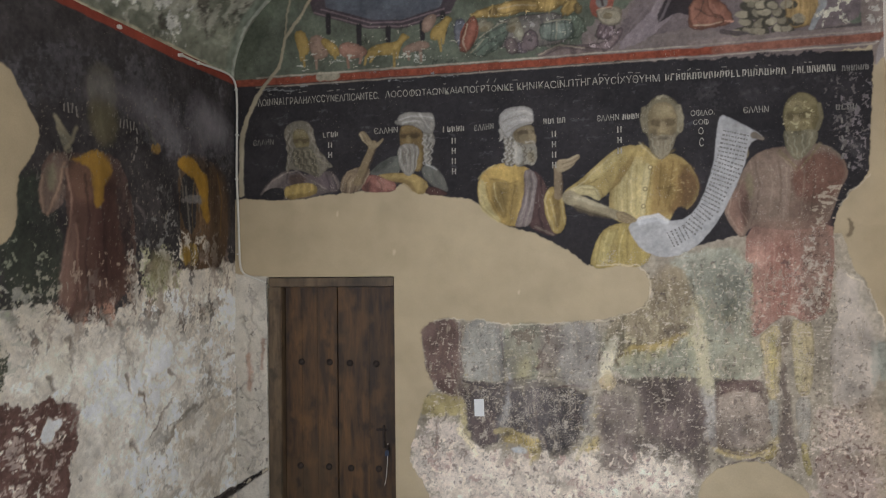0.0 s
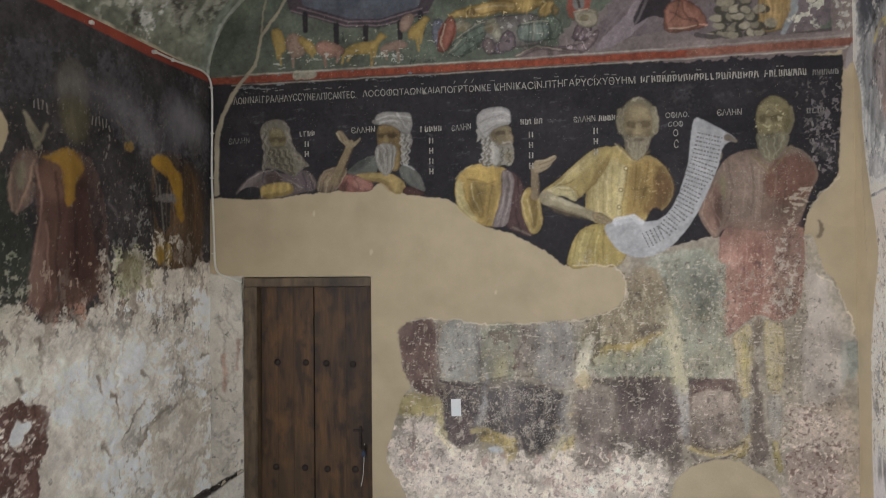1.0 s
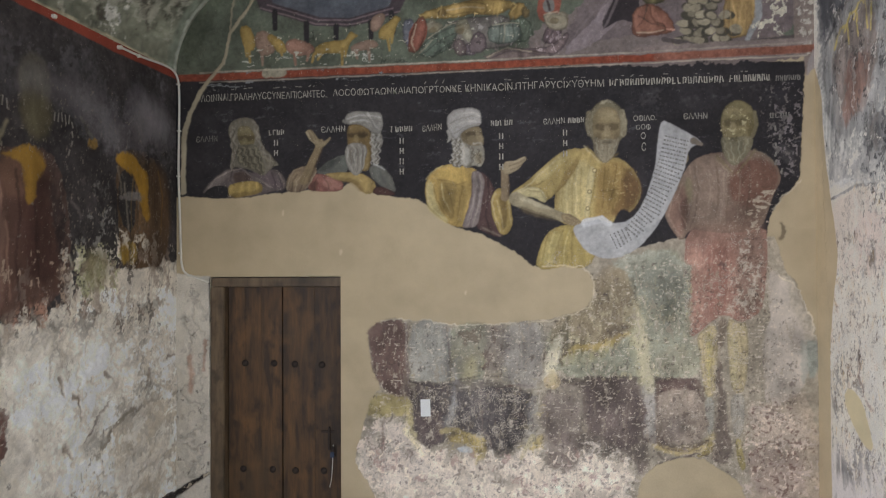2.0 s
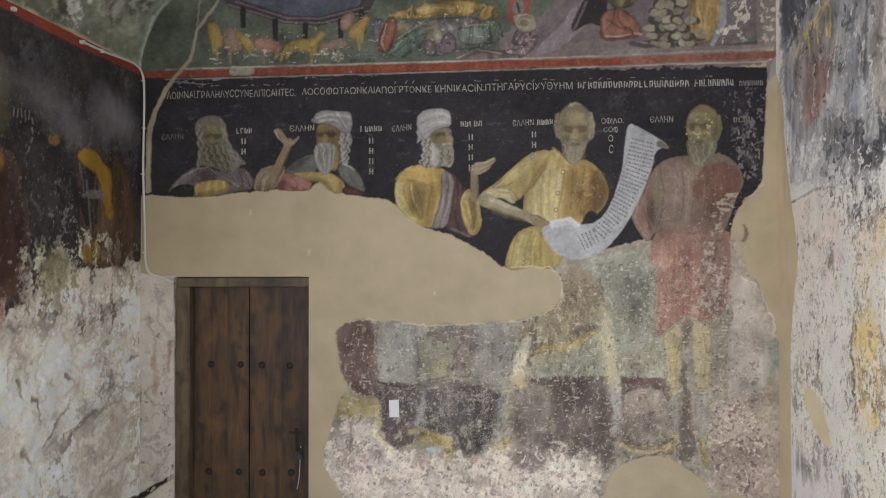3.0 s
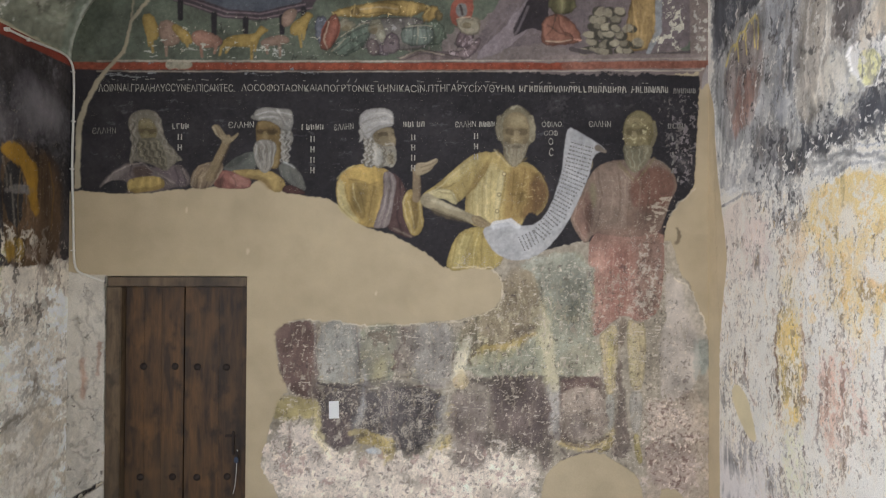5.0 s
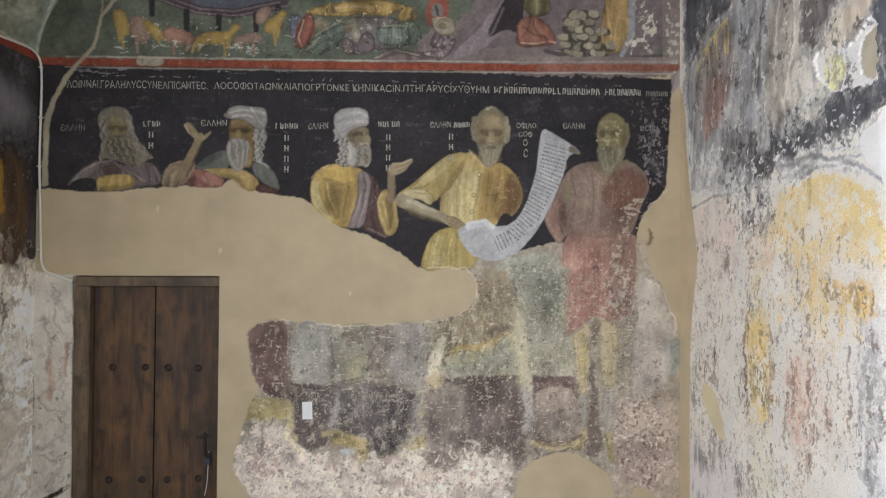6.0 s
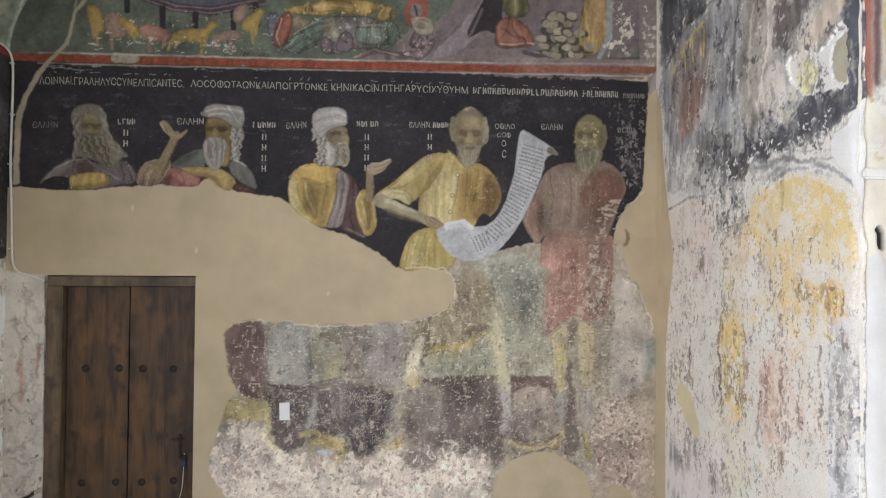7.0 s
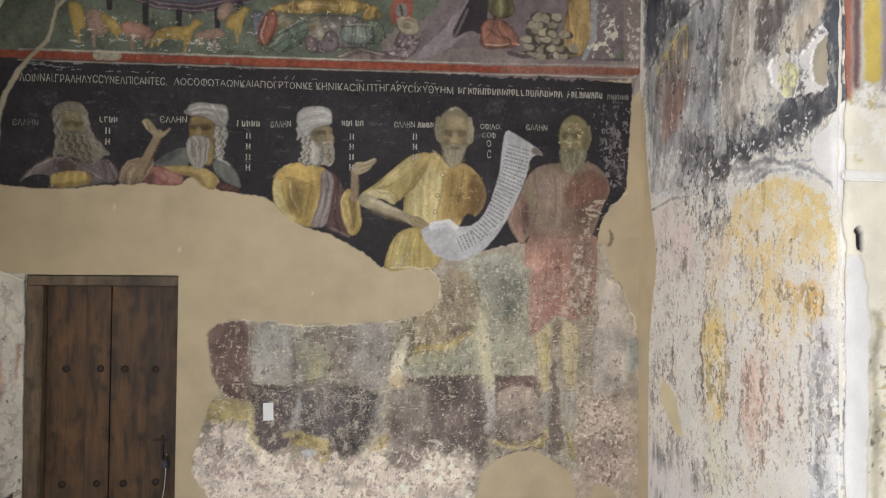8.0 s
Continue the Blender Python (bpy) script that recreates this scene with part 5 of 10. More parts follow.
cloth(44, [(1.478, 2.286), (1.519, 2.367), (1.587, 2.415), (1.675, 2.435), (1.782, 2.441), (1.890, 2.454), (1.977, 2.413), (2.037, 2.352), (2.053, 2.264), (2.009, 2.190), (1.975, 2.089), (1.940, 1.988), (1.792, 1.961), (1.624, 1.968), (1.524, 1.989), (1.476, 1.908), (1.429, 1.969), (1.383, 2.043), (1.383, 2.111), (1.424, 2.185)], (122, 100, 88), 0.1, 0.2, wear=0.24)
glaze([(1.526, 2.354), (1.661, 2.408), (1.741, 2.353), (1.747, 2.150), (1.705, 1.988), (1.551, 2.009), (1.518, 2.185)], (132, 110, 98), 0.6)
glaze([(1.754, 2.292), (1.829, 2.387), (1.964, 2.400), (2.037, 2.332), (2.030, 2.231), (1.962, 2.130), (1.894, 2.109), (1.780, 2.130), (1.747, 2.218)], (106, 66, 54), 0.75)
glaze([(1.733, 2.137), (1.895, 2.150), (1.961, 2.109), (1.927, 2.001), (1.745, 1.982)], (108, 82, 72), 0.65, 0.03)
glaze([(1.390, 2.104), (1.437, 2.185), (1.492, 2.252), (1.518, 2.164), (1.497, 2.043), (1.476, 1.928), (1.429, 1.982)], (134, 98, 86), 0.7)
glaze([(1.464, 2.131), (1.511, 2.185), (1.524, 2.043), (1.483, 1.962)], (78, 52, 46), 0.6, 0.012)
brushes([[(1.424, 2.151), (1.403, 2.070), (1.443, 1.982), (1.476, 1.935)], [(1.485, 2.252), (1.457, 2.171), (1.477, 2.070), (1.510, 2.009)], [(1.526, 2.354), (1.539, 2.286), (1.511, 2.198)]], 0.008, (164, 136, 118), 0.6)
brushes([[(1.553, 2.354), (1.579, 2.218), (1.558, 2.070), (1.524, 1.996)], [(1.754, 2.286), (1.747, 2.150), (1.732, 2.002)], [(1.681, 2.353), (1.693, 2.205), (1.672, 2.029)], [(1.869, 2.353), (1.875, 2.218), (1.847, 2.049)]], 0.010, (84, 64, 56), 0.5)
brushes([[(1.640, 2.333), (1.646, 2.184), (1.625, 2.022)], [(1.721, 2.313), (1.720, 2.177), (1.699, 2.015)], [(1.815, 2.306), (1.814, 2.184), (1.793, 2.029)]], 0.010, (150, 128, 114), 0.45)
glaze([(1.499, 2.286), (1.539, 2.293), (1.545, 2.151), (1.511, 2.131)], (128, 122, 86), 0.5, 0.014)
cloth(44, [(1.459, 2.449), (1.500, 2.462), (1.526, 2.422), (1.513, 2.374), (1.479, 2.354)], (120, 104, 78), 0.05)
brushes([[(1.564, 1.935), (1.549, 1.746), (1.520, 1.477)], [(1.651, 1.948), (1.650, 1.746), (1.628, 1.503)], [(1.745, 1.948), (1.751, 1.746), (1.729, 1.527)]], 0.011, (174, 134, 120), 0.4)
brushes([[(1.604, 1.948), (1.596, 1.746), (1.567, 1.450)], [(1.698, 1.948), (1.704, 1.746), (1.682, 1.517)], [(1.792, 1.948), (1.797, 1.712), (1.782, 1.476)]], 0.011, (108, 70, 62), 0.4)
mw.oval((1.811, 2.604), 0.104, 0.138, (118, 106, 72), label=44, mottle=0.3, line=0.3, ragged=0.004)
cloth(44, [(1.717, 2.672), (1.764, 2.705), (1.838, 2.698), (1.872, 2.658), (1.877, 2.542), (1.850, 2.461), (1.796, 2.434), (1.742, 2.462), (1.716, 2.536)], (126, 113, 78), 0.05, 0.1)
glaze([(1.723, 2.631), (1.784, 2.624), (1.858, 2.637), (1.864, 2.597), (1.790, 2.583), (1.730, 2.583)], (78, 66, 42), 0.6, 0.010)
glaze([(1.763, 2.610), (1.797, 2.610), (1.797, 2.536), (1.756, 2.536)], (152, 138, 102), 0.6, 0.008)
glaze([(1.730, 2.685), (1.791, 2.699), (1.838, 2.671), (1.831, 2.644), (1.737, 2.644)], (148, 134, 96), 0.6, 0.010)
glaze([(1.851, 2.658), (1.905, 2.671), (1.911, 2.556), (1.864, 2.515)], (92, 80, 50), 0.6, 0.012)
mw.stroke([(1.905, 2.671), (1.915, 2.596), (1.891, 2.529)], 0.020, 0.022, (112, 102, 76), label=44, mottle=0.3, ragged=0.004)
cloth(44, [(1.702, 2.529), (1.749, 2.522), (1.797, 2.522), (1.850, 2.529), (1.897, 2.522), (1.890, 2.461), (1.849, 2.407), (1.795, 2.353), (1.755, 2.367), (1.722, 2.428)], (116, 108, 86), 0.3, 0.12)
for path in ([(1.722, 2.502), (1.742, 2.441), (1.769, 2.387)], [(1.763, 2.495), (1.776, 2.428), (1.789, 2.367)], [(1.810, 2.502), (1.816, 2.441), (1.809, 2.373)], [(1.864, 2.508), (1.850, 2.454), (1.823, 2.400)]):
    curl(path, 2, 0.005, 0.009, (154, 148, 126), 0.6)
mw.scour([(1.703, 2.692), (1.872, 2.705), (1.871, 2.522), (1.709, 2.516)], (176, 164, 124), 0.30, (0.022, 0.020), 15, soft=0.02, strength=0.7)
mw.scour([(1.710, 2.672), (1.906, 2.691), (1.890, 2.481), (1.715, 2.482)], (84, 74, 48), 0.24, (0.022, 0.016), 17, soft=0.02, strength=0.6)
brushes([[(1.688, 2.414), (1.741, 2.353), (1.775, 2.313)], [(1.904, 2.447), (1.856, 2.380), (1.795, 2.312)]], 0.018, (128, 112, 78), 0.7)
brushes([[(1.674, 2.408), (1.728, 2.343), (1.775, 2.292)]], 0.006, (160, 142, 112), 0.6)
brushes([[(1.897, 2.447), (1.964, 2.420), (2.024, 2.366)]], 0.007, (150, 138, 118), 0.6)
glaze([(1.531, 2.023), (1.759, 2.009), (1.941, 2.028), (1.947, 1.920), (1.758, 1.894), (1.523, 1.901)], (132, 100, 88), 0.6, 0.04)
# white flaking that eats into the tunic
mw.scour([(1.779, 1.948), (1.981, 2.028), (1.977, 1.490), (1.775, 1.456)], (170, 156, 144), 0.42, (0.020, 0.024), 16, soft=0.05, strength=0.8)
mw.scour([(1.779, 1.948), (1.981, 2.028), (1.977, 1.490), (1.775, 1.456)], (88, 66, 58), 0.30, (0.014, 0.016), 50, soft=0.05, strength=0.75)
mw.scour([(1.526, 2.354), (2.031, 2.352), (1.960, 1.981), (1.524, 1.982)], (156, 138, 122), 0.13, (0.012, 0.012), 44, soft=0.03, strength=0.6)
mw.scour([(1.503, 1.948), (1.792, 1.948), (1.762, 1.490), (1.506, 1.376)], (188, 160, 144), 0.16, (0.012, 0.016), 49, soft=0.03, strength=0.7)
mw.scour([(1.868, 2.218), (2.030, 2.251), (1.981, 1.981), (1.866, 1.981)], (166, 150, 134), 0.45, (0.03, 0.018), 51, soft=0.04, strength=0.8)
cloth(44, [(1.560, 1.362), (1.607, 1.403), (1.661, 1.443), (1.681, 1.342), (1.673, 1.174), (1.658, 1.007), (1.604, 1.000), (1.585, 1.141), (1.566, 1.275)], (168, 150, 114), 0.2, 0.3)
cloth(44, [(1.728, 1.476), (1.802, 1.429), (1.849, 1.443), (1.854, 1.275), (1.839, 1.040), (1.759, 1.020), (1.740, 1.208)], (172, 154, 118), 0.2, 0.3)
glaze([(1.614, 1.376), (1.647, 1.396), (1.653, 1.174), (1.631, 1.027), (1.612, 1.174)], (170, 154, 88), 0.6, 0.012)
glaze([(1.675, 1.477), (1.728, 1.476), (1.734, 1.376), (1.700, 1.275), (1.681, 1.356)], (88, 70, 56), 0.6, 0.012)
glaze([(1.748, 1.362), (1.788, 1.376), (1.793, 1.074), (1.759, 1.040)], (172, 160, 122), 0.6, 0.012)
brushes([[(1.587, 1.342), (1.606, 1.174), (1.618, 1.013)], [(1.808, 1.376), (1.820, 1.208), (1.806, 1.040)]], 0.008, (110, 92, 58), 0.5)
cloth(44, [(1.604, 1.000), (1.651, 1.000), (1.657, 0.906), (1.643, 0.786), (1.616, 0.772), (1.604, 0.873)], (142, 136, 128), 0.2, 0.1)
cloth(44, [(1.745, 1.013), (1.826, 1.027), (1.831, 0.906), (1.810, 0.779), (1.770, 0.766), (1.751, 0.873)], (146, 138, 130), 0.2, 0.1)
cloth(44, [(1.770, 0.759), (1.810, 0.766), (1.816, 0.686), (1.836, 0.592), (1.802, 0.572), (1.783, 0.645)], (148, 132, 84), 0.2, 0.2)
cloth(44, [(1.656, 0.732), (1.623, 0.752), (1.596, 0.685), (1.542, 0.659), (1.575, 0.645), (1.636, 0.672)], (140, 122, 76), 0.2, 0.2)
main_things[44] = ("painted_philosopher", MID, "tall worn painted figure in a faded red tunic")
mw.area([(1.072, 2.010), (1.113, 2.105), (1.154, 2.111), (1.181, 2.084), (1.153, 2.023)], COAL, label=MID, soft=0.006, ragged=0.006, mottle=0.25)
glaze([(1.121, 2.355), (1.196, 2.341), (1.249, 2.233), (1.228, 2.145), (1.174, 2.091), (1.161, 2.186)], (98, 72, 42), 0.5, 0.02)
# the unrolled scroll
mw.area([(1.357, 2.610), (1.391, 2.630), (1.564, 2.528), (1.605, 2.494), (1.571, 2.487), (1.522, 2.453), (1.494, 2.329), (1.438, 2.192), (1.369, 2.055), (1.265, 1.911), (1.148, 1.829), (1.021, 1.809), (0.919, 1.857), (0.861, 1.938), (0.841, 2.006), (0.909, 2.033), (1.005, 2.047), (1.059, 2.020), (1.176, 2.034), (1.266, 2.150), (1.321, 2.328), (1.343, 2.493)],
        (166, 163, 160), label=45, ragged=0.003, mottle=0.08, fold=0.05, wear=0.05)
mw.stroke([(0.919, 2.027), (1.012, 2.047), (1.056, 2.020)], 0.05, 0.035, (186, 184, 182), ragged=0.003)
mw.stroke([(1.550, 2.508), (1.598, 2.487)], 0.04, 0.02, (112, 100, 86), ragged=0.003)
main_things[45] = ("painted_scroll", MID, "white painted scroll unrolled in a curve")

# broad grey: window sheen put into the dark ground's colour; then worn specks
mw.scour([(1.203, 2.918), (2.170, 2.904), (2.151, 2.303), (1.976, 2.405), (1.898, 2.761), (1.601, 2.783), (1.277, 2.592)], (78, 74, 74), 0.5, (0.12, 0.10), 53, soft=0.08, strength=0.45, blend=0.6)
mw.scour([(1.935, 2.834), (2.170, 2.896), (2.158, 2.303), (2.052, 2.300), (1.960, 2.548)], (108, 101, 97), 0.30, (0.018, 0.022), 54, soft=0.03, strength=0.7)
# ---- lower register: pale cloth, stools and feet almost worn away
mw.area([(1.175, 1.857), (1.533, 1.864), (1.517, 1.339), (1.579, 1.270), (1.585, 1.107), (1.173, 1.110), (0.730, 1.112), (0.663, 1.342), (0.833, 1.490), (0.956, 1.578)], (128, 128, 108), mottle=0.25, wear=0.5, soft=0.014, ragged=0.016, strength=0.85)
mw.area([(1.038, 1.850), (1.526, 1.857), (1.518, 1.475), (1.175, 1.612)], (136, 136, 122), mottle=0.3, wear=0.45, soft=0.014, ragged=0.016, strength=0.85)
mw.area([(0.697, 1.410), (0.936, 1.680), (1.175, 1.782), (1.243, 1.476), (1.140, 1.340), (0.935, 1.206), (0.731, 1.173)], (110, 98, 76), fold=0.4, mottle=0.3, wear=0.45, soft=0.014, ragged=0.016, strength=0.85)
mw.area([(0.765, 1.207), (0.833, 1.301), (1.037, 1.341), (1.140, 1.327), (1.037, 1.253), (0.900, 1.172)], (140, 124, 66), fold=0.5, strength=0.7, soft=0.014, ragged=0.016)
mw.area([(-0.379, 1.380), (-0.313, 1.433), (-0.166, 1.460), (-0.159, 1.211), (-0.178, 1.011), (-0.292, 1.012), (-0.359, 1.179)], (96, 72, 62), label=50, fold=0.2, mottle=0.35, wear=0.30, line=0.3, soft=0.012, ragged=0.018)
mw.area([(-0.153, 1.433), (0.089, 1.445), (0.109, 1.210), (0.123, 1.076), (-0.011, 1.063), (-0.118, 1.091), (-0.145, 1.211)], (126, 122, 110), label=52, fold=0.2, mottle=0.3, wear=0.4, line=0.3, soft=0.012, ragged=0.018)
mw.area([(0.102, 1.432), (0.358, 1.424), (0.331, 1.209), (0.291, 1.075), (0.157, 1.076), (0.123, 1.210)], (106, 108, 90), fold=0.25, mottle=0.6, wear=0.55, soft=0.014, ragged=0.016, strength=0.85)
mw.area([(0.392, 1.431), (0.663, 1.444), (0.697, 1.342), (0.629, 1.207), (0.612, 1.073), (0.426, 1.074), (0.385, 1.209)], (128, 122, 110), label=53, fold=0.12, mottle=0.25, wear=0.35, line=0.3, soft=0.012, ragged=0.018)
mw.scour([(0.123, 1.412), (0.392, 1.411), (0.409, 1.141), (0.156, 1.143)], (92, 72, 56), 0.40, (0.05, 0.06), 21)
mw.scour([(0.123, 1.344), (0.325, 1.344), (0.392, 1.040), (0.123, 1.042)], (144, 138, 104), 0.30, (0.04, 0.08), 22, strength=0.7)
mw.area([(-0.138, 1.084), (0.123, 1.056), (0.157, 0.941), (0.063, 0.741), (-0.044, 0.676), (-0.128, 0.810), (-0.151, 0.944)], (88, 77, 72), label=54, fold=0.2, mottle=0.35, wear=0.5, line=0.3, soft=0.012, ragged=0.018)
mw.area([(0.123, 1.042), (0.629, 1.059), (0.595, 0.871), (0.527, 0.704), (0.224, 0.673), (0.123, 0.774), (0.076, 0.875)], (86, 79, 76), label=55, fold=0.35, mottle=0.4, wear=0.55, line=0.3, soft=0.012, ragged=0.018)
mw.area([(0.663, 1.072), (1.242, 1.082), (1.258, 0.933), (1.206, 0.663), (0.764, 0.668), (0.662, 0.770)], (88, 77, 71), mottle=0.4, fold=0.2, wear=0.45, soft=0.014, ragged=0.016, strength=0.85)
mw.area([(0.730, 1.112), (1.585, 1.114), (1.585, 1.080), (0.730, 1.065)], (70, 60, 56), mottle=0.3, strength=0.8, soft=0.014, ragged=0.016)
mw.area([(0.663, 1.039), (0.832, 1.071), (0.934, 1.003), (0.900, 0.767), (0.730, 0.803)], (128, 118, 104), mottle=0.3, strength=0.7, soft=0.014, ragged=0.016)
mw.area([(1.276, 1.096), (1.585, 1.094), (1.618, 0.795), (1.274, 0.697), (1.224, 0.866)], (92, 76, 68), mottle=0.3, wear=0.4, soft=0.014, ragged=0.016, strength=0.85)
mw.area([(1.310, 1.001), (1.413, 1.081), (1.533, 1.053), (1.577, 0.931), (1.570, 0.782), (1.480, 0.742), (1.360, 0.757), (1.309, 0.865)], (132, 116, 102), fold=0.25, mottle=0.3, label=51, soft=0.012, ragged=0.018)
for k, tint in ((50, "maroon"), (52, "grey"), (53, "pale grey"), (54, "brown-grey"), (55, "dark grey")):
    main_things[k] = ("painted_drapery", LOW, "worn " + tint + " painted hem of a robe")
main_things[51] = ("painted_stool", LOW, "pale pinkish painted stool")
mw.stroke([(-0.138, 1.091), (-0.011, 1.057), (0.116, 1.069)], 0.014, 0.010, (66, 58, 56), ragged=0.006)
mw.stroke([(0.385, 1.041), (0.493, 1.073), (0.602, 1.059)], 0.010, 0.008, (90, 66, 58), ragged=0.006)
mw.stroke([(-0.159, 1.439), (-0.152, 1.211), (-0.138, 1.077)], 0.010, 0.008, (160, 154, 146), ragged=0.006)
mw.stroke([(0.123, 1.042), (0.103, 0.875), (0.063, 0.795)], 0.05, 0.03, (140, 133, 118), strength=0.55, fold=0.3, ragged=0.012)
mw.stroke([(0.622, 1.039), (0.602, 0.871), (0.568, 0.770)], 0.05, 0.03, (146, 139, 124), strength=0.55, fold=0.3, ragged=0.012)
mw.stroke([(0.291, 1.041), (0.305, 0.806), (0.359, 0.672)], 0.012, 0.008, (134, 116, 104), ragged=0.012)
mw.stroke([(1.326, 0.716), (1.428, 0.688), (1.583, 0.714), (1.638, 0.781)], 0.04, 0.035, (148, 130, 84), mottle=0.3, ragged=0.012, soft=0.016, strength=0.8)
mw.stroke([(1.309, 0.730), (1.411, 0.722), (1.576, 0.741)], 0.018, 0.018, (82, 70, 64), mottle=0.3, soft=0.016, ragged=0.02, strength=0.8)
mw.stroke([(1.202, 1.455), (1.242, 1.204), (1.262, 1.035)], 0.11, 0.075, (150, 144, 110), mottle=0.3, wear=0.5, soft=0.016, ragged=0.02, strength=0.8)
mw.stroke([(1.269, 1.035), (1.288, 0.798)], 0.08, 0.06, (142, 136, 130), mottle=0.35, strength=0.8, soft=0.016, ragged=0.02)
mw.stroke([(0.765, 1.342), (0.724, 1.207), (0.690, 1.099)], 0.045, 0.07, (178, 172, 148), mottle=0.3, soft=0.016, ragged=0.02, strength=0.8)
mw.oval((0.713, 1.086), 0.05, 0.045, (150, 132, 100), mottle=0.3)
mw.area([(-0.385, 0.939), (-0.361, 0.992), (-0.312, 1.005), (-0.151, 1.011), (-0.145, 0.894), (-0.261, 0.871), (-0.391, 0.872)], (136, 122, 72), mottle=0.4, wear=0.4, soft=0.014, ragged=0.016, strength=0.85)
mw.area([(-0.171, 0.894), (-0.138, 1.011), (-0.118, 0.810), (-0.077, 0.709), (-0.064, 0.663), (-0.124, 0.656)], (158, 144, 94), mottle=0.3, soft=0.014, ragged=0.016, strength=0.85)
mw.area([(0.056, 0.775), (0.103, 0.828), (0.190, 0.787), (0.305, 0.766), (0.318, 0.632), (0.258, 0.626), (0.238, 0.706), (0.123, 0.728)], (156, 134, 66), mottle=0.45, ragged=0.02, soft=0.014, strength=0.85)
mw.area([(0.534, 0.610), (0.612, 0.770), (0.669, 0.776), (0.622, 0.629)], (162, 142, 86), mottle=0.4, ragged=0.015, soft=0.014, strength=0.85)
mw.oval((0.184, 0.680), 0.035, 0.014, (150, 164, 178), mottle=0.3)
mw.stroke([(0.073, 0.788), (0.140, 1.009), (0.156, 1.210)], 0.03, 0.02, (150, 150, 152), strength=0.6, mottle=0.5, soft=0.016, ragged=0.02)
mw.area([(2.003, 1.679), (2.080, 1.727), (2.149, 1.610), (2.210, 1.439), (2.251, 1.336), (2.194, 1.131), (2.103, 0.975), (1.999, 1.030), (1.958, 1.166), (1.974, 1.405)], (154, 144, 130), mottle=0.15, wear=0.15, ragged=0.008, soft=0.014, strength=0.85)
mw.area([(2.175, 1.336), (2.251, 1.336), (2.250, 1.131), (2.180, 1.104)], (118, 124, 116), mottle=0.3, wear=0.5, soft=0.014, ragged=0.016, strength=0.85)
mw.area([(1.912, 0.996), (2.249, 1.028), (2.249, 0.110), (1.872, 0.115), (1.840, 0.522)], (152, 136, 118), mottle=0.3, wear=0.55, soft=0.014, ragged=0.016, strength=0.85)
# the bare foot of the wall
mw.scour([(-0.477, 0.863), (-0.178, 0.844), (-0.044, 0.676), (0.662, 0.669), (1.240, 0.697), (1.238, -0.010), (-0.507, 0.017)], (184, 172, 158), 0.72, (0.06, 0.07), 31, wear=0.62, soft=0.13, blend=0.6)
mw.scour([(-0.477, 0.780), (-0.044, 0.676), (0.662, 0.669), (1.240, 0.697), (1.238, -0.010), (-0.507, 0.017)], (202, 192, 178), 0.4, (0.05, 0.05), 131, soft=0.1, strength=0.7, blend=0.6)
mw.pleats([(-0.363, 1.413), (-0.166, 1.439)], [(-0.312, 1.028), (-0.165, 1.027)], 8, (128, 98, 84), (62, 46, 42), 0.010, 0.4, 0.03, seed=40)
mw.pleats([(-0.129, 1.412), (0.102, 1.425)], [(-0.112, 1.091), (0.116, 1.076)], 8, (150, 146, 134), (92, 88, 82), 0.010, 0.4, 0.03, seed=41)
mw.pleats([(0.409, 1.411), (0.663, 1.423)], [(0.426, 1.087), (0.615, 1.073)], 8, (152, 146, 134), (98, 92, 84), 0.010, 0.4, 0.03, seed=42)
mw.pleats([(-0.095, 1.044), (0.595, 1.039)], [(-0.044, 0.742), (0.534, 0.720)], 16, (128, 118, 108), (60, 52, 48), 0.012, 0.45, 0.03, seed=43)
mw.pleats([(0.765, 1.477), (1.175, 1.748)], [(0.765, 1.207), (1.174, 1.340)], 12, (150, 138, 100), (76, 66, 48), 0.012, 0.4, 0.04, seed=44)
mw.scour([(-0.477, 0.863), (-0.144, 0.844), (-0.044, 0.576), (-0.310, 0.346), (-0.508, 0.348)], (184, 168, 154), 0.5, (0.04, 0.04), 32, wear=0.62)
mw.scour([(1.826, 0.997), (2.249, 0.994), (2.244, 0.313), (1.822, 0.319)], (172, 156, 144), 0.40, (0.05, 0.04), 34, blend=0.5)
mw.scour([(0.731, 1.477), (1.554, 1.816), (1.550, 1.067), (0.730, 1.072)], (160, 150, 118), 0.36, (0.02, 0.04), 35)
mw.scour([(1.172, 0.681), (1.858, 0.657), (1.959, 0.114), (1.170, 0.125)], (150, 134, 122), 0.3, (0.05, 0.05), 36)
mw.scour([(2.045, 2.815), (2.185, 2.816), (2.181, 2.263), (2.007, 2.228)], (112, 104, 104), 0.46, (0.02, 0.03), 37)
mw.scour([(-0.312, 1.212), (0.697, 1.207), (0.696, 0.668), (-0.311, 0.678)], (150, 132, 82), 0.13, (0.03, 0.04), 85, soft=0.05, strength=0.7)
mw.scour([(0.663, 1.748), (1.554, 1.850), (1.551, 1.135), (0.697, 1.106)], (86, 76, 58), 0.2, (0.02, 0.03), 86, soft=0.05, strength=0.7)
mw.scour([(1.038, 1.850), (1.554, 1.850), (1.551, 1.135), (1.037, 1.104)], (160, 164, 154), 0.16, (0.02, 0.02), 87, soft=0.05, strength=0.7)
mw.patina((mw.lab == LOW) * 1.0 + (mw.lab >= 50) * (mw.lab < 60), 0.6, 0.05, 1)
mw.patina((mw.lab == UP) * 1.0 + (mw.lab >= 4) * (mw.lab < 30) + (mw.lab >= 100), 0.45, 0.12, 2)
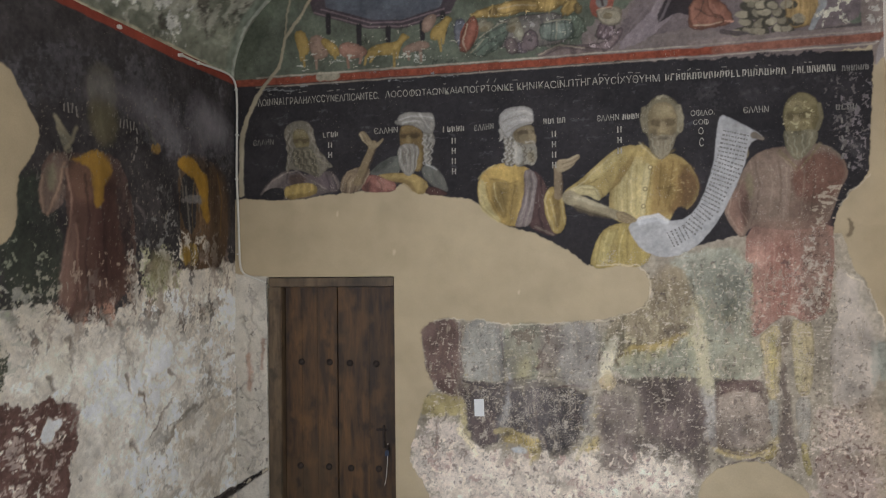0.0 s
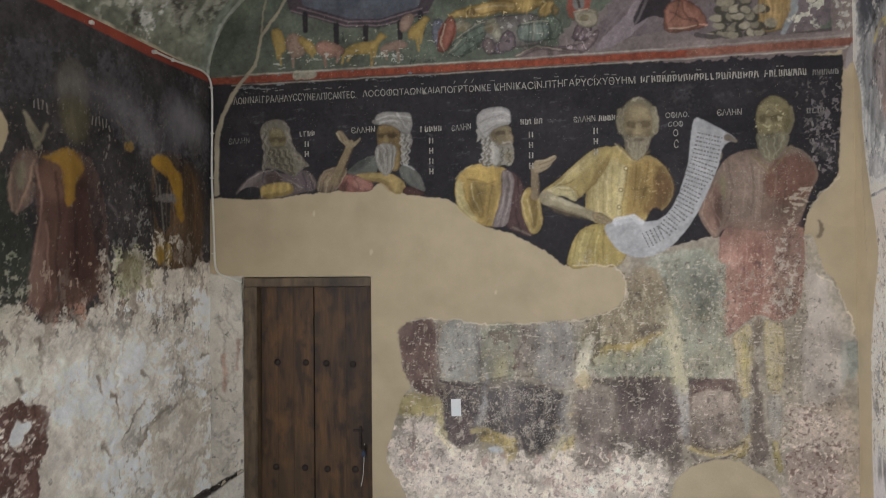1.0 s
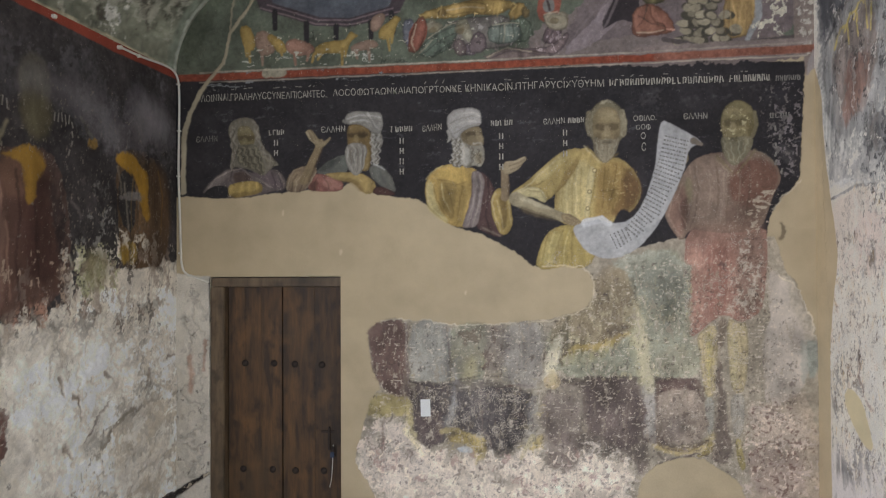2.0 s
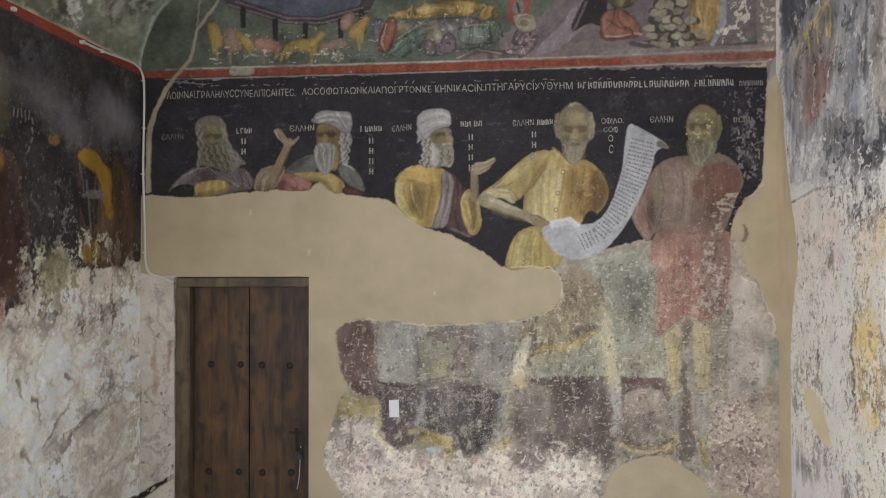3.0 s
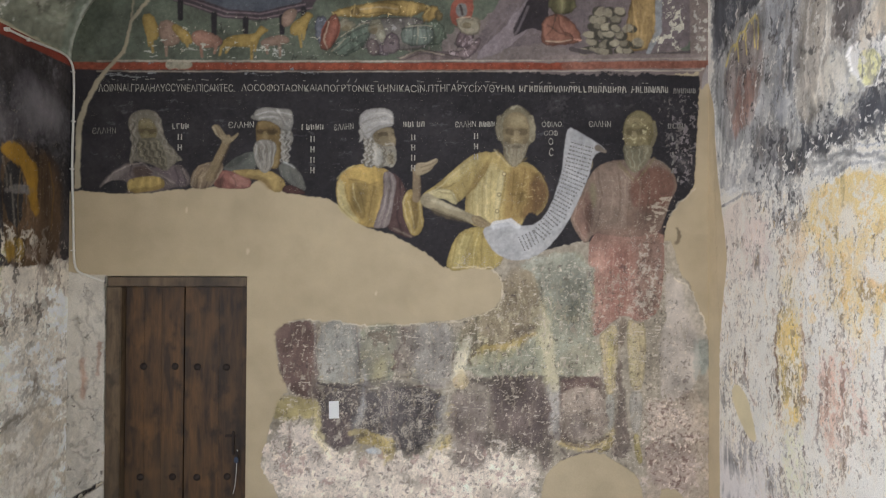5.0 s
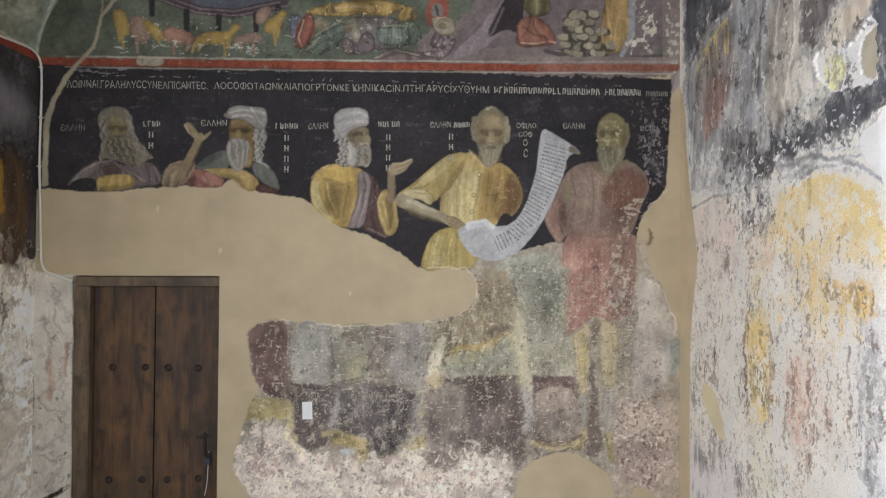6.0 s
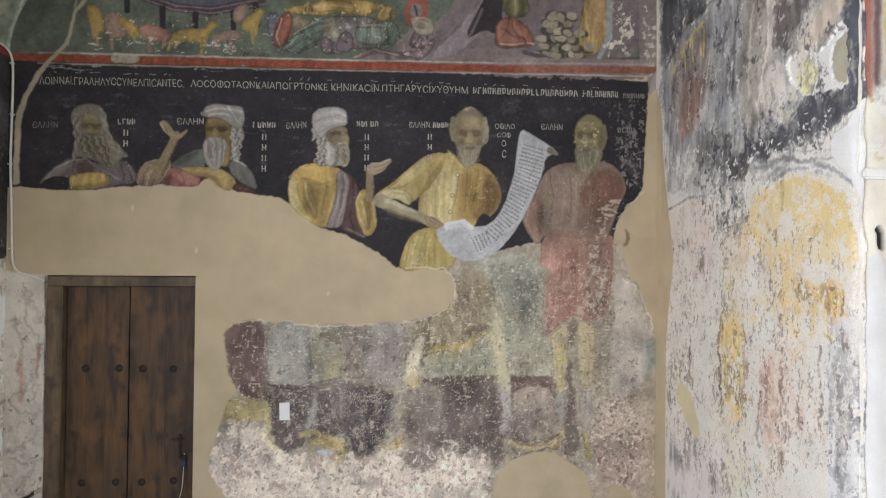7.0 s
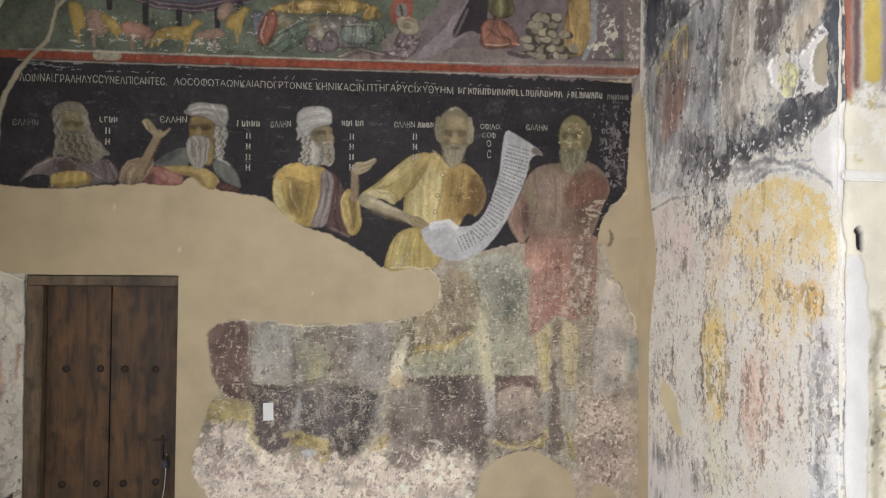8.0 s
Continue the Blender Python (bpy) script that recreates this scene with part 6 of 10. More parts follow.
mw.col[mw.lab == 30] *= np.array((0.80, 0.90, 0.95))
mw.patina((mw.lab == 30) * 1.0, 0.7, 0.05, 4)
mw.col[(mw.lab == UP) | ((mw.lab >= 4) & (mw.lab < 24)) | (mw.lab >= 100)] *= 1.0
mw.mellow((mw.lab == UP) | ((mw.lab >= 4) & (mw.lab < 30)) | (mw.lab >= 100), 0.14, 1.05)
FIGURES = (mw.lab >= 40) & (mw.lab < 45)
mw.col[FIGURES] *= 0.90
mw.col[mw.lab == 44] *= np.array((0.98, 1.0, 0.94))
mw.col[mw.lab == 45] *= 0.80
mw.col[mw.lab == MID] *= np.array((0.90, 0.87, 0.85))
mw.wear[mw.lab == LOW] *= 0.60
mw.wear[FIGURES] += 0.10
mw.patina((mw.lab == MID) * 1.0 + (mw.lab == 45), 0.45, 0.20, 3)
mw.patina(FIGURES * 1.0, 0.38, 0.08, 3)
mw.mellow(FIGURES, 0.16)
mw.stroke([(-0.291, 0.851), (-0.297, 0.678), (-0.290, 0.472)], 0.022, 0.016, (104, 78, 70), strength=0.6, soft=0.012, ragged=0.015)
mw.scour([(1.860, 0.997), (2.249, 1.028), (2.244, 0.381), (1.857, 0.386)], (104, 82, 72), 0.26, (0.016, 0.02), 89, soft=0.05, strength=0.7)
mw.scour([(-0.461, 0.863), (-0.111, 0.843), (-0.043, 0.476), (-0.376, 0.413)], (92, 78, 74), 0.30, (0.014, 0.02), 90, soft=0.05, strength=0.7)
# worn outline of the painted stool between the legs
for path, w in (([(1.310, 1.055), (1.330, 0.899), (1.357, 0.757)], 0.016), ([(1.605, 1.053), (1.591, 0.897), (1.563, 0.755)], 0.016), ([(1.317, 1.034), (1.447, 1.067), (1.598, 1.032)], 0.014), ([(1.302, 0.737), (1.377, 0.696), (1.514, 0.687), (1.611, 0.741)], 0.020), ([(1.378, 0.851), (1.460, 0.823), (1.542, 0.857)], 0.012)):
    mw.stroke(path, w, w * 0.8, (78, 62, 56), strength=0.6, soft=0.008, ragged=0.014, mottle=0.5)
mw.stroke([(1.322, 0.710), (1.445, 0.661), (1.590, 0.707)], 0.018, 0.016, (156, 136, 84), strength=0.6, soft=0.008, ragged=0.014, mottle=0.4)
# ---- what is left of the lower figures: soft masses of colour, then fine flaking
def mass(outline, colour, strength=0.75, soft=0.016, fold=0.12):
    mw.area(outline, colour, strength=0.78 * strength, soft=soft * 1.3, ragged=0.013, mottle=0.5, fold=fold)


mass([(-0.300, 0.630), (-0.030, 0.671), (0.307, 0.631), (0.643, 0.651), (0.979, 0.671), (1.180, 0.605), (1.152, 0.498), (1.112, 0.397), (0.642, 0.337), (-0.031, 0.335), (-0.233, 0.389), (-0.401, 0.502)], (196, 180, 164), 0.6, 0.05)
mass([(-0.354, 0.858), (-0.165, 0.845), (-0.064, 0.650), (-0.030, 0.503), (-0.233, 0.442), (-0.402, 0.523), (-0.456, 0.630)], (164, 154, 146), 0.5, 0.03)
mass([(-0.382, 1.384), (-0.348, 1.421), (-0.267, 1.445), (-0.192, 1.458), (-0.152, 1.445), (-0.138, 1.276), (-0.121, 1.040), (-0.138, 0.986), (-0.233, 1.006), (-0.307, 1.040), (-0.348, 1.141), (-0.375, 1.242)], (88, 70, 66), 0.9, 0.008)
mass([(-0.368, 0.926), (-0.327, 0.973), (-0.233, 0.996), (-0.138, 0.996), (-0.138, 0.885), (-0.253, 0.892), (-0.375, 0.899)], (140, 126, 80), 0.8, 0.010)
mass([(-0.138, 1.431), (-0.030, 1.448), (0.119, 1.431), (0.112, 1.276), (0.105, 1.101), (-0.017, 1.080), (-0.104, 1.114), (-0.131, 1.242)], (122, 121, 116), 0.85, 0.008)
mass([(0.051, 1.424), (0.112, 1.424), (0.132, 1.208), (0.112, 1.101), (0.078, 1.114), (0.085, 1.276)], (90, 88, 84), 0.7, 0.008)
mass([(0.126, 1.370), (0.207, 1.417), (0.308, 1.437), (0.349, 1.410), (0.308, 1.242), (0.274, 1.101), (0.172, 1.074), (0.125, 1.141)], (100, 95, 84), 0.8, 0.012)
mass([(0.200, 1.208), (0.260, 1.242), (0.274, 1.114), (0.220, 1.040), (0.186, 1.087)], (148, 138, 98), 0.6, 0.02)
mass([(0.328, 1.404), (0.396, 1.431), (0.463, 1.410), (0.463, 1.208), (0.375, 1.141), (0.308, 1.168)], (108, 98, 92), 0.8, 0.010)
mass([(0.450, 1.417), (0.565, 1.444), (0.652, 1.424), (0.658, 1.242), (0.644, 1.060), (0.543, 1.047), (0.462, 1.087), (0.429, 1.208)], (140, 134, 129), 0.8, 0.012)
mass([(-0.111, 1.054), (0.118, 1.084), (0.307, 1.121), (0.462, 1.067), (0.604, 1.033), (0.617, 0.906), (0.549, 0.772), (0.468, 0.658), (0.374, 0.651), (0.307, 0.765), (0.206, 0.792), (0.071, 0.744), (-0.017, 0.684), (-0.078, 0.764), (-0.118, 0.872)], (72, 67, 68), 0.85, 0.012)
mass([(-0.111, 0.906), (-0.030, 0.939), (0.078, 0.879), (0.064, 0.765), (-0.010, 0.691), (-0.071, 0.758)], (92, 76, 74), 0.7, 0.014)
mass([(0.091, 0.812), (0.112, 0.953), (0.139, 1.006), (0.152, 0.953), (0.118, 0.838)], (148, 146, 143), 0.7, 0.010)
mass([(0.577, 1.007), (0.617, 1.007), (0.637, 0.872), (0.589, 0.705), (0.549, 0.684), (0.570, 0.839)], (150, 146, 142), 0.6, 0.012)
mass([(0.658, 1.033), (0.866, 1.007), (0.872, 0.805), (0.864, 0.578), (0.743, 0.564), (0.663, 0.671), (0.637, 0.839)], (122, 108, 102), 0.75, 0.016)
mass([(0.663, 0.685), (0.744, 0.671), (0.865, 0.651), (0.871, 0.584), (0.743, 0.557), (0.676, 0.618)], (78, 64, 62), 0.6, 0.016)
mass([(0.880, 1.111), (1.236, 1.111), (1.265, 0.886), (1.281, 0.698), (1.240, 0.511), (1.160, 0.658), (1.013, 0.752), (0.899, 0.819)], (84, 71, 69), 0.85, 0.012)
mass([(0.807, 1.477), (0.950, 1.679), (1.051, 1.780), (1.152, 1.753), (1.212, 1.558), (1.191, 1.376), (1.015, 1.329), (0.834, 1.322)], (114, 100, 78), 0.7, 0.016)
mass([(0.834, 1.296), (0.982, 1.322), (1.170, 1.383), (1.184, 1.356), (0.995, 1.282), (0.867, 1.262)], (160, 136, 76), 0.75, 0.008)
mass([(1.009, 1.390), (1.117, 1.430), (1.184, 1.410), (1.049, 1.343)], (72, 58, 52), 0.6, 0.012)
mass([(0.780, 1.242), (0.982, 1.269), (1.204, 1.322), (1.230, 1.134), (0.813, 1.127)], (122, 124, 106), 0.75, 0.014)
mass([(1.186, 1.827), (1.496, 1.837), (1.493, 1.322), (1.539, 1.268), (1.572, 1.127), (1.317, 1.127), (1.291, 1.302), (1.238, 1.490), (1.158, 1.679)], (116, 117, 102), 0.7, 0.012)
mass([(1.287, 1.827), (1.476, 1.827), (1.474, 1.544), (1.332, 1.477)], (110, 114, 102), 0.5, 0.02)
mass([(1.331, 1.289), (1.539, 1.288), (1.565, 1.134), (1.330, 1.134)], (124, 118, 98), 0.6, 0.014)
mass([(0.685, 1.114), (0.678, 1.208), (0.719, 1.302), (0.760, 1.343), (0.752, 1.208), (0.732, 1.101), (0.705, 1.060)], (168, 160, 136), 0.7, 0.010)
mass([(0.692, 1.154), (0.739, 1.154), (0.745, 1.074), (0.711, 1.040), (0.691, 1.080)], (154, 138, 100), 0.7, 0.008)
mass([(1.184, 1.477), (1.245, 1.487), (1.287, 1.282), (1.310, 1.040), (1.259, 1.017), (1.223, 1.208)], (164, 156, 128), 0.75, 0.009)
mass([(1.262, 1.007), (1.306, 1.007), (1.322, 0.859), (1.321, 0.732), (1.288, 0.719), (1.268, 0.873)], (142, 137, 130), 0.7, 0.010)
mass([(1.327, 1.107), (1.578, 1.111), (1.598, 1.033), (1.451, 1.054), (1.336, 1.027)], (82, 63, 60), 0.85, 0.007)
mass([(1.343, 1.020), (1.451, 1.047), (1.578, 1.033), (1.617, 0.906), (1.603, 0.759), (1.449, 0.722), (1.348, 0.752), (1.315, 0.886)], (132, 118, 106), 0.85, 0.008)
mass([(1.369, 0.873), (1.450, 0.906), (1.482, 0.772), (1.395, 0.752)], (106, 96, 92), 0.6, 0.014)
mass([(1.673, 1.208), (1.706, 1.208), (1.724, 0.879), (1.769, 0.632), (1.662, 0.599), (1.636, 0.699), (1.677, 0.873)], (76, 61, 59), 0.85, 0.009)
mass([(1.972, 1.732), (2.019, 1.745), (2.079, 1.678), (2.104, 1.516), (2.164, 1.429), (2.190, 1.322), (2.167, 1.040), (2.059, 0.967), (1.959, 0.953), (1.934, 1.141), (1.949, 1.342), (1.983, 1.490)], (158, 148, 140), 0.8, 0.010)
mass([(2.143, 1.342), (2.196, 1.322), (2.181, 1.100), (2.141, 1.074)], (116, 122, 114), 0.7, 0.010)
mass([(1.852, 0.993), (1.952, 0.933), (2.160, 0.953), (2.177, 0.706), (1.857, 0.692)], (162, 146, 134), 0.65, 0.02)
mass([(1.837, 0.712), (1.984, 0.699), (2.171, 0.686), (2.168, 0.406), (1.948, 0.399), (1.855, 0.519)], (122, 104, 98), 0.7, 0.02)
brushes([[(1.342, 0.745), (1.402, 0.712), (1.482, 0.705), (1.569, 0.719), (1.616, 0.752)], [(1.328, 0.672), (1.368, 0.632), (1.448, 0.652)], [(1.482, 0.645), (1.549, 0.672), (1.616, 0.652)]], 0.016, (66, 54, 54), 0.7)
brushes([[(1.301, 0.719), (1.381, 0.679), (1.468, 0.672), (1.582, 0.685), (1.650, 0.732)]], 0.016, (162, 144, 96), 0.75)
brushes([[(0.887, 1.114), (1.236, 1.114)], [(-0.131, 1.067), (0.118, 1.087), (0.307, 1.128), (0.463, 1.114)], [(0.088, 1.411), (0.112, 1.208), (0.122, 1.101)], [(0.369, 1.417), (0.355, 1.309), (0.308, 1.208)]], 0.008, (56, 46, 46), 0.7)
brushes([[(-0.294, 0.825), (-0.300, 0.670), (-0.314, 0.503)]], 0.014, (104, 84, 78), 0.6)
brushes([[(0.061, 0.791), (0.125, 0.805), (0.226, 0.765), (0.287, 0.745)], [(0.293, 0.751), (0.283, 0.671), (0.259, 0.604)]], 0.034, (162, 144, 88), 0.65)
brushes([[(0.596, 0.765), (0.562, 0.698), (0.529, 0.631)]], 0.034, (164, 150, 102), 0.6)
brushes([[(-0.159, 0.791), (-0.105, 0.724), (-0.057, 0.644)]], 0.034, (196, 184, 150), 0.75)
brushes([[(1.667, 1.356), (1.639, 1.208), (1.645, 1.040)], [(1.694, 1.309), (1.673, 1.174)]], 0.010, (92, 74, 60), 0.5)
mw.oval((0.206, 0.684), 0.040, 0.018, (158, 160, 160), -8, mottle=0.3, strength=0.8)
ALL_LOW = [(-0.368, 1.438), (-0.030, 1.438), (0.645, 1.430), (0.984, 1.747), (1.489, 1.840), (1.959, 1.745), (2.164, 1.409), (2.168, 0.406), (-0.300, 0.402), (-0.402, 0.536), (-0.354, 0.872)]
for k, (tint, share, grain) in enumerate((((196, 182, 162), 0.13, (0.012, 0.011)), ((56, 48, 46), 0.16, (0.012, 0.018)), ((168, 156, 140), 0.15, (0.022, 0.050)), ((78, 66, 62), 0.16, (0.026, 0.040)), ((136, 124, 108), 0.20, (0.016, 0.060)), ((184, 172, 156), 0.12, (0.030, 0.010)))):
    mw.scour(ALL_LOW, tint, share, grain, 181 + k, soft=0.03, strength=0.6, blend=0.3)
FOOT = [(-0.354, 0.838), (-0.064, 0.671), (0.307, 0.651), (0.643, 0.671), (0.979, 0.705), (1.180, 0.605), (1.112, 0.397), (-0.233, 0.389), (-0.435, 0.569)]
for k, (tint, share, grain) in enumerate((((104, 86, 80), 0.26, (0.022, 0.020)), ((208, 194, 176), 0.32, (0.022, 0.040)), ((150, 120, 112), 0.20, (0.035, 0.05)))):
    mw.scour(FOOT, tint, share, grain, 191 + k, soft=0.05, strength=0.7, blend=0.3)
mw.scour([(1.832, 1.007), (2.173, 0.953), (2.168, 0.399), (1.915, 0.399), (1.816, 0.672)], (96, 68, 62), 0.34, (0.018, 0.018), 195, soft=0.03, strength=0.75, blend=0.3)
mw.scour([(1.832, 1.007), (2.173, 0.953), (2.168, 0.399), (1.915, 0.399), (1.816, 0.672)], (196, 180, 164), 0.26, (0.016, 0.018), 196, soft=0.03, strength=0.75, blend=0.3)
# faded towards warm grey and lifted by a tenth
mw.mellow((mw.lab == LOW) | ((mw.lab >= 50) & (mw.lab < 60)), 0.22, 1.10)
# rounded end of the plaster tongue
mw.area([(0.613, 1.727), (0.765, 1.767), (0.889, 1.760), (0.946, 1.713), (0.960, 1.625), (0.932, 1.545), (0.861, 1.498), (0.730, 1.464), (0.578, 1.444), (0.409, 1.478), (0.376, 1.613)], BEIGE, label=0, wear=0.05, mottle=0.06, relief=0.0, ragged=0.006)
mw.stroke([(0.663, 1.771), (0.781, 1.771), (0.896, 1.764), (0.950, 1.713), (0.963, 1.625), (0.932, 1.538), (0.855, 1.491), (0.733, 1.454), (0.578, 1.437)], 0.008, 0.008, (186, 172, 146), ragged=0.010, mottle=0.6, strength=0.6)
# pale painted strip in the corner above the repair
mw.area([(2.208, 3.024), (2.341, 3.046), (2.339, 2.789), (2.213, 2.761)], (128, 120, 116), label=MID, soft=0.006, ragged=0.006, mottle=0.3, wear=0.3)
# repair plaster over the fresco: low mound and a small plug
mw.area([(1.184, 0.125), (1.212, 0.495), (1.291, 0.588), (1.411, 0.641), (1.566, 0.650), (1.686, 0.584), (1.823, 0.488), (1.872, 0.115)], BEIGE, label=0, wear=0.05, mottle=0.06, relief=-0.003, ragged=0.008)
mw.area([(1.907, 0.115), (1.926, 0.412), (2.012, 0.432), (2.116, 0.349), (2.149, 0.111)], BEIGE, label=0, wear=0.05, mottle=0.06, relief=-0.003, ragged=0.008)
mw.oval((2.047, 1.967), 0.028, 0.052, (104, 92, 74), 0, mottle=0.3)
mw.oval((2.026, 1.974), 0.026, 0.046, BEIGE, 0, label=0)
mw.scour([(1.964, 2.090), (2.083, 2.187), (2.082, 1.988), (2.004, 1.816), (1.956, 1.884)], (160, 150, 132), 0.3, (0.05, 0.05), 39)
mw.stroke([(2.284, 2.921), (2.291, 2.022), (2.298, 0.994), (2.279, 0.381)], 0.02, 0.02, (184, 172, 140), mottle=0.1, relief=0.006, soft=0.02)
mw.area([(2.193, 2.912), (2.374, 2.929), (2.379, 1.982), (2.054, 1.977), (2.068, 2.121), (2.121, 2.223), (2.158, 2.281), (2.173, 2.448), (2.179, 2.665)], BEIGE, label=0, wear=0.05, mottle=0.06, ragged=0.006, rounds=1)
# pale lip of old plaster round the repairs
for lip in ([(-0.443, 0.680), (-0.456, 0.587), (-0.360, 0.473)], [(-0.313, 1.433), (-0.179, 1.460), (0.005, 1.442), (0.223, 1.418), (0.494, 1.437)], [(2.038, 1.713), (2.149, 1.638), (2.211, 1.466), (2.251, 1.336)], [(1.999, 2.097), (2.083, 2.187), (2.167, 2.263)]):
    mw.stroke(lip, 0.008, 0.006, (188, 178, 158), ragged=0.014, mottle=0.6, strength=0.6)
for x, y, r in ((-0.9, 2.10, 0.014), (-0.55, 1.86, 0.016), (0.2, 1.62, 0.010)):
    mw.oval((x, y), r * 0.7, r * 1.3, (190, 176, 150), ragged=0.008, strength=0.5)
# mortar-filled crack that runs down the corner
mw.stroke([(-1.180, 3.553), (-1.214, 3.306), (-1.226, 3.200)], 0.012, 0.014, (124, 116, 98), label=60, ragged=0.008, relief=0.004, mottle=0.2, wear=0.1)
mw.stroke([(-1.023, 3.507), (-1.115, 3.354), (-1.226, 3.200), (-1.268, 3.018), (-1.350, 2.929), (-1.409, 2.846), (-1.469, 2.721), (-1.511, 2.615), (-1.520, 2.430), (-1.517, 2.235)], 0.016, 0.034, (138, 128, 108), label=60, ragged=0.006, relief=0.006, mottle=0.2, wear=0.1)
main_things[60] = ("mortar_seam", None, "")
# rough stone beside the door post
mw.area([(-1.570, 1.736), (-1.353, 1.722), (-1.329, 0.161), (-1.654, 0.166)], (170, 163, 151), label=61, rounds=0, ragged=0.004, mottle=0.18, wear=0.35)
mw.scour([(-1.569, 1.716), (-1.353, 1.716), (-1.329, 0.161), (-1.654, 0.166)], (124, 117, 108), 0.26, (0.04, 0.05), 78, strength=0.45)
mw.scour([(-1.569, 1.716), (-1.353, 1.716), (-1.329, 0.161), (-1.654, 0.166)], (70, 64, 58), 0.10, (0.02, 0.05), 80, strength=0.8)
mw.scour([(-1.569, 1.716), (-1.353, 1.716), (-1.329, 0.161), (-1.654, 0.166)], (180, 172, 160), 0.35, (0.03, 0.05), 79, strength=0.7)
main_things[61] = ("rubble_jamb", None, "")
for joint in ([(-1.484, 1.616), (-1.397, 1.483), (-1.352, 1.510)], [(-1.370, 1.350), (-1.408, 1.185), (-1.381, 1.019)], [(-1.531, 1.020), (-1.415, 1.152), (-1.376, 1.218)], [(-1.542, 0.723), (-1.431, 0.788), (-1.367, 0.940)], [(-1.494, 0.525), (-1.378, 0.669), (-1.342, 0.688)]):
    mw.stroke(joint, 0.016, 0.008, (92, 86, 79), strength=0.35, ragged=0.035, soft=0.014, relief=-0.008, mottle=0.5)
mw.stroke([(-1.353, 1.709), (-1.345, 1.019), (-1.337, 0.359)], 0.012, 0.014, (52, 48, 44), ragged=0.004, relief=-0.010)
mw.stroke([(-1.383, 1.331), (-1.388, 1.152)], 0.025, 0.02, (128, 88, 70), strength=0.5, ragged=0.01)
mw.stroke([(-1.588, 0.387), (-1.484, 0.449), (-1.373, 0.516)], 0.034, 0.018, (44, 39, 36), label=61, ragged=0.008, relief=-0.02)
for path, w in (([(-1.514, 1.473), (-1.478, 1.332), (-1.494, 1.191)], 0.020), ([(-1.440, 1.614), (-1.455, 1.473), (-1.404, 1.367)], 0.014), ([(-1.540, 1.014), (-1.481, 0.937), (-1.400, 0.925)], 0.014), ([(-1.519, 0.698), (-1.446, 0.664), (-1.387, 0.701)], 0.018)):
    mw.stroke(path, w, w * 0.5, (86, 79, 71), strength=0.4, ragged=0.02, soft=0.012, relief=-0.008, mottle=0.5)
mw.stroke([(-1.479, 1.226), (-1.465, 1.121), (-1.473, 1.015)], 0.034, 0.026, (142, 104, 84), strength=0.6, soft=0.012, ragged=0.012, mottle=0.4)
jamb = (mw.lab == 61)
mw.rel += jamb * (0.016 * fbm(mw.u, mw.v, 0.14, 0.2, 77, 4))

DOOR = (-1.352, -0.548, 1.716)   # opening: sides and head


def door_hole(u, v):
    return (u > DOOR[0]) & (u < DOOR[1]) & (v < DOOR[2])


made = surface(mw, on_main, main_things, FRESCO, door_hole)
wall_n = made[0]
wall_n.name = "wall_north"
tagged(wall_n, "wall of smooth beige repair plaster with a low doorway", "wall", kind="structure")
tagged(made[UP], "fresco with animals, wheels and robed crowd on green ground", "mural")
tagged(made[MID], "dark fresco of bearded philosophers under a line of lettering", "mural")
tagged(made[LOW], "badly worn fresco with flaked paint down to white plaster", "mural")
tagged(made[60], "raised tan mortar seam filling a crack in the corner", "mortar", kind="structure")
tagged(made[61], "strip of rough grey stonework beside the door post", "wall", kind="structure")

bm = bmesh.new()
for lo, hi in (((-2.0, 3.13, 0), (DOOR[0], 3.6, 4.4)), ((DOOR[1], 3.13, 0), (2.6, 3.6, 4.4)), ((DOOR[0], 3.13, DOOR[2]), (DOOR[1], 3.6, 4.4)),
               ((DOOR[1], 3.103, 0), (2.25, 3.13, 0.31)), ((-1.5, 3.103, 3.55), (2.25, 3.13, 4.4)), ((DOOR[1], 3.101, 0.29), (DOOR[1] + 0.05, 3.13, DOOR[2])),
               ((DOOR[0] - 0.05, 3.115, 0.29), (DOOR[0], 3.13, DOOR[2])), ((DOOR[0], 3.103, DOOR[2]), (DOOR[1] + 0.05, 3.13, DOOR[2] + 0.05))):
    add_box(bm, lo, hi)
part("wall_backing", bm, PLASTER, wall_n)

# ---------------------------------------------------------------- the wall with the blackened saints (west)
lw = Canvas(0.0, 2.1, 0.30, 2.975, 0.0055, (176, 168, 156), 1.75, 200)
left_things = {0: ("wall_west", None, ""), 1: ("blackened_fresco", None, "")}
SAINTS = 1
# rough limewash over rubble below, soot-dark fresco above
lw.col *= (1 + 0.16 * lw.cloud)[..., None]
lw.wear += 0.25
lw.area([(2.143, 1.759), (1.716, 1.657), (1.638, 1.641), (1.556, 1.601), (1.407, 1.589), (1.276, 1.527), (1.096, 1.563), (0.936, 1.662), (0.666, 1.708), (0.514, 1.797), (0.031, 1.806), (-0.162, 1.790), (-0.070, 2.985), (-0.072, 3.131), (2.145, 2.907)], (52, 48, 48), label=SAINTS, rounds=1, ragged=0.03, mottle=0.4, wear=0.22, relief=0.003)
lw.area([(2.143, 1.722), (1.766, 1.618), (1.665, 1.433), (1.716, 1.267), (2.142, 1.356)], (70, 72, 60), label=SAINTS, ragged=0.04, mottle=0.5, wear=0.45)
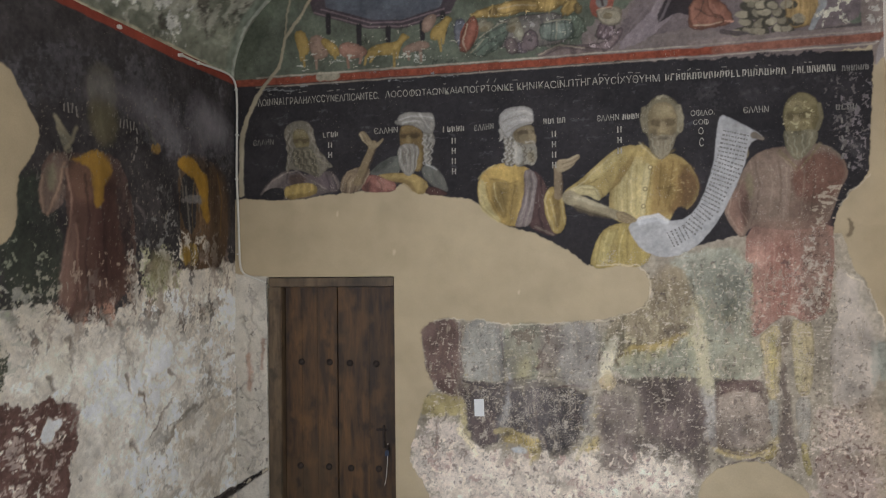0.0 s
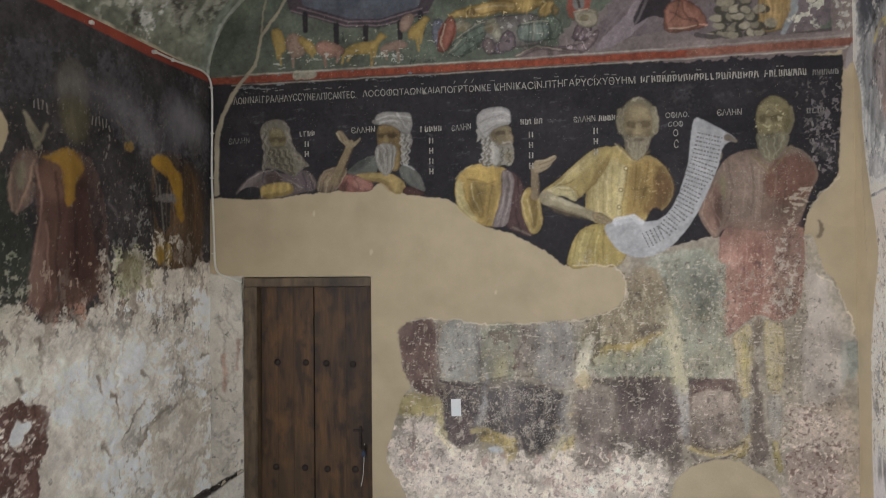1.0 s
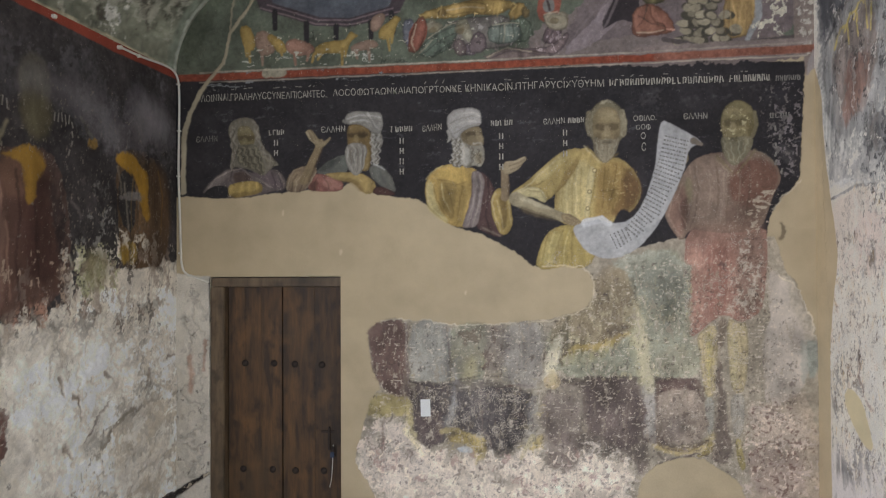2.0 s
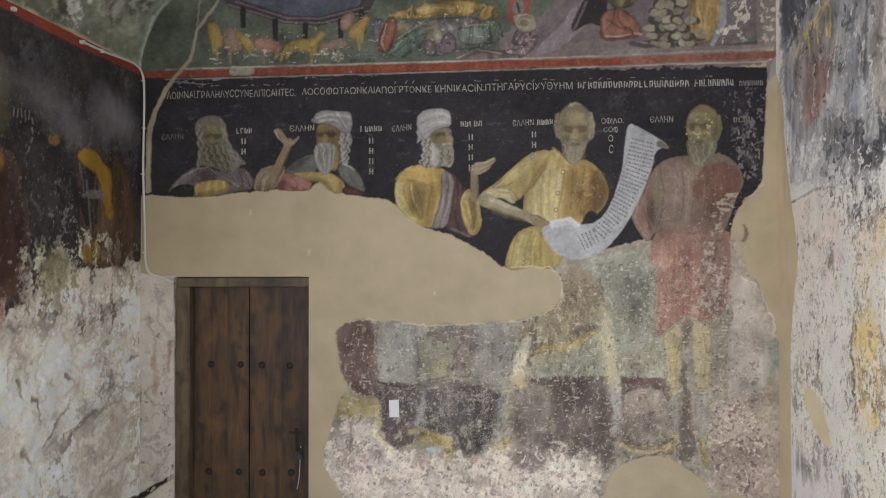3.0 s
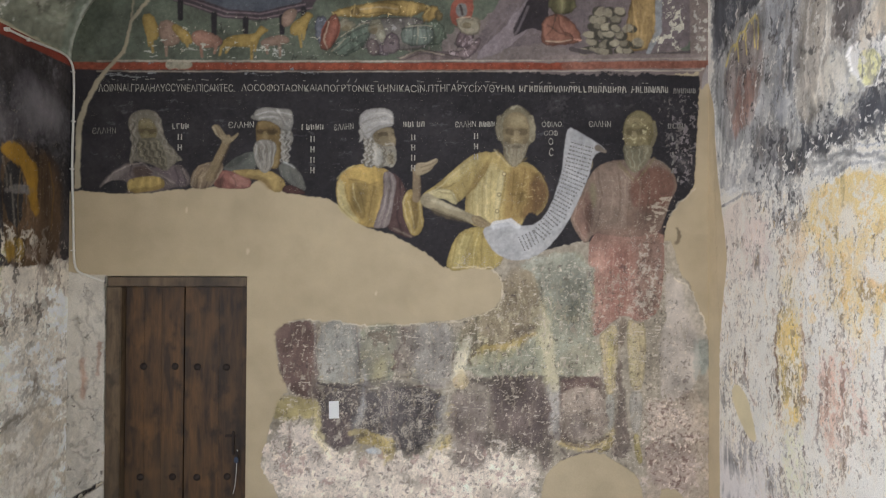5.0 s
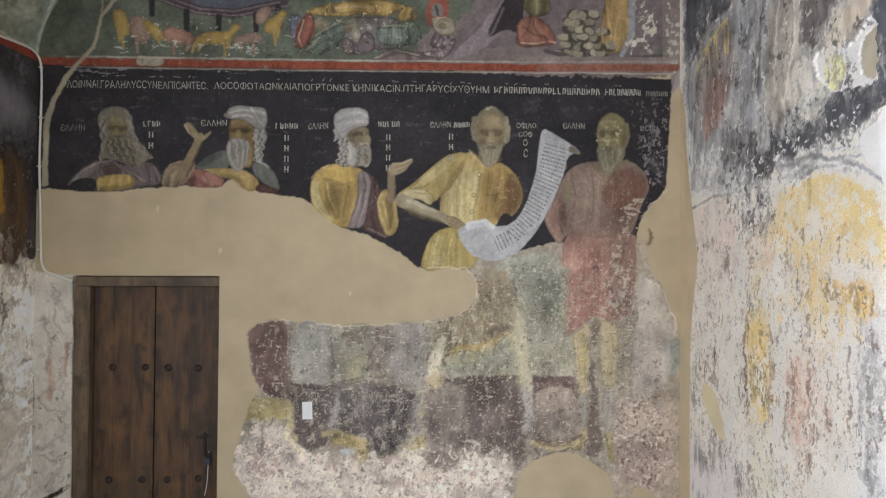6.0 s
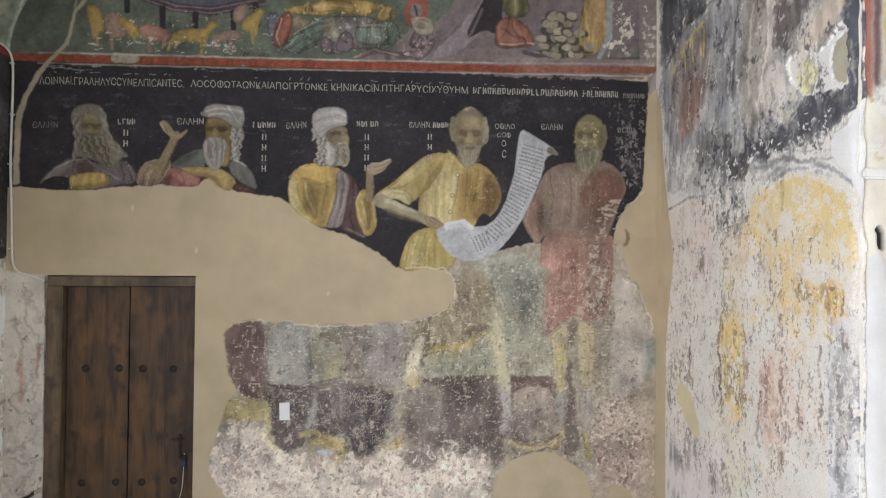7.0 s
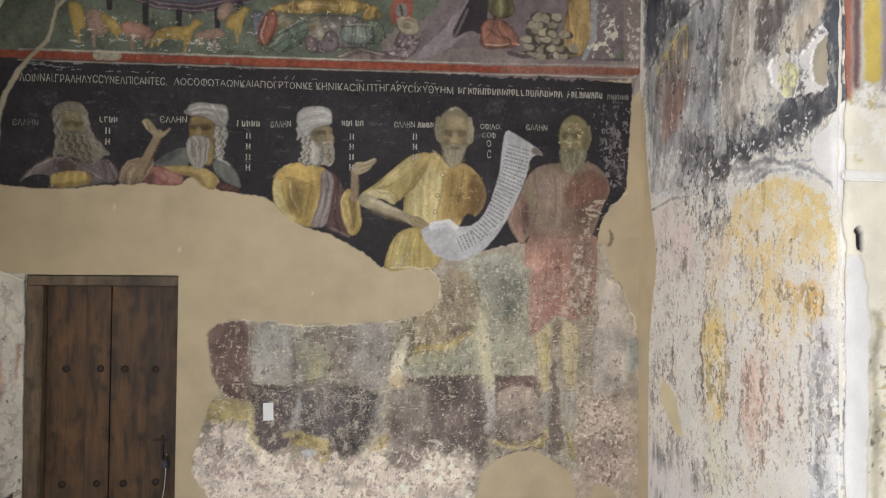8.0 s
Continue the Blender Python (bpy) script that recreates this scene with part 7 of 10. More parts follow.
# wide grey veils over the dark ground
lw.scour([(1.715, 2.708), (1.372, 2.817), (-0.036, 2.976), (-0.028, 2.292), (0.661, 2.374), (1.273, 2.542), (1.716, 2.400)], (104, 102, 106), 0.50, (0.20, 0.26), 1, strength=0.35, blend=0.8)
lw.scour([(1.053, 2.591), (0.099, 2.732), (0.103, 2.383), (0.846, 2.406)], (120, 116, 120), 0.48, (0.12, 0.30), 2, strength=0.3, blend=0.8)
lw.area([(1.716, 1.745), (1.716, 2.116), (1.555, 2.201), (1.436, 2.168), (1.406, 1.685), (1.556, 1.601)], (50, 53, 45), mottle=0.4, ragged=0.03, soft=0.02)
# first saint: maroon robe with a yellow collar
lw.area([(1.425, 1.638), (1.419, 1.783), (1.374, 1.978), (1.399, 2.148), (1.526, 2.018), (1.537, 2.204), (1.467, 2.284), (1.274, 2.313), (1.073, 2.329), (0.975, 2.191), (0.935, 1.942), (0.952, 1.718), (1.134, 1.566), (1.276, 1.527)], (78, 59, 52), label=2, fold=0.2, mottle=0.25, wear=0.25)
lw.area([(1.425, 1.638), (1.419, 1.783), (1.374, 1.929), (1.309, 1.906), (1.303, 1.630), (1.359, 1.585)], (96, 73, 65), label=2, fold=0.3, soft=0.03)
lw.area([(1.274, 2.160), (1.074, 2.208), (0.951, 1.997), (0.969, 1.747), (1.206, 1.727)], (58, 45, 42), label=2, fold=0.3, mottle=0.3, soft=0.04)
lw.area([(1.526, 2.037), (1.537, 2.192), (1.461, 2.261), (1.380, 2.223), (1.386, 2.095), (1.479, 2.011)], (100, 82, 72), label=2, fold=0.3)
lw.oval((1.467, 2.174), 0.035, 0.06, (124, 118, 92), -15, label=2, fold=0.3)
lw.area([(1.314, 2.302), (1.182, 2.342), (1.093, 2.286), (1.108, 2.204), (1.168, 2.171), (1.154, 2.088), (1.212, 2.079), (1.232, 2.216)], (126, 96, 38), label=2, fold=0.15, mottle=0.2)
lw.stroke([(1.379, 2.317), (1.423, 2.397), (1.442, 2.442)], 0.045, 0.02, (112, 106, 88), label=2, mottle=0.4)
lw.oval((1.166, 2.619), 0.095, 0.125, (84, 80, 68), 0, label=2, mottle=0.4, soft=0.02)
lw.oval((1.159, 2.488), 0.10, 0.12, (76, 70, 50), 0, label=2, mottle=0.4, soft=0.02)
left_things[2] = ("painted_saint", SAINTS, "soot-dark painted figure in a maroon robe with yellow collar")
# second saint by the corner
lw.area([(0.576, 1.798), (0.564, 2.015), (0.602, 2.321), (0.509, 2.427), (0.275, 2.428), (0.117, 2.277), (0.082, 1.967), (0.134, 1.807), (0.406, 1.764)], (76, 58, 40), label=3, fold=0.4, mottle=0.3, wear=0.3)
lw.area([(0.612, 2.344), (0.530, 2.418), (0.434, 2.400), (0.368, 2.330), (0.299, 2.292), (0.313, 2.092), (0.370, 2.102), (0.402, 2.248), (0.478, 2.336)], (128, 98, 36), label=3, fold=0.15, mottle=0.2)
lw.area([(0.572, 2.293), (0.478, 2.323), (0.403, 2.216), (0.432, 1.957), (0.564, 2.015)], (38, 36, 36), fold=0.2)
lw.area([(0.532, 2.185), (0.335, 2.196), (0.324, 2.157), (0.522, 2.136)], (96, 92, 90), mottle=0.3)
lw.area([(0.576, 1.798), (0.554, 1.922), (0.405, 1.925), (0.406, 1.796)], (120, 98, 44), label=3, fold=0.4, mottle=0.4)
lw.oval((0.388, 2.608), 0.13, 0.19, (84, 80, 84), 0, label=3, mottle=0.4, soft=0.03, strength=0.8)
lw.area([(0.811, 2.370), (0.815, 2.428), (0.746, 2.445), (0.737, 2.381)], (138, 106, 38), label=3, rounds=1, ragged=0.003)
lw.stroke([(0.783, 2.439), (0.863, 2.518)], 0.03, 0.02, (92, 90, 80), mottle=0.4, label=3)
left_things[3] = ("painted_saint", SAINTS, "dark painted figure with a bright ochre stole")
# pale green and rust where the dark paint thins out
lw.scour([(0.976, 1.885), (0.565, 1.922), (0.515, 1.641), (0.936, 1.606)], (152, 150, 118), 0.6, (0.06, 0.09), 4)
lw.scour([(1.342, 1.682), (0.760, 1.682), (0.762, 1.448), (1.343, 1.485)], (146, 110, 92), 0.40, (0.025, 0.12), 5)
lw.scour([(0.934, 1.998), (0.662, 2.313), (0.616, 1.829), (0.893, 1.801)], (104, 102, 98), 0.35, (0.03, 0.05), 6)
lw.scour([(1.716, 1.919), (1.555, 1.924), (1.556, 1.279), (1.716, 1.310)], (150, 146, 134), 0.40, (0.05, 0.04), 7)
# limewash field
lw.scour([(1.343, 1.509), (0.666, 1.708), (-0.234, 1.677), (-0.367, 0.146), (1.345, 0.748)], (206, 200, 190), 0.70, (0.16, 0.14), 10, blend=0.5)
lw.scour([(1.665, 1.521), (1.375, 1.537), (1.311, 1.257), (1.612, 1.200)], (200, 194, 182), 0.65, (0.09, 0.10), 11)
lw.scour([(0.894, 1.546), (-0.468, 1.669), (-0.446, 0.118), (0.857, 0.576)], (150, 145, 136), 0.36, (0.10, 0.06), 12, blend=0.5)
lw.scour([(0.621, 1.129), (-0.460, 1.123), (-0.446, 0.118), (0.625, 0.495)], (164, 154, 138), 0.45, (0.14, 0.12), 13, blend=0.5)
lw.scour([(1.375, 1.586), (-0.306, 1.448), (-0.291, 0.248), (1.377, 0.807)], (120, 114, 106), 0.16, (0.04, 0.07), 14, strength=0.7)
# maroon dado, scratched
lw.area([(2.142, 1.338), (1.665, 1.223), (1.438, 1.256), (1.311, 1.217), (1.318, 0.985), (1.377, 0.856), (1.440, 0.639), (2.141, 0.918)], (88, 64, 57), label=4, ragged=0.03, mottle=0.4, wear=0.32)
lw.scour([(1.860, 1.297), (1.344, 1.238), (1.345, 0.748), (1.860, 0.928)], (150, 132, 122), 0.34, (0.035, 0.022), 15, blend=0.3)
lw.scour([(1.860, 1.297), (1.344, 1.238), (1.345, 0.748), (1.860, 0.928)], (196, 184, 170), 0.26, (0.022, 0.020), 16, blend=0.3)
lw.oval((1.475, 1.113), 0.045, 0.055, (214, 206, 196), 0, ragged=0.012)
lw.oval((1.426, 1.130), 0.02, 0.03, (214, 206, 196), 0, ragged=0.012)
left_things[4] = ("painted_dado", SAINTS, "scratched maroon painted dado worn to plaster")
for crack in ([(1.343, 1.485), (1.330, 1.384), (1.357, 1.265)], [(0.939, 1.160), (0.906, 0.985), (0.915, 0.876)], [(0.896, 1.180), (0.669, 1.258), (0.410, 1.282)], [(0.287, 1.100), (0.239, 1.192)], [(0.719, 0.852), (0.682, 0.723)]):
    lw.stroke(crack, 0.016, 0.006, (104, 96, 88), strength=0.5, soft=0.010, ragged=0.03, mottle=0.6)
lw.stroke([(0.691, 0.874), (0.467, 1.006), (-0.014, 1.011)], 0.03, 0.02, (128, 120, 108), ragged=0.02, mottle=0.4)
lw.stroke([(0.155, 0.363), (-0.075, 0.409), (-0.370, 0.419)], 0.05, 0.02, (54, 48, 44), ragged=0.008, relief=-0.03)
lw.stroke([(-0.213, 1.159), (-0.195, 0.941)], 0.04, 0.03, (138, 88, 66), mottle=0.4)
lw.scour([(1.716, 1.745), (1.375, 1.733), (0.664, 1.889), (-0.024, 1.934), (-0.019, 1.471), (0.668, 1.408), (1.375, 1.391), (1.716, 1.440)], (58, 52, 48), 0.34, (0.05, 0.16), 31, soft=0.07, strength=0.75)
lw.scour([(1.664, 1.787), (1.342, 1.806), (0.664, 1.950), (-0.025, 2.006), (-0.019, 1.471), (0.668, 1.408), (1.375, 1.391), (1.665, 1.433)], (180, 172, 158), 0.36, (0.05, 0.12), 32, soft=0.07, strength=0.75)
lw.scour([(1.664, 1.743), (1.342, 1.756), (0.664, 1.889), (-0.024, 1.934), (-0.020, 1.542), (0.667, 1.468), (1.375, 1.439), (1.665, 1.477)], (120, 104, 92), 0.40, (0.03, 0.08), 38, soft=0.07, strength=0.6)
lw.scour([(1.554, 2.434), (-0.033, 2.759), (-0.022, 1.792), (1.555, 1.693)], (98, 92, 86), 0.14, (0.014, 0.03), 33, soft=0.04, strength=0.5)
lw.scour([(1.554, 2.434), (-0.033, 2.759), (-0.022, 1.792), (1.555, 1.693)], (28, 26, 27), 0.28, (0.06, 0.12), 34, soft=0.04, strength=0.6, blend=0.4)
lw.pleats([(1.373, 2.150), (1.093, 2.179)], [(1.400, 1.661), (1.133, 1.619)], 9, (128, 98, 84), (52, 40, 37), 0.012, 0.4, 0.03, seed=1)
lw.pleats([(1.520, 2.182), (1.399, 2.221)], [(1.515, 2.028), (1.412, 2.069)], 5, (134, 116, 98), (58, 48, 42), 0.010, 0.5, 0.02, seed=2)
lw.stroke([(1.380, 1.929), (1.412, 1.782), (1.419, 1.650)], 0.02, 0.014, (142, 112, 98), strength=0.6, soft=0.01)
lw.pleats([(0.510, 2.332), (0.154, 2.308)], [(0.540, 1.829), (0.134, 1.845)], 8, (124, 98, 52), (36, 30, 26), 0.012, 0.45, 0.03, seed=3)
lw.scour([(1.091, 2.609), (0.034, 2.781), (0.071, 2.387), (0.661, 2.344), (1.014, 2.434)], (126, 123, 127), 0.45, (0.08, 0.22), 39, soft=0.06, strength=0.25, blend=0.8)
lw.scour([(1.554, 2.457), (0.659, 2.648), (0.665, 1.799), (1.555, 1.808)], (142, 134, 118), 0.10, (0.012, 0.03), 40, soft=0.04, strength=0.7)
lw.scour([(1.407, 1.589), (-0.308, 1.599), (-0.291, 0.248), (1.409, 0.818)], (130, 122, 112), 0.16, (0.02, 0.04), 35, soft=0.04, strength=0.7)
lw.scour([(1.407, 1.444), (0.667, 1.528), (0.674, 0.571), (1.409, 0.818)], (66, 56, 50), 0.11, (0.02, 0.05), 36, soft=0.04, strength=0.8)
lw.scour([(0.895, 1.434), (-0.384, 1.441), (-0.368, 0.222), (0.899, 0.647)], (212, 208, 200), 0.36, (0.06, 0.05), 37, soft=0.04, strength=0.8)
lw.patina((lw.lab > 0) * 1.0, 0.75, 0.12, 1)
lw.patina((lw.lab == 0) * 1.0, 0.45, 0.05, 2)
# soft areas: dark soot, pale grey haze and the worn shapes of the two saints
def soot(outline, colour, strength=0.7, soft=0.035):
    lw.area(outline, colour, strength=strength, soft=soft, ragged=0.014, mottle=0.35, fold=0.12)


soot([(1.554, 2.760), (1.091, 2.799), (0.033, 2.888), (0.038, 2.391), (0.662, 2.222), (1.056, 1.938), (1.437, 1.807), (1.611, 1.877), (1.555, 2.109), (1.373, 2.347), (1.554, 2.480)], (38, 35, 36), 0.38, 0.08)
# three pale grey hazes, laid with the same soft edge
soot([(1.106, 2.687), (0.888, 2.656), (0.659, 2.617), (0.498, 2.492), (0.571, 2.418), (0.755, 2.491), (0.948, 2.569), (1.091, 2.609)], (96, 92, 95), 0.5, 0.10)
soot([(0.443, 2.675), (0.284, 2.748), (0.125, 2.727), (0.088, 2.560), (0.286, 2.487), (0.422, 2.504)], (98, 94, 96), 0.7, 0.07)
soot([(1.266, 2.631), (1.195, 2.690), (1.114, 2.669), (1.099, 2.554), (1.167, 2.566), (1.245, 2.559)], (92, 88, 86), 0.65, 0.07)
soot([(1.210, 2.567), (1.107, 2.579), (1.092, 2.458), (1.077, 2.380), (1.182, 2.347), (1.225, 2.434)], (70, 65, 50), 0.8, 0.03)
soot([(1.419, 1.686), (1.393, 1.880), (1.361, 2.028), (1.380, 2.150), (1.373, 2.244), (1.301, 2.284), (1.160, 2.330), (1.085, 2.260), (1.063, 2.073), (1.025, 1.857), (0.993, 1.706), (1.080, 1.629), (1.276, 1.608), (1.375, 1.586)], (74, 54, 47), 0.85, 0.02)
soot([(1.274, 2.160), (1.108, 2.230), (1.071, 2.046), (1.033, 1.830), (1.009, 1.720), (1.206, 1.701), (1.240, 1.933)], (58, 39, 35), 0.7, 0.04)
soot([(1.419, 1.686), (1.393, 1.880), (1.354, 2.028), (1.322, 2.015), (1.342, 1.855), (1.336, 1.657), (1.375, 1.596)], (104, 82, 72), 0.65, 0.02)
soot([(1.373, 2.268), (1.239, 2.303), (1.204, 2.193), (1.240, 2.087), (1.348, 2.103)], (94, 71, 58), 0.6, 0.03)
soot([(1.532, 2.162), (1.508, 2.235), (1.442, 2.288), (1.373, 2.273), (1.386, 2.178), (1.436, 2.091), (1.473, 2.016), (1.509, 2.024), (1.532, 2.092)], (96, 80, 71), 0.8, 0.012)
soot([(1.485, 2.210), (1.448, 2.239), (1.430, 2.188), (1.461, 2.127), (1.485, 2.148)], (116, 112, 92), 0.7, 0.012)
soot([(1.373, 2.273), (1.274, 2.305), (1.189, 2.336), (1.138, 2.296), (1.097, 2.253), (1.131, 2.196), (1.164, 2.166), (1.161, 2.077), (1.226, 2.072), (1.218, 2.187), (1.260, 2.259), (1.334, 2.274)], (132, 101, 40), 0.8, 0.010)
soot([(1.225, 2.165), (1.161, 2.172), (1.161, 2.077), (1.226, 2.072)], (104, 78, 34), 0.6, 0.014)
soot([(0.602, 2.358), (0.540, 2.403), (0.456, 2.403), (0.379, 2.349), (0.299, 2.319), (0.301, 2.119), (0.278, 2.041), (0.359, 2.050), (0.375, 2.186), (0.430, 2.271), (0.510, 2.320), (0.572, 2.318)], (130, 98, 34), 0.8, 0.010)
soot([(0.299, 2.385), (0.141, 2.378), (0.079, 2.246), (0.069, 1.967), (0.135, 1.779), (0.339, 1.782), (0.278, 2.028)], (60, 46, 34), 0.75, 0.03)
soot([(0.575, 1.891), (0.502, 1.923), (0.471, 1.822), (0.535, 1.791)], (118, 92, 36), 0.75, 0.014)
soot([(0.841, 1.841), (0.703, 1.889), (0.646, 1.799), (0.666, 1.678), (0.824, 1.679)], (120, 114, 84), 0.6, 0.04)
soot([(1.690, 1.876), (1.555, 1.924), (1.437, 1.831), (1.425, 1.638), (1.556, 1.601), (1.665, 1.521), (1.716, 1.614), (1.716, 1.832)], (46, 47, 40), 0.45, 0.04)
for path, w, tint in (([(1.445, 2.444), (1.411, 2.402), (1.366, 2.366)], 0.022, (124, 116, 96)), ([(1.433, 2.396), (1.392, 2.369), (1.360, 2.349)], 0.018, (112, 104, 86)), ([(1.327, 2.415), (1.354, 2.351), (1.392, 2.305)], 0.020, (120, 112, 92)), ([(1.520, 2.178), (1.526, 2.100), (1.503, 2.029)], 0.014, (138, 116, 98)),
                      ([(1.399, 2.250), (1.411, 2.171), (1.461, 2.070), (1.485, 2.020)], 0.014, (138, 114, 96)), ([(1.380, 2.223), (1.354, 2.103), (1.361, 2.003), (1.400, 1.855)], 0.014, (130, 104, 90)), ([(1.274, 2.211), (1.254, 2.035), (1.275, 1.831), (1.255, 1.652)], 0.016, (48, 34, 31)), ([(1.168, 2.061), (1.154, 1.909), (1.133, 1.724)], 0.016, (48, 33, 30)),
                      ([(1.328, 1.980), (1.322, 1.831), (1.303, 1.655)], 0.014, (118, 92, 80)), ([(0.521, 2.236), (0.501, 2.112), (0.481, 1.980)], 0.018, (104, 98, 90)), ([(0.582, 2.311), (0.552, 2.233), (0.542, 2.141)], 0.012, (92, 86, 76)), ([(0.553, 2.152), (0.369, 2.154)], 0.020, (98, 92, 90)), ([(0.203, 2.337), (0.156, 2.170), (0.183, 1.964)], 0.014, (92, 70, 36)),
                      ([(0.934, 2.096), (0.883, 2.069), (0.866, 2.030)], 0.018, (86, 80, 78)), ([(0.952, 1.841), (0.927, 1.790)], 0.016, (134, 130, 118))):
    lw.stroke(path, w, w * 0.6, tint, strength=0.7, soft=0.008, ragged=0.008, mottle=0.4)
for outline, tint, share, grain, seed in (([(1.555, 1.877), (0.892, 1.886), (0.894, 1.546), (1.556, 1.509)], (150, 132, 116), 0.20, (0.018, 0.05), 61), ([(1.610, 2.605), (0.099, 2.802), (0.108, 1.897), (1.555, 1.877)], (104, 97, 88), 0.07, (0.014, 0.022), 62), ([(1.716, 2.006), (1.406, 1.928), (1.407, 1.492), (1.716, 1.440)], (128, 130, 112), 0.16, (0.024, 0.030), 63)):
    lw.scour(outline, tint, share, grain, seed, soft=0.05, strength=0.7)
lw.scour([(1.716, 1.614), (1.555, 1.670), (1.375, 1.635), (1.310, 1.381), (1.556, 1.325), (1.716, 1.354)], (176, 168, 154), 0.55, (0.05, 0.06), 64, soft=0.05, strength=0.8, blend=0.3)
lw.scour([(1.716, 1.788), (1.406, 1.807), (1.343, 1.583), (1.716, 1.527)], (142, 138, 122), 0.24, (0.02, 0.035), 65, soft=0.04, strength=0.7)
# whiter, smoother limewash with small dark chips
soot([(1.310, 1.506), (0.895, 1.518), (0.464, 1.384), (0.412, 1.122), (0.810, 0.962), (0.899, 0.647), (1.279, 0.774), (1.278, 1.075), (1.344, 1.287)], (202, 195, 184), 0.5, 0.06)
soot([(1.556, 1.417), (1.375, 1.488), (1.311, 1.306), (1.407, 1.275), (1.556, 1.325)], (196, 190, 176), 0.5, 0.03)
soot([(0.519, 1.079), (0.052, 1.023), (0.060, 0.365), (0.575, 0.538), (0.573, 0.844)], (160, 152, 140), 0.45, 0.06)
for path, w in (([(0.979, 1.264), (0.963, 1.192)], 0.030), ([(0.888, 1.150), (0.863, 1.032)], 0.028), ([(0.956, 0.942), (0.915, 0.876)], 0.036), ([(1.362, 1.487), (1.337, 1.385), (1.330, 1.335)], 0.024), ([(0.263, 1.195), (0.322, 1.073)], 0.024), ([(0.819, 0.936), (0.718, 1.029), (0.621, 1.083)], 0.022), ([(0.089, 1.238), (0.024, 1.257)], 0.030), ([(0.669, 1.243), (0.610, 1.206)], 0.026), ([(1.469, 1.333), (1.457, 1.284)], 0.028), ([(0.896, 1.180), (0.871, 1.090)], 0.02)):
    lw.stroke(path, w, w * 0.4, (92, 80, 70), strength=0.75, soft=0.010, ragged=0.022, mottle=0.5, relief=-0.006)
lw.stroke([(0.246, 0.408), (0.136, 0.404), (-0.007, 0.399)], 0.034, 0.034, (44, 39, 36), ragged=0.008, relief=-0.02, strength=0.9)
# red border, sloping repair patch
lw.stroke([(-0.063, 2.961), (0.608, 2.949), (1.090, 2.961), (1.465, 2.966), (1.814, 2.971)], 0.060, 0.058, (112, 52, 40), label=5, ragged=0.003, mottle=0.25, wear=0.25)
lw.stroke([(-0.063, 2.998), (0.607, 2.983), (1.090, 2.996), (1.465, 3.000)], 0.008, 0.008, (150, 140, 112), ragged=0.004, mottle=0.6)
left_things[5] = ("painted_border", SAINTS, "red painted border band")
lw.area([(2.145, 2.646), (1.716, 2.598), (1.658, 2.569), (1.605, 2.469), (1.537, 2.386), (1.526, 2.331), (1.583, 2.232), (1.643, 2.168), (1.643, 1.966), (1.680, 1.909), (1.716, 1.886), (2.143, 1.814)], (148, 134, 110), label=0, rounds=1, ragged=0.006, wear=0.05, relief=0.004, mottle=0.06)
# rubble bulges under the limewash
for ridge in ([(1.170, 1.569), (0.978, 1.512), (0.667, 1.528), (0.353, 1.437), (-0.019, 1.471)], [(1.343, 1.386), (1.276, 1.452), (1.058, 1.452), (0.852, 1.357), (0.845, 1.142)], [(0.718, 1.117), (0.519, 1.203), (0.239, 1.192), (-0.083, 1.106)], [(0.572, 0.905), (0.241, 0.958), (-0.300, 0.921)],
              [(0.898, 0.871), (0.672, 0.869), (0.574, 0.721), (0.595, 0.545)], [(0.360, 0.628), (0.121, 0.659), (-0.295, 0.583)], [(-0.160, 1.607), (-0.245, 1.378), (-0.085, 1.250)]):
    lw.stroke(ridge, 0.036, 0.020, (156, 149, 138), strength=0.4, ragged=0.04, soft=0.020, relief=-0.006)
low = step(-lw.v, -1.75, -1.45)
lumps = fbm(lw.u, lw.v, 0.24, 0.17, 301, 4)
lw.rel += low * (0.013 * lumps + 0.005 * fbm(lw.u, lw.v, 0.07, 0.05, 302, 3)) + 0.002 * fbm(lw.u, lw.v, 0.3, 0.3, 303, 3)
lw.rel *= step(lw.u, 0.0, 0.10)

made_l = surface(lw, on_left, left_things, FRESCO)
tagged(made_l[0], "rough whitewashed stone wall with beige repair plaster above", "wall", kind="structure")
tagged(made_l[SAINTS], "soot-blackened fresco of standing saints peeling off below", "mural")

# ---------------------------------------------------------------- the pier wall (east) and its end
# the high gain carries part of this wall's stronger daylight in its colour
rw = Canvas(0.0, 1.76, 0.30, 3.56, 0.0038, (172, 164, 152), 1.92, 400)
right_things = {0: ("wall_east", None, ""), 1: ("flaking_saint_fresco", None, "")}
rw.col *= (1 + 0.08 * rw.rain + 0.1 * rw.cloud)[..., None]
rw.wear += 0.4
rw.area([(-0.060, 4.645), (1.762, 3.509), (1.768, 2.445), (1.701, 2.382), (1.570, 2.349), (1.604, 2.250), (1.747, 2.141), (1.776, 1.531), (1.731, 0.654), (0.167, -0.023), (0.154, 1.211), (0.117, 1.766), (0.079, 2.404), (0.010, 2.920)], (198, 190, 176), label=1, rounds=0, ragged=0.02, mottle=0.14, fold=0.14, wear=0.6, relief=0.003)
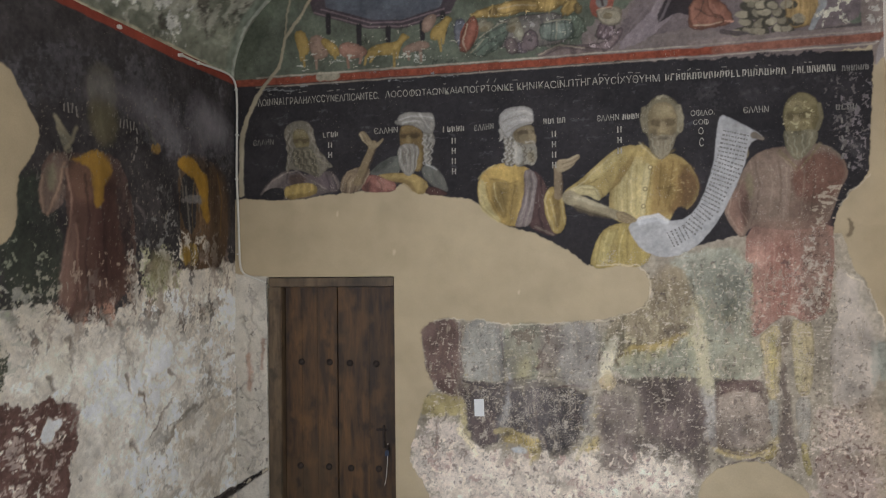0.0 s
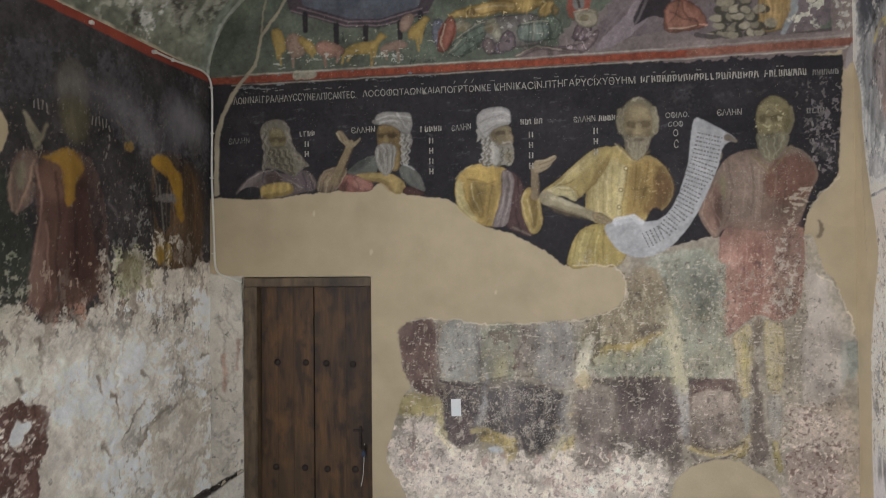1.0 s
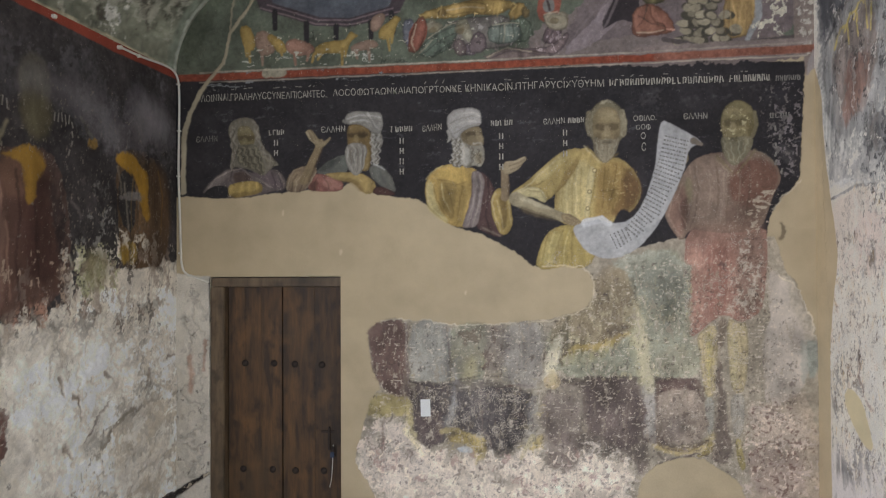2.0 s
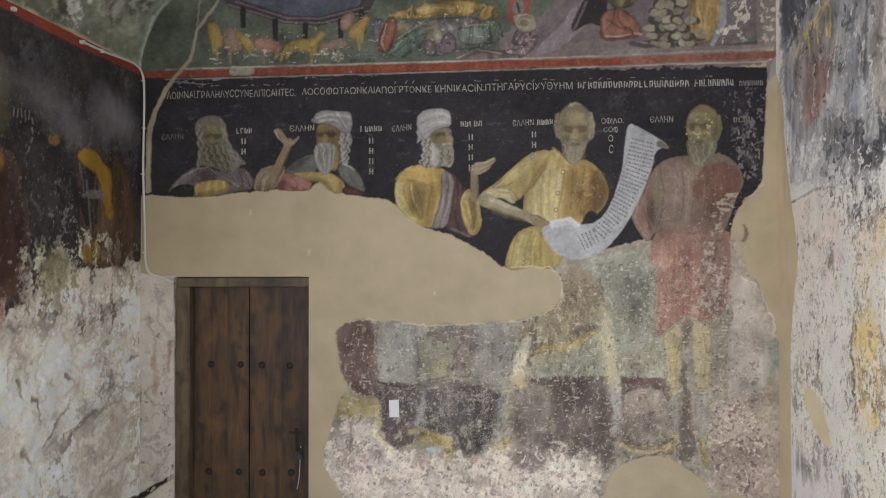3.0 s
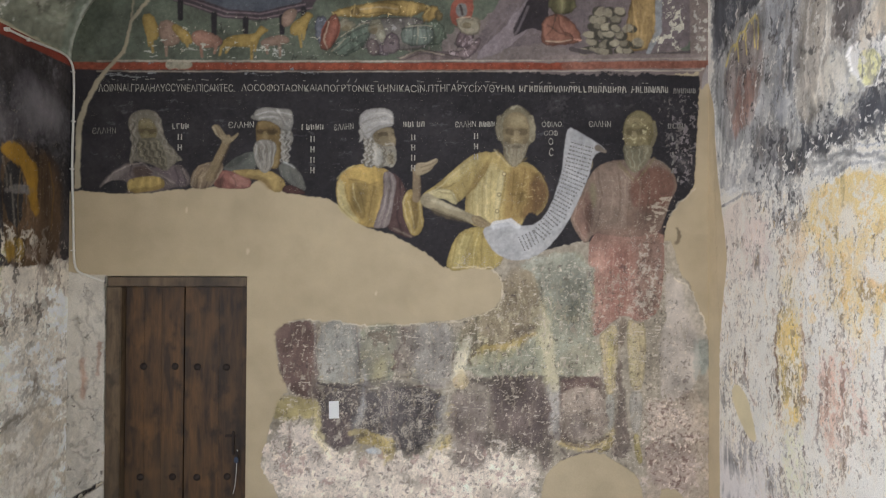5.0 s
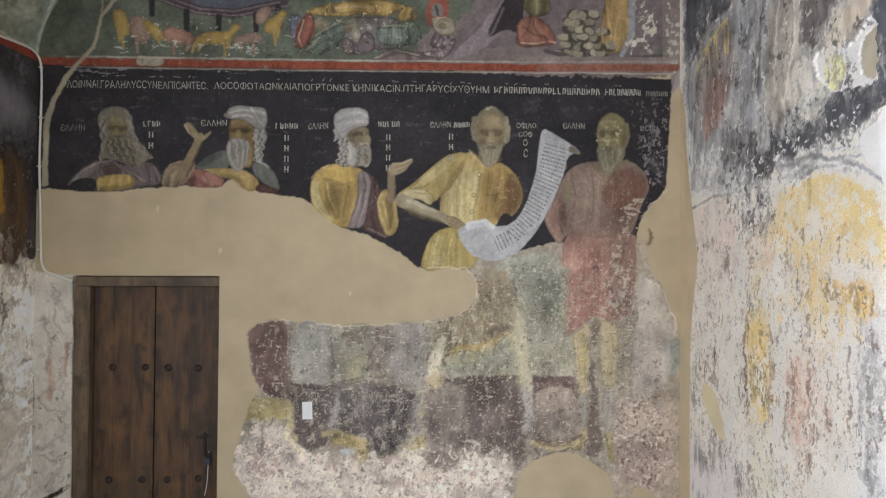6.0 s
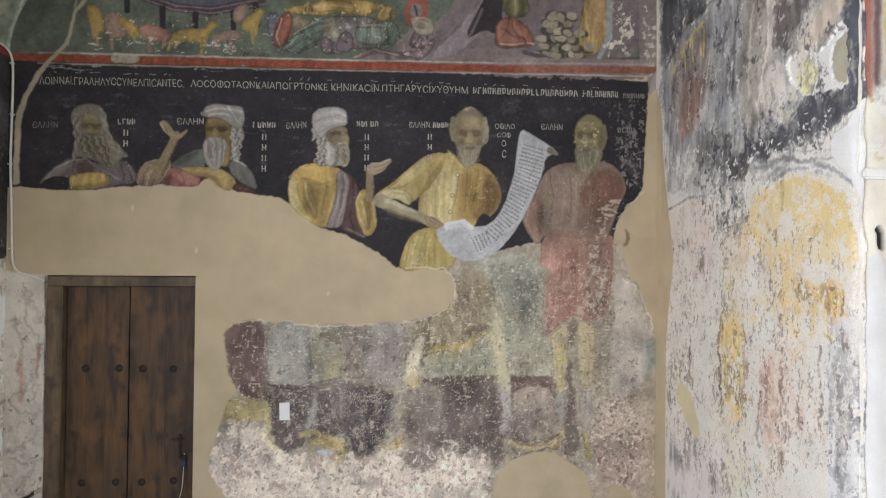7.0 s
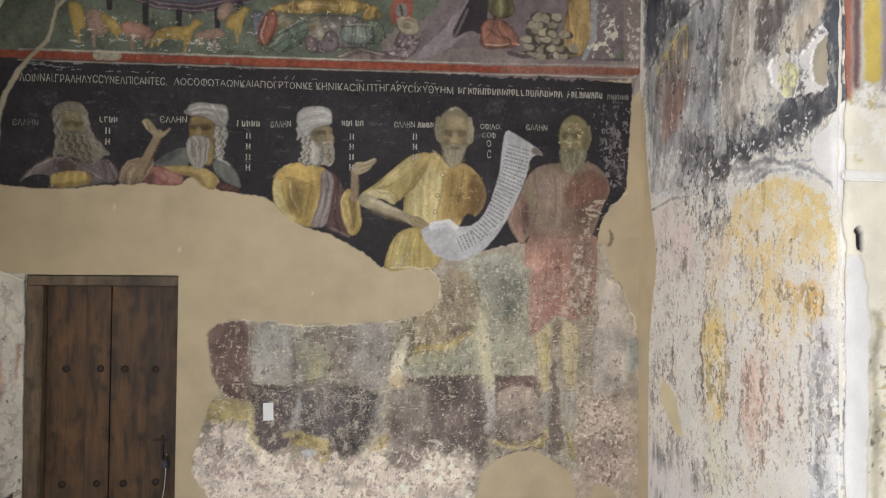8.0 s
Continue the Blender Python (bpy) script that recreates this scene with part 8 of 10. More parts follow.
# soot-grey upper part with streaks of blue-grey
rw.area([(-0.010, 4.614), (1.756, 3.513), (1.756, 2.426), (1.604, 2.378), (1.046, 2.305), (0.360, 2.217), (0.081, 2.226)], (122, 119, 115), ragged=0.04, soft=0.05, mottle=0.3, fold=0.12, wear=0.4)
rw.area([(0.722, 4.157), (0.844, 4.081), (0.854, 2.507), (0.709, 2.535)], (84, 82, 84), soft=0.03, ragged=0.03, mottle=0.3)
rw.area([(0.087, 3.832), (0.608, 3.466), (0.485, 3.128), (0.210, 3.010), (0.103, 3.111)], (62, 62, 66), soft=0.02, ragged=0.03, fold=0.3)
rw.area([(0.991, 3.703), (1.534, 3.409), (1.463, 2.808), (1.182, 2.740), (0.944, 2.978)], (128, 116, 104), soft=0.03, ragged=0.03, fold=0.5)
rw.stroke([(1.041, 3.395), (0.995, 2.848), (0.947, 2.490)], 0.06, 0.09, (122, 121, 120), soft=0.03, ragged=0.02, fold=0.3, strength=0.7)
rw.area([(1.630, 3.591), (1.756, 3.513), (1.762, 2.447), (1.669, 2.422), (1.656, 2.654)], (68, 69, 74), soft=0.015, ragged=0.01, mottle=0.25)
rw.area([(1.535, 2.594), (1.725, 2.566), (1.719, 2.434), (1.464, 2.388), (1.226, 2.358), (1.268, 2.455)], (62, 62, 66), soft=0.02, ragged=0.03, mottle=0.4, wear=0.5)
rw.scour([(0.139, 2.571), (0.843, 2.509), (1.046, 2.194), (0.143, 2.220)], (60, 60, 64), 0.5, (0.03, 0.07), 1)
rw.scour([(0.895, 2.616), (1.604, 2.366), (1.536, 2.213), (0.948, 2.290)], (70, 70, 74), 0.5, (0.03, 0.07), 2)
rw.scour([(0.995, 2.791), (1.463, 2.808), (1.464, 2.466), (0.896, 2.470)], (158, 152, 138), 0.5, (0.05, 0.06), 3)
# small pointed painting: grey glory, golden flames, red figure
rw.area([(0.141, 2.396), (0.059, 2.764), (0.119, 3.035), (0.351, 3.172), (0.548, 3.203), (0.682, 3.094), (0.708, 2.779), (0.663, 2.543), (0.427, 2.325)], (146, 143, 138), label=2, fold=0.2, ragged=0.012, soft=0.015)
rw.area([(0.214, 2.558), (0.196, 2.944), (0.352, 3.104), (0.536, 3.156), (0.623, 3.051), (0.625, 2.769), (0.528, 2.601), (0.357, 2.494)], (126, 104, 93), label=2, fold=0.3, ragged=0.012, mottle=0.3)
rw.area([(0.383, 2.709), (0.422, 2.885), (0.576, 2.876), (0.564, 2.752), (0.464, 2.630), (0.411, 2.558)], (138, 78, 62), label=2, fold=0.1, mottle=0.3, ragged=0.012, soft=0.012)
rw.area([(0.240, 2.967), (0.282, 3.071), (0.485, 3.154), (0.574, 3.156), (0.611, 3.087), (0.575, 2.972), (0.421, 2.931)], (132, 110, 66), label=2, fold=0.6, mottle=0.3)
for k in range(4):
    a, b = (0.254, 3.011), (0.555, 3.156)
    u, v = a[0] + (b[0] - a[0]) * k / 3, a[1] + (b[1] - a[1]) * k / 3
    rw.stroke([(u - 0.03, v - 0.09), (u - 0.028, v - 0.02), (u, v + 0.02), (u + 0.03, v - 0.02), (u + 0.03, v - 0.09)], 0.016, 0.012, (164, 142, 60), label=2, ragged=0.004)
right_things[2] = ("painted_glory", 1, "pointed painted glory with golden flames and a red robe")
# hole with bare stone and fresh plaster
rw.area([(1.309, 2.627), (1.300, 2.732), (1.407, 2.752), (1.535, 2.689), (1.604, 2.762), (1.675, 2.784), (1.688, 2.531), (1.604, 2.529), (1.464, 2.515)], (206, 200, 194), label=3, ragged=0.02, mottle=0.1, relief=-0.008)
rw.area([(1.570, 2.655), (1.604, 2.716), (1.675, 2.739), (1.682, 2.544), (1.590, 2.556)], (112, 108, 106), label=3, ragged=0.012, mottle=0.4, relief=-0.02)
rw.area([(1.349, 2.617), (1.380, 2.715), (1.493, 2.673), (1.514, 2.599), (1.434, 2.526)], (166, 160, 108), label=3, ragged=0.008, mottle=0.12)
right_things[3] = ("plaster_loss", 1, "ragged hole in the fresco with fresh plaster")
# the large standing saint: golden halo, ochre and rose robe
rw.stroke([(0.182, 2.140), (0.428, 2.188), (0.706, 2.163)], 0.02, 0.02, (110, 106, 104), mottle=0.4, fold=0.3)
for r, w in ((1.0, 0.02), (1.12, 0.014), (1.24, 0.012)):
    c = (1.409, 1.933)
    rw.stroke([(c[0] + 0.40 * r * math.cos(radians(a)), c[1] + 0.30 * r * math.sin(radians(a))) for a in range(35, 150, 14)], w, w, (128, 126, 126), mottle=0.5, ragged=0.012)
rw.area([(0.162, 1.905), (0.189, 2.095), (0.361, 2.161), (0.735, 2.124), (0.856, 2.010), (0.858, 1.806), (0.497, 1.707), (0.186, 1.698)], (168, 152, 140), fold=0.2, mottle=0.25, wear=0.6)
rw.area([(0.970, 1.891), (0.979, 2.032), (1.070, 2.150), (1.269, 2.191), (1.501, 2.169), (1.653, 2.095), (1.725, 1.967), (1.731, 1.812), (1.604, 1.673), (1.537, 1.551), (1.390, 1.587), (1.186, 1.623), (1.049, 1.725)], (186, 160, 98), label=4, ragged=0.02, mottle=0.25, fold=0.25, wear=0.6)
rw.scour([(0.999, 2.087), (1.465, 2.004), (1.731, 1.922), (1.701, 1.611), (1.049, 1.560)], (198, 184, 164), 0.6, (0.05, 0.09), 5)
rw.scour([(1.046, 2.194), (1.701, 2.124), (1.731, 1.900), (0.999, 1.919)], (172, 146, 80), 0.36, (0.04, 0.08), 6)
rw.area([(1.185, 1.676), (1.604, 1.765), (1.644, 1.652), (1.605, 1.558), (1.465, 1.689)], (172, 150, 88), label=4, ragged=0.025, fold=0.2, soft=0.015, mottle=0.3)
rw.area([(0.773, 1.538), (0.805, 1.658), (0.961, 1.637), (0.973, 1.329), (0.964, 1.047), (0.863, 0.967), (0.776, 1.064)], (176, 158, 92), label=4, ragged=0.02, soft=0.012, fold=0.12, mottle=0.3, wear=0.4)
rw.scour([(1.142, 1.460), (1.465, 1.496), (1.502, 1.026), (1.188, 0.888)], (150, 116, 104), 0.65, (0.03, 0.14), 7, wear=0.6)
rw.scour([(0.367, 1.505), (0.795, 1.539), (0.853, 0.849), (0.374, 0.719)], (188, 186, 168), 0.5, (0.04, 0.12), 8)
right_things[4] = ("painted_saint", 1, "golden-haloed painted saint, flaked and streaked with white")
for edge in ([(0.772, 1.656), (0.776, 1.064)], [(0.982, 1.554), (0.994, 0.999)], [(1.151, 1.461), (1.170, 1.146)]):
    rw.stroke(edge, 0.012, 0.012, (104, 92, 80), ragged=0.02, mottle=0.6, strength=0.7)
rw.area([(1.578, 1.602), (1.761, 1.660), (1.779, 1.102), (1.731, 0.654), (1.572, 0.585), (1.585, 1.279)], (128, 128, 130), soft=0.02, ragged=0.02, mottle=0.3, fold=0.25, wear=0.55)
rw.scour([(1.537, 1.129), (1.790, 1.190), (1.790, 0.892), (1.538, 0.803)], (210, 206, 200), 0.5, (0.05, 0.06), 9)
rw.area([(0.158, 0.798), (1.052, 0.931), (1.055, 0.361), (0.167, -0.023)], (158, 154, 158), soft=0.03, ragged=0.03, fold=0.2, mottle=0.2, wear=0.5)
rw.scour([(0.143, 2.255), (1.047, 2.166), (1.053, 0.632), (0.163, 0.318)], (136, 131, 124), 0.30, (0.04, 0.14), 10, strength=0.6, blend=0.55)
rw.scour([(0.143, 2.255), (1.762, 2.096), (1.761, 0.881), (0.163, 0.318)], (214, 206, 192), 0.38, (0.05, 0.16), 11, strength=0.8, blend=0.55)
rw.scour([(0.364, 1.769), (1.791, 1.791), (1.790, 0.892), (0.377, 0.393)], (96, 84, 78), 0.14, (0.02, 0.08), 12)
rw.stroke([(1.087, 1.563), (1.079, 1.290), (1.071, 1.017)], 0.10, 0.08, (206, 198, 184), soft=0.03, ragged=0.03, strength=0.8, mottle=0.2)
rw.stroke([(1.336, 1.432), (1.321, 1.228), (1.337, 0.981)], 0.16, 0.10, (150, 122, 108), soft=0.05, ragged=0.04, strength=0.6, mottle=0.4)
rw.stroke([(0.591, 1.710), (0.636, 1.342), (0.603, 0.905)], 0.16, 0.14, (206, 200, 188), soft=0.05, ragged=0.04, strength=0.6, mottle=0.2)
rw.scour([(0.097, 3.612), (1.701, 2.957), (1.701, 2.124), (0.112, 2.258)], (166, 162, 154), 0.36, (0.05, 0.16), 21, soft=0.04, strength=0.7)
rw.scour([(0.097, 3.612), (1.701, 2.957), (1.701, 2.124), (0.112, 2.258)], (58, 56, 58), 0.22, (0.03, 0.10), 22, soft=0.04, strength=0.7)
rw.scour([(0.142, 2.290), (1.762, 2.183), (1.761, 0.924), (0.163, 0.386)], (100, 92, 84), 0.20, (0.022, 0.07), 23, soft=0.04, strength=0.8)
rw.scour([(0.142, 2.290), (1.762, 2.183), (1.761, 0.924), (0.163, 0.386)], (218, 210, 196), 0.36, (0.035, 0.12), 24, soft=0.04, strength=0.8, blend=0.5)
rw.scour([(0.998, 2.199), (1.731, 2.121), (1.731, 1.307), (1.003, 1.167)], (172, 146, 88), 0.28, (0.03, 0.09), 25, soft=0.04, strength=0.8)
rw.patina((rw.lab > 0) * 1.0, 0.55, 0.08, 1)
rw.area([(0.778, 1.538), (0.805, 1.658), (0.931, 1.635), (0.963, 1.328), (0.954, 1.045), (0.862, 0.973), (0.787, 1.066)], (172, 152, 84), ragged=0.07, soft=0.03, fold=0.12, mottle=0.45, strength=0.4)
rw.area([(1.185, 1.671), (1.604, 1.760), (1.637, 1.652), (1.598, 1.569), (1.465, 1.677), (1.271, 1.629)], (168, 146, 82), ragged=0.025, soft=0.02, fold=0.2, mottle=0.35, strength=0.6)
rw.scour([(1.571, 1.601), (1.767, 1.660), (1.767, 0.926), (1.572, 0.861)], (96, 96, 98), 0.45, (0.03, 0.10), 41, strength=0.7, blend=0.5)
for k, (tint, share, grain) in enumerate((((226, 219, 206), 0.17, (0.014, 0.024)), ((92, 86, 82), 0.12, (0.012, 0.022)), ((142, 142, 144), 0.18, (0.022, 0.05)), ((164, 140, 104), 0.15, (0.018, 0.04)),
                                          ((228, 222, 210), 0.16, (0.010, 0.05)))):
    rw.scour([(0.142, 2.325), (1.791, 2.223), (1.790, 0.892), (0.163, 0.318)], tint, share, grain, 51 + k, soft=0.04, strength=0.8, blend=0.3)
for k, (tint, share, grain) in enumerate((((66, 64, 66), 0.26, (0.03, 0.34)), ((152, 148, 140), 0.28, (0.03, 0.36)), ((132, 132, 134), 0.22, (0.02, 0.25)), ((188, 182, 170), 0.12, (0.010, 0.03)), ((56, 54, 56), 0.12, (0.012, 0.03)))):
    rw.scour([(0.127, 3.671), (1.732, 2.989), (1.701, 2.191), (0.142, 2.290)], tint, share, grain, 61 + k, soft=0.05, strength=0.5, blend=0.45)
rw.area([(1.578, 1.602), (1.701, 1.656), (1.796, 1.683), (1.796, 0.682), (1.565, 0.582), (1.578, 1.231)], (140, 139, 138), soft=0.02, ragged=0.02, mottle=0.3, fold=0.2, strength=0.65)
rw.scour([(1.591, 1.603), (1.791, 1.662), (1.790, 0.934), (1.592, 0.867)], (96, 96, 98), 0.25, (0.02, 0.10), 42, strength=0.7, blend=0.4)
rw.scour([(1.551, 1.272), (1.805, 1.236), (1.805, 0.897), (1.551, 0.807)], (226, 221, 212), 0.40, (0.03, 0.05), 43, strength=0.9)
rw.scour([(1.591, 1.649), (1.805, 1.705), (1.805, 1.109), (1.592, 1.051)], (222, 217, 208), 0.14, (0.010, 0.014), 44, strength=0.9)
for path, w0, w1, tint, k in (([(1.418, 2.743), (1.507, 2.818), (1.604, 2.879), (1.675, 2.990)], 0.10, 0.14, (150, 137, 118), 0.7), ([(0.963, 3.316), (0.964, 3.029), (0.935, 2.779)], 0.05, 0.06, (146, 147, 148), 0.6),
                              ([(1.180, 3.223), (1.198, 2.948), (1.164, 2.771)], 0.035, 0.02, (176, 172, 164), 0.6), ([(1.364, 2.891), (1.456, 2.958), (1.499, 3.087)], 0.05, 0.05, (62, 60, 62), 0.7),
                              ([(1.070, 3.270), (1.062, 3.023), (1.100, 2.900)], 0.07, 0.05, (96, 88, 82), 0.6), ([(1.266, 3.187), (1.275, 2.922), (1.250, 2.773)], 0.08, 0.06, (104, 94, 84), 0.5),
                              ([(0.113, 3.606), (0.208, 3.219), (0.135, 2.995)], 0.10, 0.05, (54, 53, 56), 0.7), ([(0.997, 2.368), (1.268, 2.378), (1.536, 2.413), (1.719, 2.456)], 0.07, 0.10, (66, 65, 68), 0.7),
                              ([(0.247, 2.999), (0.137, 2.748), (0.186, 2.424)], 0.03, 0.03, (160, 158, 152), 0.6), ([(0.706, 3.056), (0.719, 2.776), (0.639, 2.486)], 0.035, 0.03, (164, 162, 156), 0.6)):
    rw.stroke(path, w0, w1, tint, strength=k, soft=0.025, ragged=0.02, mottle=0.25, fold=0.15)
# washed-out colour over the old drawing
rw.area([(0.143, 2.220), (0.998, 2.171), (1.570, 2.161), (1.761, 2.008), (1.761, 1.703), (1.578, 1.602), (1.572, 0.815), (0.163, 0.318)], (198, 188, 171), soft=0.04, ragged=0.03, mottle=0.2, fold=0.2, strength=0.2)
rw.area([(0.492, 2.382), (1.007, 2.310), (0.999, 2.003), (0.899, 1.892), (0.590, 1.898), (0.526, 2.122)], (112, 111, 110), soft=0.03, ragged=0.04, mottle=0.35, strength=0.5)
rw.area([(0.163, 1.801), (0.174, 2.113), (0.333, 2.170), (0.519, 2.154), (0.655, 2.020), (0.680, 1.713), (0.432, 1.705)], (170, 150, 130), soft=0.03, ragged=0.03, mottle=0.4, fold=0.3, strength=0.4)
rw.area([(0.970, 1.919), (0.999, 2.059), (1.094, 2.148), (1.269, 2.181), (1.464, 2.174), (1.577, 2.133), (1.694, 2.013), (1.713, 1.878), (1.604, 1.869), (1.465, 1.858), (1.228, 1.871)], (180, 154, 98), soft=0.03, ragged=0.04, mottle=0.45, fold=0.35, strength=0.55)
rw.area([(1.335, 1.885), (1.465, 1.907), (1.637, 1.880), (1.701, 1.789), (1.536, 1.754), (1.390, 1.770)], (208, 196, 182), soft=0.03, ragged=0.03, mottle=0.2, strength=0.7)
rw.area([(1.058, 1.643), (1.104, 1.748), (1.351, 1.774), (1.536, 1.740), (1.644, 1.689), (1.605, 1.604), (1.509, 1.520), (1.279, 1.496), (1.186, 1.570)], (194, 168, 110), soft=0.03, ragged=0.05, mottle=0.3, fold=0.3, strength=0.5)
rw.area([(1.550, 1.703), (1.604, 1.733), (1.657, 1.676), (1.624, 1.573), (1.591, 1.630)], (146, 120, 68), soft=0.015, ragged=0.025, mottle=0.4, strength=0.65)
rw.oval((0.868, 1.847), 0.10, 0.11, (166, 144, 112), soft=0.03, ragged=0.03, mottle=0.4, strength=0.5)
for path, w0, w1, tint, k in (([(0.858, 1.690), (0.849, 1.427), (0.861, 1.197), (0.894, 1.003)], 0.15, 0.15, (184, 160, 92), 0.6), ([(0.745, 1.446), (0.741, 1.236), (0.759, 1.043)], 0.02, 0.03, (116, 94, 76), 0.7),
                              ([(0.977, 1.442), (0.973, 1.217), (0.994, 1.010)], 0.03, 0.03, (138, 112, 84), 0.6), ([(1.086, 1.780), (1.077, 1.562), (1.097, 1.293)], 0.09, 0.06, (214, 207, 200), 0.7),
                              ([(1.221, 1.417), (1.239, 1.161), (1.281, 0.966)], 0.10, 0.16, (140, 112, 92), 0.5), ([(1.368, 1.262), (1.384, 1.142), (1.361, 0.963)], 0.06, 0.05, (142, 114, 94), 0.45),
                              ([(1.164, 1.569), (1.151, 1.355), (1.170, 1.199)], 0.02, 0.02, (120, 98, 82), 0.6), ([(1.115, 1.323), (1.107, 1.187)], 0.04, 0.03, (112, 106, 102), 0.5),
                              ([(1.465, 1.738), (1.473, 1.401), (1.466, 1.064)], 0.12, 0.10, (212, 203, 190), 0.6), ([(1.519, 1.313), (1.537, 1.129), (1.516, 0.936)], 0.05, 0.05, (132, 116, 104), 0.5),
                              ([(0.448, 1.350), (0.423, 1.185), (0.528, 1.025)], 0.04, 0.05, (112, 102, 92), 0.6), ([(0.904, 0.948), (0.936, 0.759), (0.916, 0.584)], 0.20, 0.24, (172, 172, 146), 0.5),
                              ([(0.441, 0.737), (0.507, 0.565), (0.483, 0.367)], 0.36, 0.40, (168, 160, 158), 0.55), ([(1.144, 0.955), (1.171, 0.778), (1.189, 0.680)], 0.16, 0.2, (196, 188, 176), 0.5),
                              ([(0.588, 2.086), (0.596, 1.898), (0.622, 1.649)], 0.08, 0.05, (158, 138, 128), 0.5), ([(0.311, 1.501), (0.327, 1.302), (0.286, 1.163)], 0.10, 0.06, (204, 196, 182), 0.5)):
    rw.stroke(path, w0, w1, tint, strength=k, soft=0.03, ragged=0.035, mottle=0.35, fold=0.25)
for k, (tint, share, grain) in enumerate((((226, 218, 204), 0.22, (0.03, 0.24)), ((104, 94, 84), 0.10, (0.02, 0.14)), ((150, 128, 102), 0.12, (0.022, 0.16)), ((228, 220, 206), 0.14, (0.014, 0.07)), ((96, 88, 80), 0.08, (0.012, 0.05)), ((224, 217, 206), 0.16, (0.010, 0.018)))):
    rw.scour([(0.142, 2.290), (1.762, 2.161), (1.761, 0.881), (0.163, 0.318)], tint, share, grain, 81 + k, soft=0.04, strength=0.75, blend=0.25)
# broad washes that still tell the old picture: glory, cloudy streaks, dark diagonal, halo, ochre band, grey hem
def wash(outline, colour, strength=0.7, soft=0.03, fold=0.25):
    rw.area(outline, colour, strength=strength, soft=soft, ragged=0.026, mottle=0.5, fold=fold)


wash([(0.052, 3.414), (0.484, 3.324), (0.670, 3.254), (0.282, 3.092), (0.104, 2.968)], (70, 70, 74), 0.8)
wash([(0.103, 3.039), (0.281, 3.161), (0.511, 3.184), (0.682, 3.094), (0.764, 2.856), (0.754, 2.647), (0.579, 2.496), (0.259, 2.428), (0.107, 2.719)], (116, 114, 113), 0.8, 0.02)
wash([(0.211, 2.905), (0.325, 3.045), (0.485, 3.115), (0.611, 3.068), (0.649, 2.825), (0.590, 2.620), (0.425, 2.522), (0.243, 2.657)], (112, 97, 90), 0.8, 0.015)
wash([(0.354, 2.869), (0.513, 2.874), (0.576, 2.813), (0.540, 2.675), (0.425, 2.555), (0.302, 2.503), (0.328, 2.660)], (118, 82, 70), 0.7, 0.016)
wash([(0.459, 3.202), (0.784, 3.211), (0.994, 3.132), (0.925, 2.811), (0.854, 2.478), (0.732, 2.561), (0.764, 2.856), (0.671, 3.092)], (124, 124, 126), 0.7)
wash([(0.984, 3.136), (1.224, 3.045), (1.182, 2.740), (1.147, 2.506), (0.997, 2.464), (0.926, 2.580)], (126, 116, 104), 0.8)
wash([(1.241, 3.039), (1.463, 2.955), (1.356, 2.818), (1.267, 2.758), (1.207, 2.839)], (72, 66, 64), 0.8, 0.02)
wash([(1.449, 2.724), (1.507, 2.842), (1.604, 2.903), (1.701, 2.866), (1.604, 2.762), (1.521, 2.717)], (134, 120, 104), 0.8, 0.02)
wash([(1.675, 2.830), (1.762, 2.843), (1.762, 2.468), (1.701, 2.451), (1.675, 2.602)], (62, 64, 70), 0.85, 0.012)
wash([(0.947, 2.490), (1.226, 2.543), (1.317, 2.651), (1.267, 2.742), (1.137, 2.671)], (142, 134, 122), 0.7)
wash([(0.653, 2.329), (0.997, 2.390), (1.268, 2.403), (1.434, 2.482), (1.604, 2.511), (1.756, 2.483), (1.719, 2.394), (1.604, 2.352), (1.427, 2.331), (1.183, 2.323), (0.887, 2.211)], (60, 60, 64), 0.85, 0.02)
wash([(0.554, 2.532), (0.821, 2.513), (0.855, 2.302), (0.629, 2.269), (0.492, 2.382)], (82, 80, 82), 0.7, 0.02)
wash([(0.998, 2.312), (1.226, 2.301), (1.536, 2.270), (1.617, 2.211), (1.604, 2.134), (1.389, 2.217), (1.093, 2.189)], (132, 129, 126), 0.7, 0.02)
wash([(0.141, 2.396), (0.616, 2.365), (0.998, 2.199), (0.999, 1.947), (0.736, 1.925), (0.654, 2.143), (0.143, 2.220)], (134, 131, 128), 0.65)
wash([(0.159, 2.142), (0.493, 2.169), (0.689, 2.122), (0.736, 1.955), (0.692, 1.713), (0.223, 1.699)], (178, 166, 156), 0.7)
wash([(1.009, 1.891), (1.037, 2.078), (1.139, 2.162), (1.310, 2.191), (1.464, 2.183), (1.604, 2.121), (1.701, 2.012), (1.719, 1.878), (1.637, 1.811), (1.390, 1.859), (1.228, 1.782)], (200, 172, 108), 0.75, 0.02)
wash([(1.253, 2.016), (1.334, 2.087), (1.382, 1.984), (1.343, 1.910), (1.270, 1.912)], (214, 204, 190), 0.8, 0.02)
wash([(0.772, 1.627), (0.890, 1.645), (0.962, 1.440), (0.984, 1.163), (0.944, 1.026), (0.830, 1.029), (0.774, 1.241)], (186, 160, 96), 0.75, 0.018)
wash([(1.270, 1.912), (1.390, 1.934), (1.428, 1.687), (1.391, 1.488), (1.279, 1.476)], (196, 174, 128), 0.6)
wash([(1.335, 1.733), (1.465, 1.762), (1.571, 1.755), (1.657, 1.716), (1.682, 1.655), (1.631, 1.565), (1.584, 1.602), (1.515, 1.668), (1.390, 1.681)], (160, 130, 78), 0.75, 0.014)
